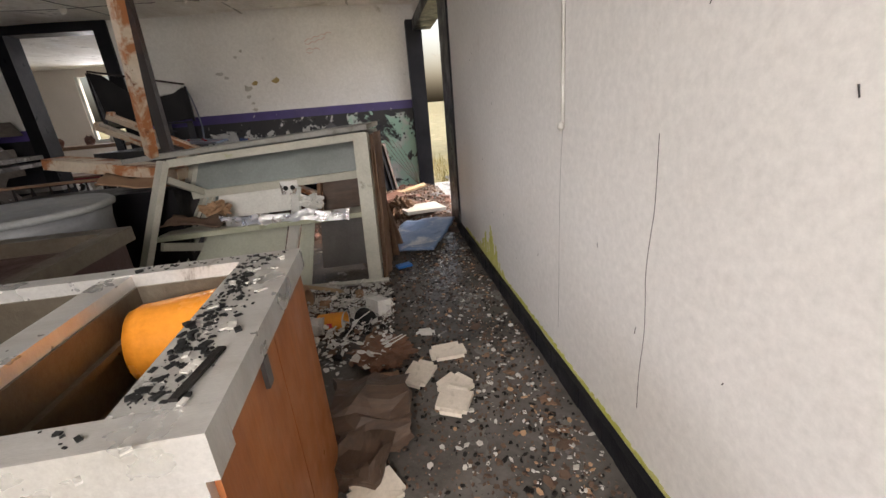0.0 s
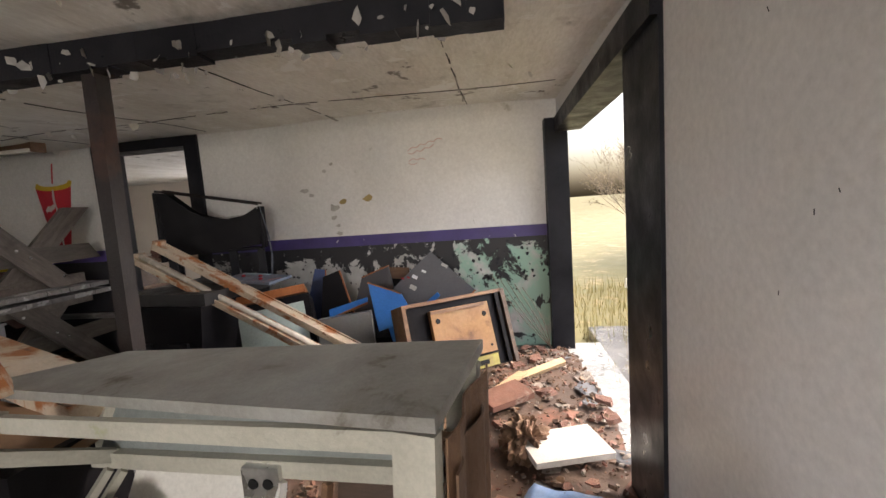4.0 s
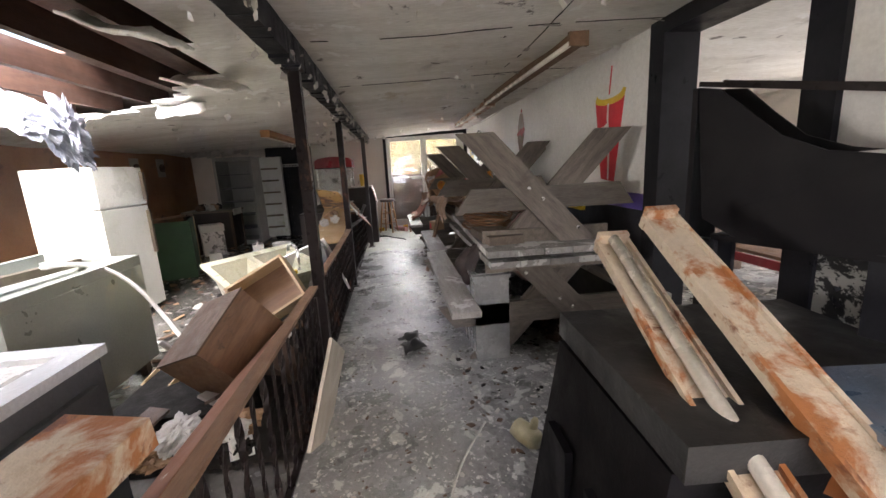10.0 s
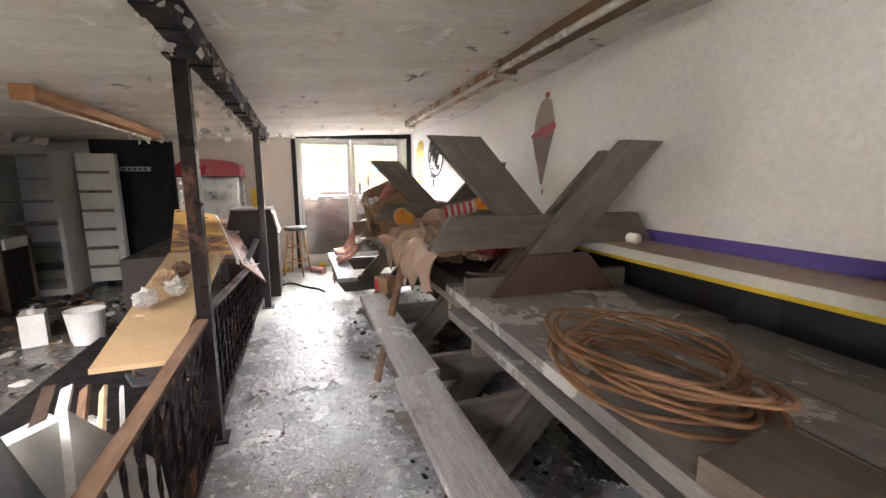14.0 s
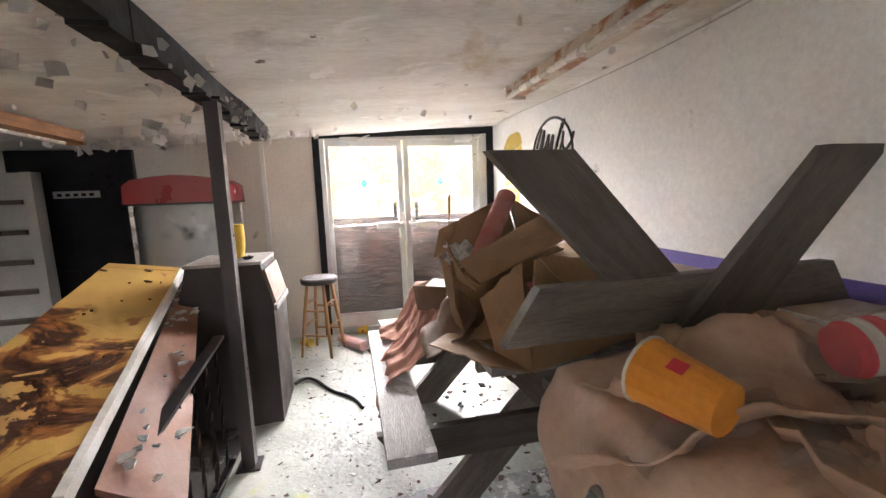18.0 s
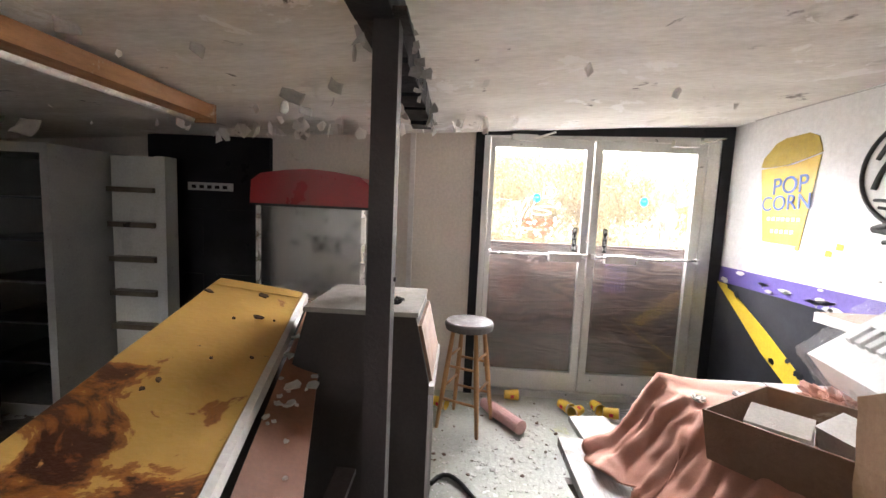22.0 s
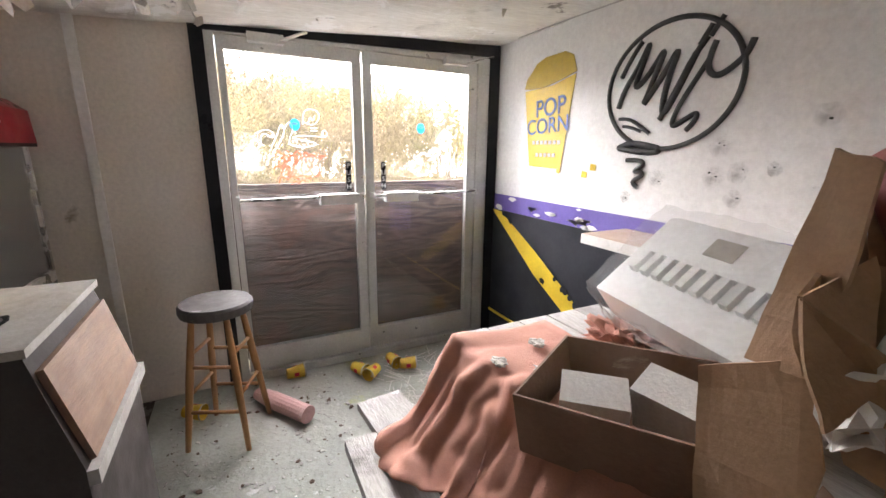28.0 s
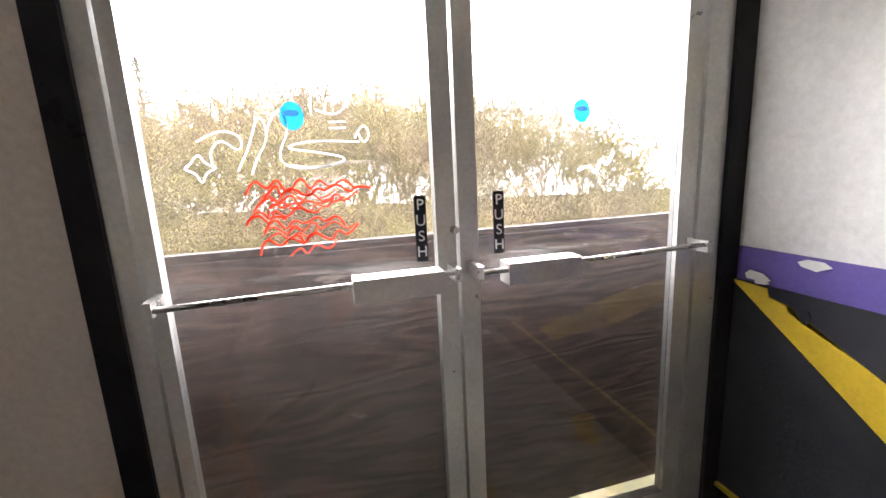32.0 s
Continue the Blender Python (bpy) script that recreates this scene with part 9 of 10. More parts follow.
    for k, md in enumerate((Matrix(((-0.2, 0.42, 0.885, -3.3), (0.86, 0.5, -0.04, 3.16), (0.46, -0.757, 0.464, 0.58), (0, 0, 0, 1))), pose(-3.0, 2.75, 0.2, 30, -14, 50))):
        t = thing("wooden_box", "open raw wooden drawer box tipped among junk", "box", md, "wooden drawers")
        for a in ((-0.2, -0.16, 0, 0.2, -0.145, 0.16), (-0.2, 0.145, 0, 0.2, 0.16, 0.16), (-0.2, -0.145, 0, -0.185, 0.145, 0.16), (0.185, -0.145, 0, 0.2, 0.145, 0.16)):
            part("side", slab(*a, bev=0.002), PINE, t)
        part("bottom", slab(-0.185, -0.145, 0.005, 0.185, 0.145, 0.012), BROWN_WOOD, t)
    # cream double sink lying tilted
    t = thing("cream_sink", "cream plastic double laundry sink lying tilted on junk", "sink", Matrix(((0.61, 0.775, 0.16, -4.1), (-0.79, 0.61, 0.05, 2.86), (-0.06, -0.155, 0.985, 0.61), (0, 0, 0, 1))))
    L, Wd = 0.38, 0.37
    wells = ((-0.33, -0.02), (0.03, 0.33))
    for a in ((-L, -Wd, -0.012, L, -0.27, 0.012), (-L, 0.22, -0.012, L, Wd, 0.012), (-L, -0.27, -0.012, -0.33, 0.22, 0.012), (-0.02, -0.27, -0.012, 0.03, 0.22, 0.012), (0.33, -0.27, -0.012, L, 0.22, 0.012)):
        part("rim", slab(*a, bev=0.005), CREAM, t)
    for xa, xb in wells:
        bm = B()
        lo = [bm.verts.new(p) for p in ((xa + 0.05, -0.22, -0.26), (xb - 0.05, -0.22, -0.26), (xb - 0.05, 0.17, -0.26), (xa + 0.05, 0.17, -0.26))]
        hi = [bm.verts.new(p) for p in ((xa, -0.27, -0.005), (xb, -0.27, -0.005), (xb, 0.22, -0.005), (xa, 0.22, -0.005))]
        bm.faces.new(lo)
        for i in range(4):
            bm.faces.new((lo[i], lo[(i + 1) % 4], hi[(i + 1) % 4], hi[i]))
        o = part("basin", bm, CREAM, t)
        md = o.modifiers.new("thick", "SOLIDIFY")
        md.thickness = -0.01
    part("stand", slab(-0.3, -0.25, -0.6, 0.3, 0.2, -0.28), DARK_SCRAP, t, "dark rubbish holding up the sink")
    bm = B()
    pts = [(-0.18, 0.3, 0.012), (-0.18, 0.3, 0.17), (-0.178, 0.285, 0.205), (-0.17, 0.23, 0.215), (-0.165, 0.17, 0.195), (-0.163, 0.155, 0.15)]
    for p, q in zip(pts, pts[1:]):
        rod(bm, p, q, 0.012, 10)
    part("faucet", bm, STEEL_TRIM, t, "curved chrome tap", smooth=True)
    bm = B()
    ring(bm, ((0.05, 0), (0.045, 0.1), (0.03, 0.12)), 14, pose(-4.1, 2.8, 0.43, 70, 0, 30))
    solid("orange_pot", bm, surf("terracotta_plastic", (0.5, 0.2, 0.09), None, 5.0), "small terracotta pot lying in the sink", "pot")
    # yellow box, white panels, junk between sink and rail
    solid("yellow_sleeve", slab(-0.16, -0.11, -0.02, 0.16, 0.11, 0.02, bev=0.004), surf("yellow_card", (0.6, 0.4, 0.04), None, 5.0), "bright yellow card folder on the sink edge", "folder", m=pose(-3.74, 3.1, 0.6, 18, -6, 50) @ Matrix.Diagonal((0.7, 0.7, 0.7, 1)))
    t = thing("white_drawer_unit", "broken white laminate cabinet pieces standing on end", "cabinet", pose(-4.5, 3.2, 0.5, 24, 32, 24))
    part("panel", slab(-0.02, -0.2, -0.25, 0.0, 0.2, 0.25, bev=0.003), WHITE_PLASTIC, t)
    part("panel", slab(0.0, 0.18, -0.25, 0.25, 0.2, 0.25, bev=0.003), WHITE_PLASTIC, t)
    part("panel", slab(0.0, -0.2, -0.25, 0.25, -0.18, 0.1, bev=0.003), GREY_BOARD, t)
    solid("grey_board", slab(-0.17, -0.01, -0.15, 0.17, 0.01, 0.15, bev=0.003), GREY_BOARD, "square grey board leaning on the railing", "board", m=pose(-4.15, 3.35, 0.66, 14, 10, 28))
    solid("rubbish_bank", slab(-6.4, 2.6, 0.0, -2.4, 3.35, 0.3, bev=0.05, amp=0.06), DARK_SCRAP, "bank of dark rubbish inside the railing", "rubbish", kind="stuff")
    solid("beige_board", slab(-0.32, -0.008, -0.24, 0.32, 0.008, 0.24, bev=0.003), surf("beige_panel", (0.42, 0.37, 0.3), None, 3.0), "beige board leaning on the outside of the railing", "board", m=pose(-2.55, 3.6, 0.26, -14, -30, 4))
    rr = random.Random(31)
    for k in range(46):
        x, y = rr.uniform(-5.6, -2.0), rr.uniform(2.65, 3.3)
        z = rr.uniform(0.26, 0.34)
        a = rr.uniform(0, 6.28)
        l = rr.uniform(0.15, 0.55)
        solid("junk_board", bar((x, y, z), (x + l * math.cos(a), min(3.35, y + l * math.sin(a) * 0.4), z + rr.uniform(-0.2, 0.06)), rr.uniform(0.03, 0.12), 0.014, rr.uniform(0, 90)), rr.choice((WHITE_PLASTIC, PINE, PAPER, BROWN_WOOD, DARK_WOOD, GREY_METAL, PAPER)),
              "broken board in the rubbish behind the railing", "board", group="junk boards")
    for k in range(30):
        crumple("junk_lump", "crumpled rubbish behind the railing", "rubbish", pose(rr.uniform(-5.4, -1.4), rr.uniform(2.6, 3.3), rr.uniform(0.28, 0.42)), (rr.uniform(0.1, 0.25), rr.uniform(0.1, 0.2), rr.uniform(0.06, 0.14)), rr.choice((PAPER, PAPER, CARD, WHITE_PLASTIC, DARK_SCRAP)), k + 100.0, group="rubbish lumps")
    # green cabinet on its side, jugs, tables further back
    t = thing("green_cabinet", "green wooden cabinet lying open with pale top edge", "cabinet", pose(-6.75, 0.75, 0, 0, 0, 20))
    part("side", slab(-0.3, 0.3, 0.0, 0.3, 0.33, 0.8, bev=0.004), GREEN, t)
    part("side", slab(0.3, -0.35, 0.0, 0.33, 0.33, 0.8, bev=0.004), GREEN, t)
    part("top", slab(-0.62, -0.36, 0.81, 0.36, 0.36, 0.84, bev=0.004, m=pose(0, 0, 0, 4, -4, 0)), BROWN_WOOD, t)
    part("edge", slab(-0.34, 0.3, 0.0, -0.301, 0.34, 0.8, bev=0.003), PINE, t)
    # Solid black block stands for the shaded interior of the open cabinet.
    part("inside", slab(-0.3, -0.3, 0.0, 0.28, 0.28, 0.7), BLACK_WOOD, t)
    for x, y in ((-6.9, 1.3), (-7.4, 1.75)):
        t = thing("water_jug", "translucent white plastic jug on the kitchen floor", "jug", pose(x, y, 0, 0, 0, 20), "jugs")
        part("body", slab(-0.11, -0.08, 0, 0.11, 0.08, 0.27, bev=0.03), WHITE_PLASTIC, t)
        bm = B()
        ring(bm, ((0.03, 0.27), (0.025, 0.31)), 12, Matrix.Translation((0.05, 0, 0)))
        part("neck", bm, WHITE_PLASTIC, t)
        part("handle", bar((-0.07, 0, 0.3), (0.03, 0, 0.3), 0.02, 0.02), WHITE_PLASTIC, t)
    t = thing("kitchen_table", "dark kitchen work table with junk on it", "table", pose(-8.78, 0.58, 0) @ Matrix.Diagonal((0.5, 1, 1, 1)))
    part("top", slab(-0.55, -0.45, 0.72, 0.55, 0.45, 0.76, bev=0.004), STEEL_DARK, t)
    part("carcass", slab(-0.5, -0.4, 0.05, 0.52, 0.4, 0.719, bev=0.004), DARK_CAB, t, "dark cabinet under the worktop")
    part("edge", slab(-0.2, 0.452, 0.66, 0.56, 0.475, 0.77, bev=0.003), WHITE_PLASTIC, t, "pale front strip")
    for x in (-0.5, 0.5):
        for y in (-0.4, 0.4):
            part("leg", slab(x - 0.025, y - 0.025, 0, x + 0.025, y + 0.025, 0.719), DARK_WOOD, t)
    for k in range(8):
        crumple("kitchen_junk", "dark junk on the work table", "rubbish", pose(-8.98 + 0.06 * k, 0.5 + 0.15 * math.sin(k * 2.0), 0.8), (0.16, 0.13, 0.12 + 0.02 * (k % 3)), (CARD, DARK_SCRAP, BROWN_SCRAP, PAPER)[k % 4], k + 200.0, group="kitchen rubbish")
    t = thing("white_bucket", "white plastic bucket on the kitchen floor", "bucket", pose(-7.3, 2.15, 0))
    bm = B()
    ring(bm, ((0.11, 0), (0.14, 0.28), (0.145, 0.285), (0.13, 0.28), (0.105, 0.01)), 24)
    part("body", bm, WHITE_PLASTIC, t, smooth=False)
    # grey steel tub unit near the west end
    t = thing("steel_bin", "brushed steel waste unit on the kitchen floor", "bin", pose(-8.24, 0.72, 0, 0, 0, 28))
    part("body", slab(-0.17, -0.17, 0, 0.17, 0.17, 0.42, bev=0.02, amp=0.006), STEEL, t)
    lid = part("lid", slab(-0.18, -0.18, 0.424, 0.18, 0.19, 0.54, bev=0.014), FRIDGE, t, "pale plastic lid")
    part("slot", slab(-0.1, 0.19, 0.46, 0.02, 0.196, 0.5, bev=0.002), RUBBER, lid, "dark hand slot")
    for k in range(5):
        part("rib", slab(-0.15 + 0.07 * k, 0.171, 0.03, -0.14 + 0.07 * k, 0.178, 0.4, bev=0.002), STEEL, t)
    # framed things on the brown wall
    for x, z in ((-7.9, 1.57), (-8.66, 1.57)):
        t = thing("wall_fixture", "small pale wall fixture with a dark ring on brown panelling", "fixture", group="kitchen wall fixtures")
        part("plate", slab(x - 0.11, -0.15, z - 0.16, x + 0.11, -0.13, z + 0.16, bev=0.006), surf("dusty_pale_plate", (0.4, 0.36, 0.3), None, 7.0), t)
        bm = B()
        ring(bm, ((0.07, 0), (0.07, 0.03), (0.05, 0.03), (0.045, 0.005)), 18, pose(x, -0.128, z, -90, 0, 0))
        part("ring", bm, DARK_WOOD, t)
    # stained panel left of the fridge and insulation hanging from the hole
    solid("stained_panel", slab(-4.4, 0.35, 0.0, -2.2, 0.4, 1.75, bev=0.006), surf("green_stained_panel", (0.52, 0.53, 0.44), (0.4, 0.42, 0.3), 1.6, 0.5, stains=(((0.36, 0.33, 0.1), 2.4, 0.6, 0.7),)), "pale partition panel with green and yellow stains", "panel")
    for k, (x, y, z, s) in enumerate(((-3.9, 1.75, 1.78, 0.22), (-4.0, 1.66, 1.66, 0.24), (-3.75, 1.6, 1.85, 0.25))):
        crumple("insulation", "torn grey insulation hanging from the roof hole", "insulation", pose(x, y, z, 20 * k, 30, 0), (s, s * 0.7, s * 2.0), INSUL, k + 300.0, 0.5)
    # rafters across the hole
    for k in range(6):
        y = 0.65 + 0.42 * k
        z = ceil_z(-2.8, y) + 0.13
        solid("rafter", bar((-5.0, y, z), (-0.8, y + 0.05, z + 0.03), 0.05, 0.16), RAFTER, "dark water-stained roof rafter above the torn ceiling", "rafter", group="rafters")
    # torn paint and paper hanging over the freezer
    rf = random.Random(61)
    for k in range(9):
        y = 0.2 + 0.125 * k
        w = rf.uniform(0.1, 0.2)
        sheet_thing("ceiling_flap", "torn white ceiling paper curling down over the freezer", "ceiling board", w, w * 0.8, pose(-9.08 + rf.uniform(-0.05, 0.1), y, 1.79 + rf.uniform(-0.02, 0.03), 70 + rf.uniform(-15, 15), rf.uniform(-15, 15), 90 + rf.uniform(-20, 20)), PLASTER, k * 1.9, 0.03, 8, 0.002, lambda q: Vector((q.x, q.y, q.z + 3 * q.y * q.y)))
    # torn ceiling flaps at the hole edge
    for k, (x, y, r, s) in enumerate(((-4.3, 2.35, 20, 0.5), (-3.6, 2.85, 70, 0.45), (-2.6, 2.95, 95, 0.4), (-4.5, 1.6, -10, 0.45), (-1.7, 2.8, 120, 0.4))):
        sheet_thing("ceiling_flap", "torn ceiling board flap hanging at the hole", "ceiling board", s, s * 0.7, pose(x, y, ceil_z(x, y) - 0.05, 10, 18, r), CEIL, k * 2.0, 0.04, 8, 0.012)


build_kitchen()


# ---- rubble and litter on the floors ----
def chunk_mesh(seed, flat=0.35):
    rr = random.Random(seed)
    bm = B()
    n = rr.choice((5, 6, 7))
    pts = [(rr.uniform(0.6, 1.0) * math.cos(6.283 * k / n), rr.uniform(0.6, 1.0) * math.sin(6.283 * k / n)) for k in range(n)]
    lo = [bm.verts.new((x, y, 0)) for x, y in pts]
    hi = [bm.verts.new((x * 0.85 + rr.uniform(-0.05, 0.05), y * 0.85, flat * rr.uniform(0.7, 1.2))) for x, y in pts]
    bm.faces.new(lo[::-1])
    bm.faces.new(hi)
    for i in range(n):
        bm.faces.new((lo[i], lo[(i + 1) % n], hi[(i + 1) % n], hi[i]))
    return bm


def scatter(name, label, category, n, region, sizes, mats, seed, zfn=lambda x, y: 0.0, flat=0.35, tiltmax=18):
    """Joined litter: each material one mesh."""
    rr = random.Random(seed)
    for mi, mat in enumerate(mats):
        verts, faces = [], []
        for k in range(n // len(mats)):
            x, y = region(rr)
            s = rr.choice(sizes) * rr.uniform(0.6, 1.3)
            m = pose(x, y, zfn(x, y) + 0.003, rr.uniform(-tiltmax, tiltmax), rr.uniform(-tiltmax, tiltmax), rr.uniform(0, 360))
            q = rr.choice((4, 5, 6))
            asp = rr.uniform(0.35, 1.0)
            base = len(verts)
            ps = [(s * rr.uniform(0.6, 1) * math.cos(6.283 * a / q), asp * s * rr.uniform(0.6, 1) * math.sin(6.283 * a / q)) for a in range(q)]
            for px, py in ps:
                verts.append(m @ Vector((px, py, 0)))
            for px, py in ps:
                verts.append(m @ Vector((px * 0.9, py * 0.9, s * flat)))
            faces.append([base + q + a for a in range(q)])
            for a in range(q):
                b = (a + 1) % q
                faces.append([base + a, base + b, base + q + b, base + q + a])
        me = bpy.data.meshes.new(name)
        me.from_pydata([tuple(v) for v in verts], [], faces)
        me.materials.append(mat)
        tagged(new(name, me), label, category, kind="stuff")


def pieces(name, label, category, group, spots, mat, seed, flat=0.35):
    """Larger fragments, each a thing of its own on a few shared meshes."""
    rr = random.Random(seed)
    meshes = []
    for k in range(5):
        bm = chunk_mesh(seed * 10 + k, flat)
        bmesh.ops.recalc_face_normals(bm, faces=bm.faces)
        me = bpy.data.meshes.new(name)
        bm.to_mesh(me)
        bm.free()
        me.materials.append(mat)
        meshes.append(me)
    for x, y, z, s in spots:
        ob = new(name, rr.choice(meshes))
        ob.matrix_basis = pose(x, y, z, rr.uniform(-14, 14), rr.uniform(-14, 14), rr.uniform(0, 360)) @ Matrix.Diagonal((s, s * rr.uniform(0.5, 1.0), s * rr.uniform(0.7, 1.2), 1))
        tagged(ob, label, category, group)


def build_debris():
    rr = random.Random(77)
    # mound of soil and rubble at the east doorway

    def mound(x, y):
        d = math.hypot((x - 0.95) / 1.0, (y - 4.6) / 1.0)
        return 0.10 * max(0, 1 - d) + 0.02
    bm = B()
    n = 40
    g = [[None] * (n + 1) for _ in range(n + 1)]
    for i in range(n + 1):
        for j in range(n + 1):
            x, y = -0.6 + 2.1 * i / n, 3.35 + 2.3 * j / n
            edge = min(i, j, n - i, n - j) / 6
            z = (mound(x, y) + 0.03 * noise.noise(Vector((x * 5, y * 5, 0))) + 0.015 * noise.noise(Vector((x * 14, y * 14, 3)))) * min(1, edge) - 0.006
            g[i][j] = bm.verts.new((x, y, z))
    for i in range(n):
        for j in range(n):
            bm.faces.new((g[i][j], g[i + 1][j], g[i + 1][j + 1], g[i][j + 1]))
    solid("rubble_mound", bm, surf("soil_and_brick_dust", (0.1, 0.06, 0.042), (0.055, 0.038, 0.03), 4.0, 0.9, bump=0.6, bscale=40, stains=(((0.2, 0.09, 0.06), 3.0, 0.56, 0.66), ((0.28, 0.25, 0.22), 9.0, 0.64, 0.68))), "low mound of brick dust and soil by the doorway", "rubble", kind="stuff", smooth=True)

    def zone_door(q):
        return q.uniform(-0.45, 1.42), q.uniform(3.5, 5.55)
    sp = [(*zone_door(rr), 0, rr.triangular(0.03, 0.13, 0.04)) for k in range(80)]
    pieces("brick_fragment", "broken red brick fragment in the doorway rubble", "brick", "brick fragments", [(x, y, mound(x, y) * 0.8, s) for x, y, z, s in sp], BRICK_RED, 3)
    sp = [(*zone_door(rr), 0, rr.uniform(0.05, 0.12)) for k in range(36)]
    pieces("plaster_slab", "grey plaster slab fragment in the doorway rubble", "plaster", "plaster fragments", [(x, y, mound(x, y) * 0.8, s) for x, y, z, s in sp], PLASTER_DIRTY, 4, 0.2)
    sp = [(*zone_door(rr), 0, rr.uniform(0.08, 0.16)) for k in range(14)]
    pieces("roofing_scrap", "dark roofing felt scrap in the rubble", "roofing", "roofing scraps", [(x, y, mound(x, y) * 0.9, s) for x, y, z, s in sp], GREY_BOARD, 5, 0.06)
    scatter("small_rubble", "small mixed rubble by the doorway", "rubble", 2800, zone_door, (0.008, 0.014, 0.024), (BRICK_RED, BROWN_SCRAP, CARD_DARK, BROWN_SCRAP, PLASTER_DIRTY), 5, mound, 0.5, 40)
    solid("big_slab", slab(-0.2, -0.12, 0, 0.2, 0.12, 0.03, bev=0.008, amp=0.01), PLASTER, "pale stone slab in the rubble", "slab", m=pose(1.1, 3.95, 0.09, 4, 3, 20))
    solid("red_slab", slab(-0.15, -0.1, 0, 0.15, 0.1, 0.035, bev=0.01, amp=0.012), BRICK_RED, "flat red clay slab in the rubble", "slab", m=pose(0.82, 4.42, 0.12, 4, -3, 34))
    for k, (a, b) in enumerate((((0.95, 4.78, 0.12), (0.72, 4.45, 0.11)), ((0.3, 4.3, 0.1), (0.5, 4.12, 0.12)), ((0.85, 4.7, 0.1), (1.25, 4.95, 0.14)), ((0.42, 4.78, 0.1), (0.36, 4.62, 0.22)))):
        solid("wood_offcut", bar(a, b, 0.07 - 0.01 * k, 0.03, 10 * k), PINE if k in (0, 2) else BROWN_WOOD, "splintered wood offcut in the rubble", "wood", group="wood offcuts")
    for k in range(16):
        a = rr.uniform(0, 3.14)
        x, y = rr.uniform(-0.9, 0.6), rr.uniform(3.7, 4.7)
        l = rr.uniform(0.1, 0.35)
        solid("lath", bar((x, y, 0.03), (x + l * math.cos(a), y + l * math.sin(a), 0.05 + rr.random() * 0.05), 0.018, 0.006, 0, 0), rr.choice((PAPER, PINE, GREY_METAL, BROWN_WOOD)), "thin lath strip on the littered floor", "strip", group="lath strips")
    # twigs at the jamb
    for k in range(5):
        cable("dry_twig", [(1.22, 5.5, 0.05), (1.2 - 0.05 * k, 5.4, 0.3), (1.1 - 0.08 * k, 5.35, 0.45 + 0.05 * k), (1.0 - 0.06 * k, 5.3, 0.62 + 0.03 * k)], 0.003, TWIG, "dry bramble twig in the doorway", "twig")

    # start lane: gravelly dark litter, pale flakes
    def lane(q):
        return q.uniform(0.56, 1.34), q.uniform(0.0, 3.5)
    scatter("lane_grit", "fine dark grit on the wet floor", "grit", 6500, lane, (0.003, 0.005, 0.009), (DARK_SCRAP, BROWN_SCRAP, BROWN_SCRAP), 9, flat=0.5)
    scatter("lane_flakes", "pale paint flakes on the wet floor", "flakes", 2400, lambda q: (q.triangular(0.75, 1.35, 1.28), q.uniform(0.1, 3.15)), (0.003, 0.005, 0.008, 0.014), (PLASTER, PAPER, DARK_SCRAP, BROWN_SCRAP, CARD), 10, flat=0.25)
    scatter("lane_leaves", "dead leaves and brown scraps along the baseboard", "leaves", 120, lambda q: (q.uniform(0.7, 1.34), q.uniform(0, 2.9)), (0.02, 0.03), (BROWN_SCRAP, BROWN_WOOD), 12, flat=0.1)

    def case_zone(q):
        return q.uniform(-0.35, 0.74), q.triangular(1.6, 2.6, 2.3)
    scatter("case_litter", "white plastic spoon and paper litter by the case", "litter", 3000, case_zone, (0.005, 0.009, 0.015, 0.024), (PAPER, WHITE_PLASTIC, PLASTER), 13, lambda x, y: 0.02 + 0.03 * rr.random(), 0.08, 40)
    scatter("case_litter_dark", "dark sodden litter by the case", "litter", 420, case_zone, (0.02, 0.04), (BROWN_SCRAP, DARK_SCRAP, CARD_DARK), 14, flat=0.3, tiltmax=30)
    # plastic spoons
    bm = B()
    ring(bm, ((0.012, 0), (0.015, 0.004)), 10, Matrix.Diagonal((1, 1.4, 1, 1)))
    box(bm, -0.003, 0.012, 0.001, 0.003, 0.1, 0.004)
    first = solid("plastic_spoon", bm, WHITE_PLASTIC, "white plastic spoon in floor litter", "spoon", group="plastic spoons", m=pose(0.4, 2.0, 0.05, 10, 5, 40))
    for k in range(26):
        x, y = case_zone(rr)
        copy_thing(first, pose(x, y, 0.05 + rr.random() * 0.03, rr.uniform(-20, 20), rr.uniform(-20, 20), rr.uniform(0, 360)))
    for k in range(12):
        x, y = case_zone(rr)
        crumple("wet_napkin", "wet crumpled napkin in floor litter", "napkin", pose(x, y, 0.04), (rr.uniform(0.06, 0.13), rr.uniform(0.05, 0.1), rr.uniform(0.03, 0.06)), rr.choice((PAPER, PAPER, CARD)), k + 400.0, group="napkins")
    # flakes over the walkway
    scatter("walk_flakes", "white paint flakes and grit on the walkway", "flakes", 5200, lambda q: (q.uniform(-9.8, -0.4), q.uniform(3.55, 4.45)), (0.003, 0.004, 0.006, 0.01, 0.016), (PLASTER, PAPER, BROWN_SCRAP, PLASTER), 16, flat=0.15)
    scatter("table_flakes", "paint flakes and grit under the tables", "flakes", 900, lambda q: (q.uniform(-8.5, -2.2), q.uniform(4.3, 5.6)), (0.01, 0.02, 0.03), (PLASTER, DARK_SCRAP, BROWN_SCRAP), 17, flat=0.2)
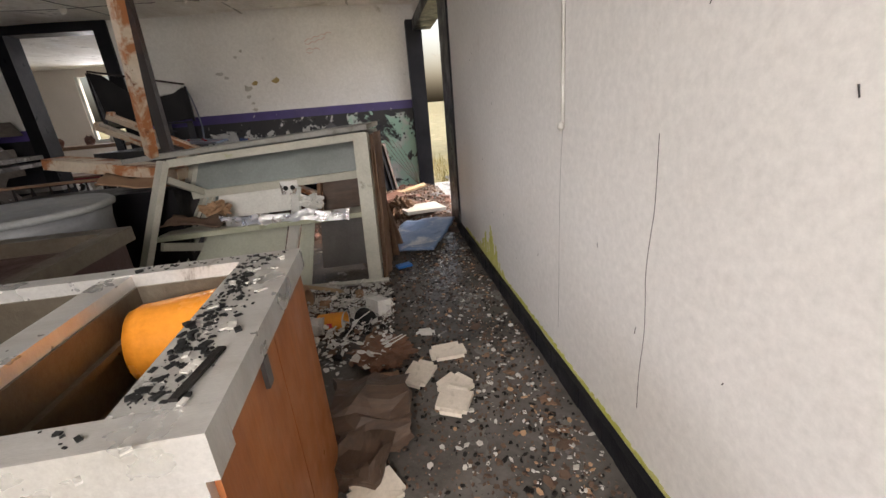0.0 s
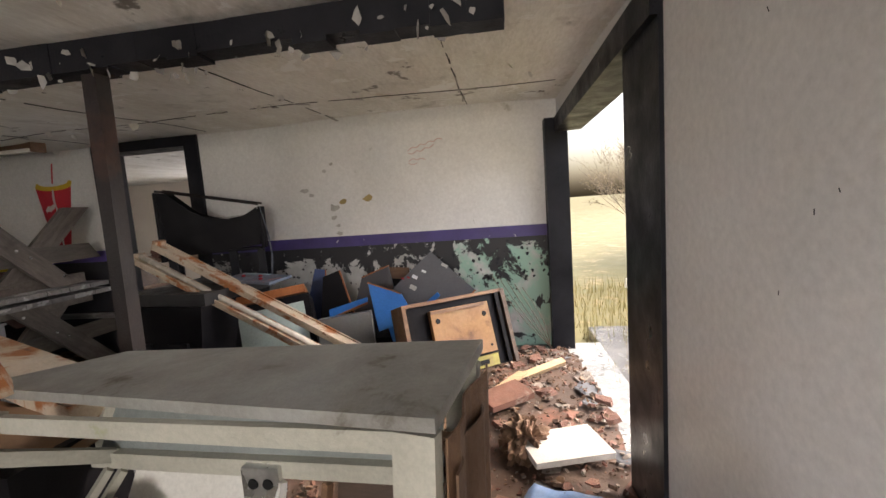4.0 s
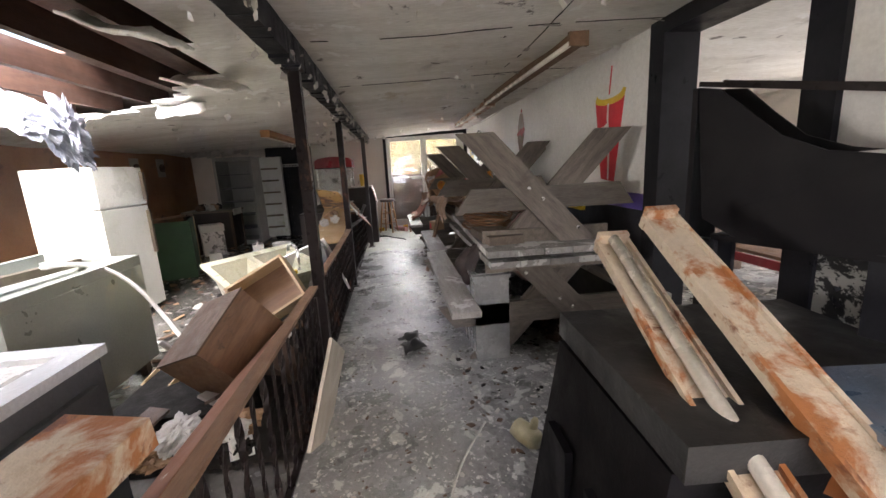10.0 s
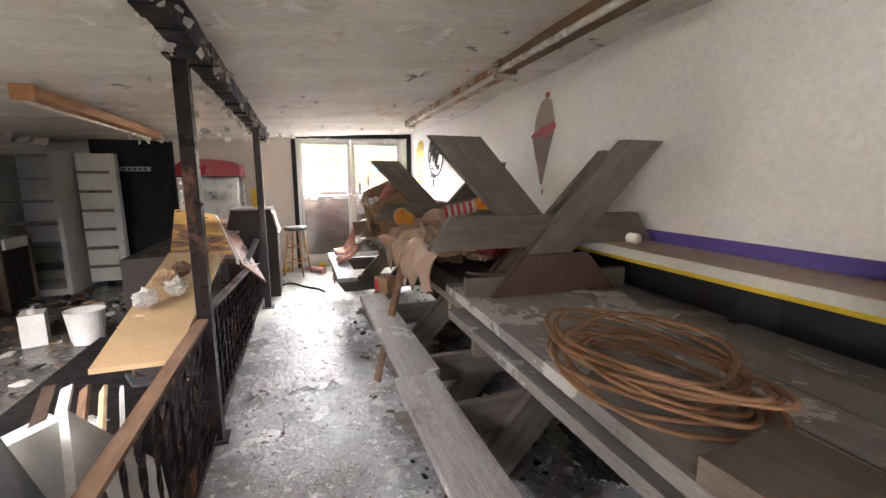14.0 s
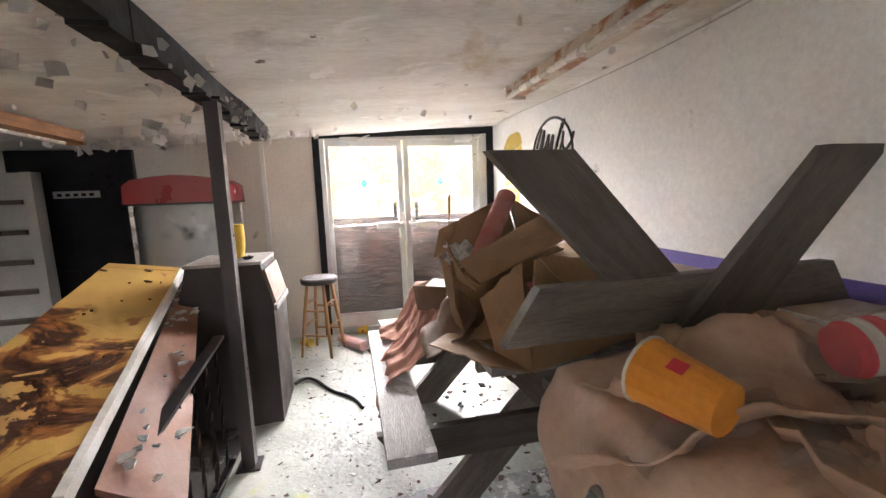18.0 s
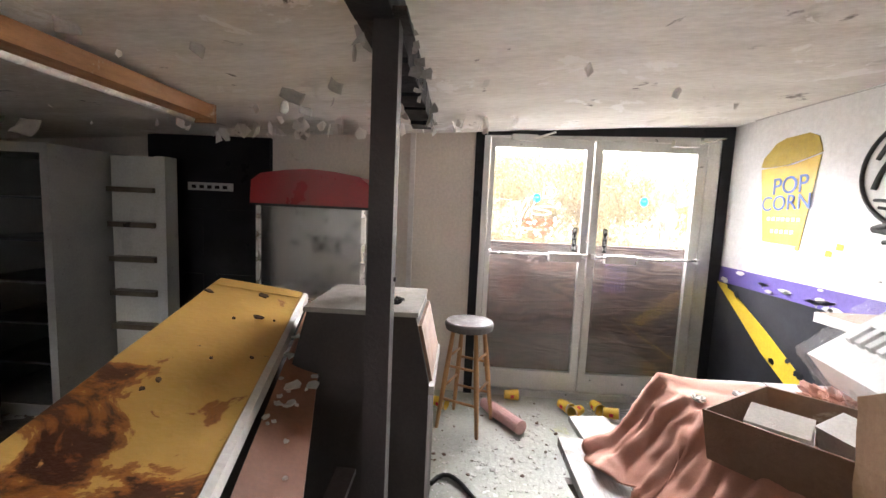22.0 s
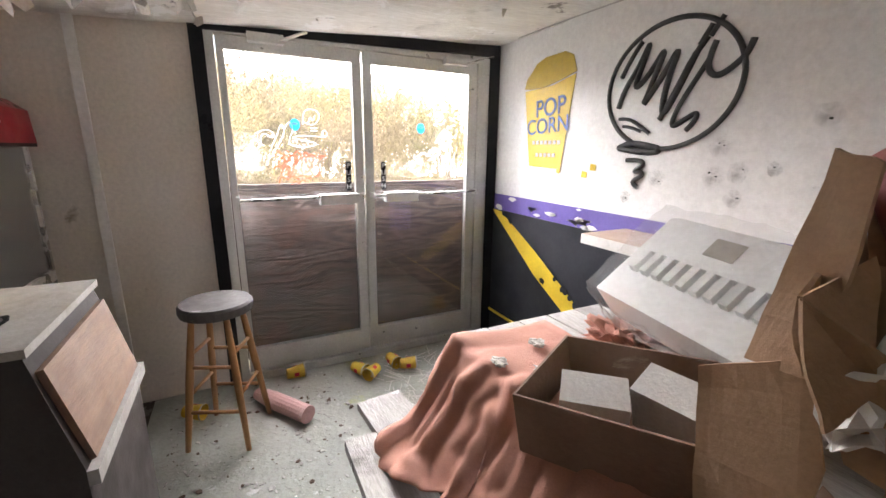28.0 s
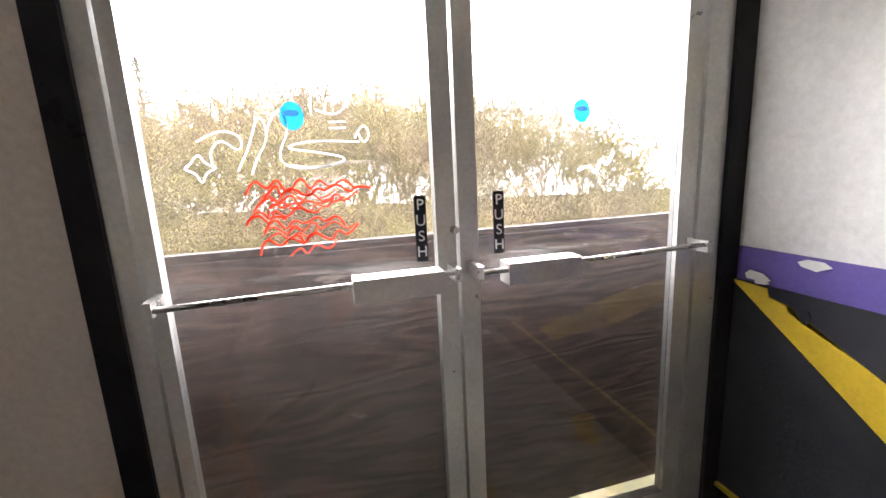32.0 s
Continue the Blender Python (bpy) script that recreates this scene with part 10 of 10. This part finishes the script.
    scatter("west_flakes", "paint flakes and straw bits near the doors", "flakes", 700, lambda q: (q.uniform(-9.8, -7.8), q.uniform(3.6, 5.5)), (0.003, 0.005, 0.01), (PLASTER, PAPER, PLASTER, BROWN_SCRAP), 18, flat=0.12)
    scatter("kitchen_litter", "mixed litter over the kitchen floor", "litter", 1100, lambda q: (q.uniform(-9.3, -1.2), q.uniform(0.3, 2.7)), (0.02, 0.04, 0.07), (PAPER, DARK_SCRAP, BROWN_SCRAP, CARD), 19, flat=0.15)
    sheet_thing("black_sheeting", "torn black plastic sheet on the walkway", "sheet", 0.34, 0.16, pose(-3.55, 4.05, 0.03, 3, 2, 8), RUBBER, 6.0, 0.06, 10, 0.003)


build_debris()


# ---- next room seen through the north opening ----
def build_north_room():
    y0, y1, x0, x1 = NY + 0.16, 9.9, -7.0, 0.6
    wall("wall_north_room", ((x0 - 0.1, y0, -0.05, x0, y1, 2.45), (x1, y0, -0.05, x1 + 0.1, y1, 2.45), (x0, y1, -0.05, x1, y1 + 0.12, 0.85), (x0, y1, 2.05, x1, y1 + 0.12, 2.45),
                             (x0, y1, 0.85, -5.0, y1 + 0.12, 2.05), (-0.2, y1, 0.85, x1, y1 + 0.12, 2.05)), WHITE_DIRTY, "off-white walls of the next room")
    bm = B()
    box(bm, x0, y0, 2.2, x1, y1, 2.25)
    tagged(link("ceiling_north_room", bm, CEIL), "pale ceiling of the next room", "ceiling", kind="structure")
    bm = B()
    box(bm, x0, y0 - 0.02, -0.03, x1, y1, 0.0)
    tagged(link("floor_north_room", bm, FLOOR), "dusty concrete floor of the next room", "floor", kind="structure")
    rr = random.Random(55)
    t = thing("counter_north", "dusty wooden counter strewn with junk in the next room", "counter", pose(-3.6, 7.7, 0))
    part("top", slab(-1.3, -0.3, 0.78, 1.3, 0.3, 0.83, bev=0.004), BROWN_WOOD, t)
    part("shelf", slab(-1.25, -0.25, 0.35, 1.25, 0.25, 0.38, bev=0.003), BROWN_WOOD, t)
    part("red_rail", slab(-1.3, -0.34, 0.28, 1.3, -0.31, 0.36, bev=0.003), RED_CLOTH, t, "dark red rail")
    for x in (-1.2, 1.2):
        part("leg", slab(x - 0.04, -0.25, 0, x + 0.04, 0.25, 0.779), DARK_WOOD, t)
    for k in range(22):
        x, y = rr.uniform(-4.8, -1.6), rr.uniform(7.4, 8.9)
        z = 0.86 if y < 8.0 and x < -2.3 else 0.08
        crumple("junk_item", "jumbled junk in the next room", "junk", pose(x, y, z + 0.03), (rr.uniform(0.12, 0.3), rr.uniform(0.1, 0.25), rr.uniform(0.1, 0.24)), rr.choice((PAPER, WHITE_PLASTIC, CARD, BRICK_RED, DARK_SCRAP, FRIDGE)), k + 500.0, group="next room junk")
    t = thing("shelf_rack", "white metal rack loaded with boxes in the next room", "rack", pose(-2.2, 9.1, 0))
    for x in (-0.5, 0.5):
        part("upright", slab(x - 0.02, -0.15, 0, x + 0.02, 0.15, 1.4, bev=0.003), FRIDGE, t)
    for z in (0.4, 0.8, 1.2):
        part("shelf", slab(-0.48, -0.15, z, 0.48, 0.15, z + 0.02), FRIDGE, t)
        for k in range(3):
            part("box", slab(-0.42 + 0.3 * k, -0.12, z + 0.021, -0.2 + 0.3 * k, 0.12, z + 0.16 + 0.05 * (k % 2), bev=0.004), (PAPER, GREEN, BRICK_RED)[k], t)
    solid("green_drum", slab(-0.2, -0.2, 0, 0.2, 0.2, 0.3, bev=0.05), surf("mint_green_metal", (0.12, 0.3, 0.22), None, 4.0), "mint green metal housing on a stand", "housing", m=pose(-2.75, 8.6, 1.5))
    solid("drum_stand", slab(-0.18, -0.18, 0, 0.18, 0.18, 1.5, bev=0.01), BLACK_WOOD, "tall dark stand in the next room", "stand", m=pose(-2.75, 8.6, 0))
    scatter("north_litter", "white flakes and litter on the next room's floor", "litter", 500, lambda q: (q.uniform(-5, 0), q.uniform(6.1, 9.5)), (0.02, 0.04, 0.06), (PAPER, DARK_SCRAP, PLASTER), 61, flat=0.15)
    w = thing("window_north", "wide white-framed window of the next room", "window", kind="structure")
    for x in (-5.0, -3.4, -1.8, -0.25):
        part("window_frame", slab(x, y1 + 0.02, 0.85, x + 0.05, y1 + 0.1, 2.05), FRIDGE, w)
    part("sill", slab(-5.0, y1 - 0.06, 0.81, -0.2, y1 + 0.14, 0.85, bev=0.004), FRIDGE, w)


build_north_room()


# ---- outdoors ----
def build_outside():
    bm = B()
    n = 40
    g = []
    for i in range(n + 1):
        row = []
        for j in range(n + 1):
            u, v = i / n * 2 - 1, j / n * 2 - 1
            x, y = -4 + math.copysign(abs(u) ** 3, u) * 420, 3 + math.copysign(abs(v) ** 3, v) * 420
            r = math.hypot(x + 4, y - 3)
            row.append(bm.verts.new((x, y, -0.12 + (0.4 * noise.noise(Vector((x * 0.05, y * 0.05, 0))) if r > 14 else 0))))
        g.append(row)
    for i in range(n):
        for j in range(n):
            bm.faces.new((g[i][j], g[i + 1][j], g[i + 1][j + 1], g[i][j + 1]))
    tagged(link("ground", bm, GROUND), "dry yellow-brown grass ground around the building", "ground", kind="structure")
    # grass by the doors
    rr = random.Random(70)
    verts, faces = [], []
    for k in range(20000):
        if k % 3 == 1:
            x, y = rr.uniform(1.6, 6.0), rr.uniform(2.5, 8.5)
        else:
            x, y = rr.uniform(-17, -12.0), rr.uniform(-1, 11)
        h, a, w = rr.uniform(0.06, 0.28) if x > 0 else rr.triangular(0.3, 1.5, 0.7), rr.uniform(0, 6.28), rr.uniform(0.003, 0.007)
        dx, dy = math.cos(a), math.sin(a)
        b = len(verts)
        lean = rr.uniform(0, 0.12)
        verts += [(x - dy * w, y + dx * w, -0.13), (x + dy * w, y - dx * w, -0.13), (x + dx * lean, y + dy * lean, -0.12 + h)]
        faces.append((b, b + 1, b + 2))
    me = bpy.data.meshes.new("dry_grass")
    me.from_pydata(verts, [], faces)
    me.materials.append(surf("straw_grass", (0.26, 0.21, 0.085), (0.19, 0.175, 0.055), 1.5, 0.8, bump=0))
    tagged(new("dry_grass", me), "tall dry yellow grass outside the doors", "grass", kind="stuff")
    solid("concrete_apron", slab(EX + 0.3, 3.0, -0.15, EX + 0.75, 6.2, -0.01, bev=0.01, amp=0.01), FLOOR_DARK, "cracked concrete apron outside the doorway", "apron")
    solid("white_beam", slab(-0.9, -0.09, 0, 0.9, 0.09, 0.1, bev=0.006), FRIDGE, "white painted timber lying in the grass outside", "timber", m=pose(2.9, 6.1, 0.2, 0, 6, -40))
    # shrubs: bare twigs with thin spring leaf
    def shrub(x, y, h, seed, leafy, tan, name="shrub", label="bare tangled shrub with a few yellow-green spring leaves"):
        r2 = random.Random(seed)
        t = thing(name, label, "shrub", pose(x, y, -0.12), "shrubs")
        tv, tf, lv, lf = [], [], [], []

        def limb(p, d, ln, r, lev):
            q = p + d * ln
            side = d.cross(Vector((r2.uniform(-1, 1), r2.uniform(-1, 1), 0.3))).normalized()
            up = d.cross(side)
            b = len(tv)
            for c, rr_ in ((p, r), (q, r * 0.6)):
                for k in range(3):
                    a = k * 2.094
                    tv.append(tuple(c + side * (rr_ * math.cos(a)) + up * (rr_ * math.sin(a))))
            for k in range(3):
                tf.append((b + k, b + (k + 1) % 3, b + 3 + (k + 1) % 3, b + 3 + k))
            if lev <= 1:
                for k in range(leafy):
                    c = p.lerp(q, r2.random()) + Vector((r2.uniform(-.06, .06), r2.uniform(-.06, .06), r2.uniform(-.06, .06)))
                    s = r2.uniform(0.008, 0.021)
                    u = Vector((r2.uniform(-1, 1), r2.uniform(-1, 1), r2.uniform(-1, 1))).normalized()
                    w = u.cross(Vector((0.3, 0.5, 0.8))).normalized()
                    b = len(lv)
                    lv.extend((tuple(c + u * s), tuple(c + w * s * 0.6), tuple(c - u * s), tuple(c - w * s * 0.6)))
                    lf.append((b, b + 1, b + 2, b + 3))
            if lev > 0:
                for k in range(r2.choice((3, 4)) if lev > 1 else 3):
                    nd = (d + Vector((r2.uniform(-1, 1), r2.uniform(-1, 1), r2.uniform(-0.35, 0.75))) * 0.75).normalized()
                    limb(p.lerp(q, r2.uniform(0.4, 1)), nd, ln * r2.uniform(0.55, 0.85), max(0.0028, r * 0.55), lev - 1)
        for k in range(11):
            limb(Vector((r2.uniform(-0.5, 0.5), r2.uniform(-0.5, 0.5), 0)), Vector((r2.uniform(-0.5, 0.5), r2.uniform(-0.5, 0.5), 1)).normalized(), h * r2.uniform(0.3, 0.45), 0.015, 4)
        for nm, v, f, mt in (("branchwork", tv, tf, TWIG), ("foliage", lv, lf, LEAF_TAN if tan else LEAF)):
            if not v:
                continue
            me = bpy.data.meshes.new(nm)
            me.from_pydata(v, [], f)
            me.materials.append(mt)
            o = new(nm, me)
            o.parent = t
        return t
    protos = [shrub(-15.0, 3.2, 2.9, 1, 8, False), shrub(-15.4, 6.0, 3.1, 2, 7, True), shrub(-16.5, 4.6, 3.3, 3, 9, False)]
    k = 0
    for x, y, s, r in ((-14.3, 1.4, 0.9, 40), (-16.2, 1.9, 1.1, 100), (-14.6, 7.6, 0.8, 150), (-17.0, 7.4, 1.1, 200), (-18.0, 3.0, 1.25, 20), (-18.5, 5.6, 1.2, 250), (-15.2, 9.3, 0.95, 300),
                       (-17.5, 10.5, 1.1, 60), (-16.0, 0.0, 1.1, 10), (-19.5, 8.5, 1.3, 130), (-20.0, 1.0, 1.4, 220), (-20.5, 4.8, 1.35, 75), (-14.8, 4.7, 0.65, 35), (-17.2, 4.0, 1.2, 170), (-16.8, 6.2, 1.25, 290), (-19.0, 6.8, 1.5, 15), (-18.8, 4.2, 1.4, 110), (-17.0, 8.9, 1.2, 350), (-17.6, 0.9, 1.3, 265), (-21.5, 7.2, 1.6, 190), (-21.0, 3.0, 1.6, 305), (-15.6, 2.4, 0.9, 145)):
        copy_thing(protos[k % 3], pose(x, y, -0.12, 0, 0, r) @ Matrix.Diagonal((s, s, s * 1.04, 1)))
        k += 1
    # low growth in front
    for k in range(16):
        s = 0.42 + 0.05 * (k % 4)
        copy_thing(protos[k % 3], pose(-13.6 - 0.55 * (k % 3), -0.6 + 0.68 * k, -0.12, 0, 0, 67 * k) @ Matrix.Diagonal((s * 1.5, s * 1.5, s, 1)))
    for x, y, s, r in ((8.0, 6.0, 1.0, 20), (4.6, 8.6, 0.8, 33), (6.2, 9.6, 1.0, 66), (4.0, 10.5, 0.9, 99), (7.5, 8.0, 1.1, 44), (5.4, 12.0, 1.2, 210), (9.0, 12.5, 1.3, 310), (9.0, 9.0, 1.2, 80), (7.5, 11.0, 1.0, 140), (10.5, 3.5, 1.2, 200)):
        copy_thing(protos[1], pose(x, y, -0.12, 0, 0, r) @ Matrix.Diagonal((s, s, s, 1)))
    # a conifer far behind
    t = thing("conifer", "tall dark conifer beyond the shrubs", "tree", pose(-22, -0.3, -0.12) @ Matrix.Diagonal((0.75, 0.75, 0.7, 1)))
    bm = B()
    ring(bm, ((0.16, 0), (0.02, 7.0)), 8)
    part("trunk", bm, TWIG, t)
    v, f = [], []
    r2 = random.Random(9)
    for k in range(2600):
        z = r2.uniform(0.8, 7.0)
        rad = (7.1 - z) * 0.26 * r2.uniform(0.3, 1.0)
        a = r2.uniform(0, 6.283)
        c = Vector((rad * math.cos(a), rad * math.sin(a), z - rad * 0.3))
        s = r2.uniform(0.05, 0.13)
        d = Vector((math.cos(a), math.sin(a), -0.3))
        w = Vector((-math.sin(a), math.cos(a), r2.uniform(-0.3, 0.3)))
        b = len(v)
        v += [tuple(c - w * s * 0.4), tuple(c + w * s * 0.4), tuple(c + d * s * 1.6)]
        f.append((b, b + 1, b + 2))
    me = bpy.data.meshes.new("crown")
    me.from_pydata(v, [], f)
    me.materials.append(CONIFER)
    o = new("crown", me)
    o.parent = t


build_outside()
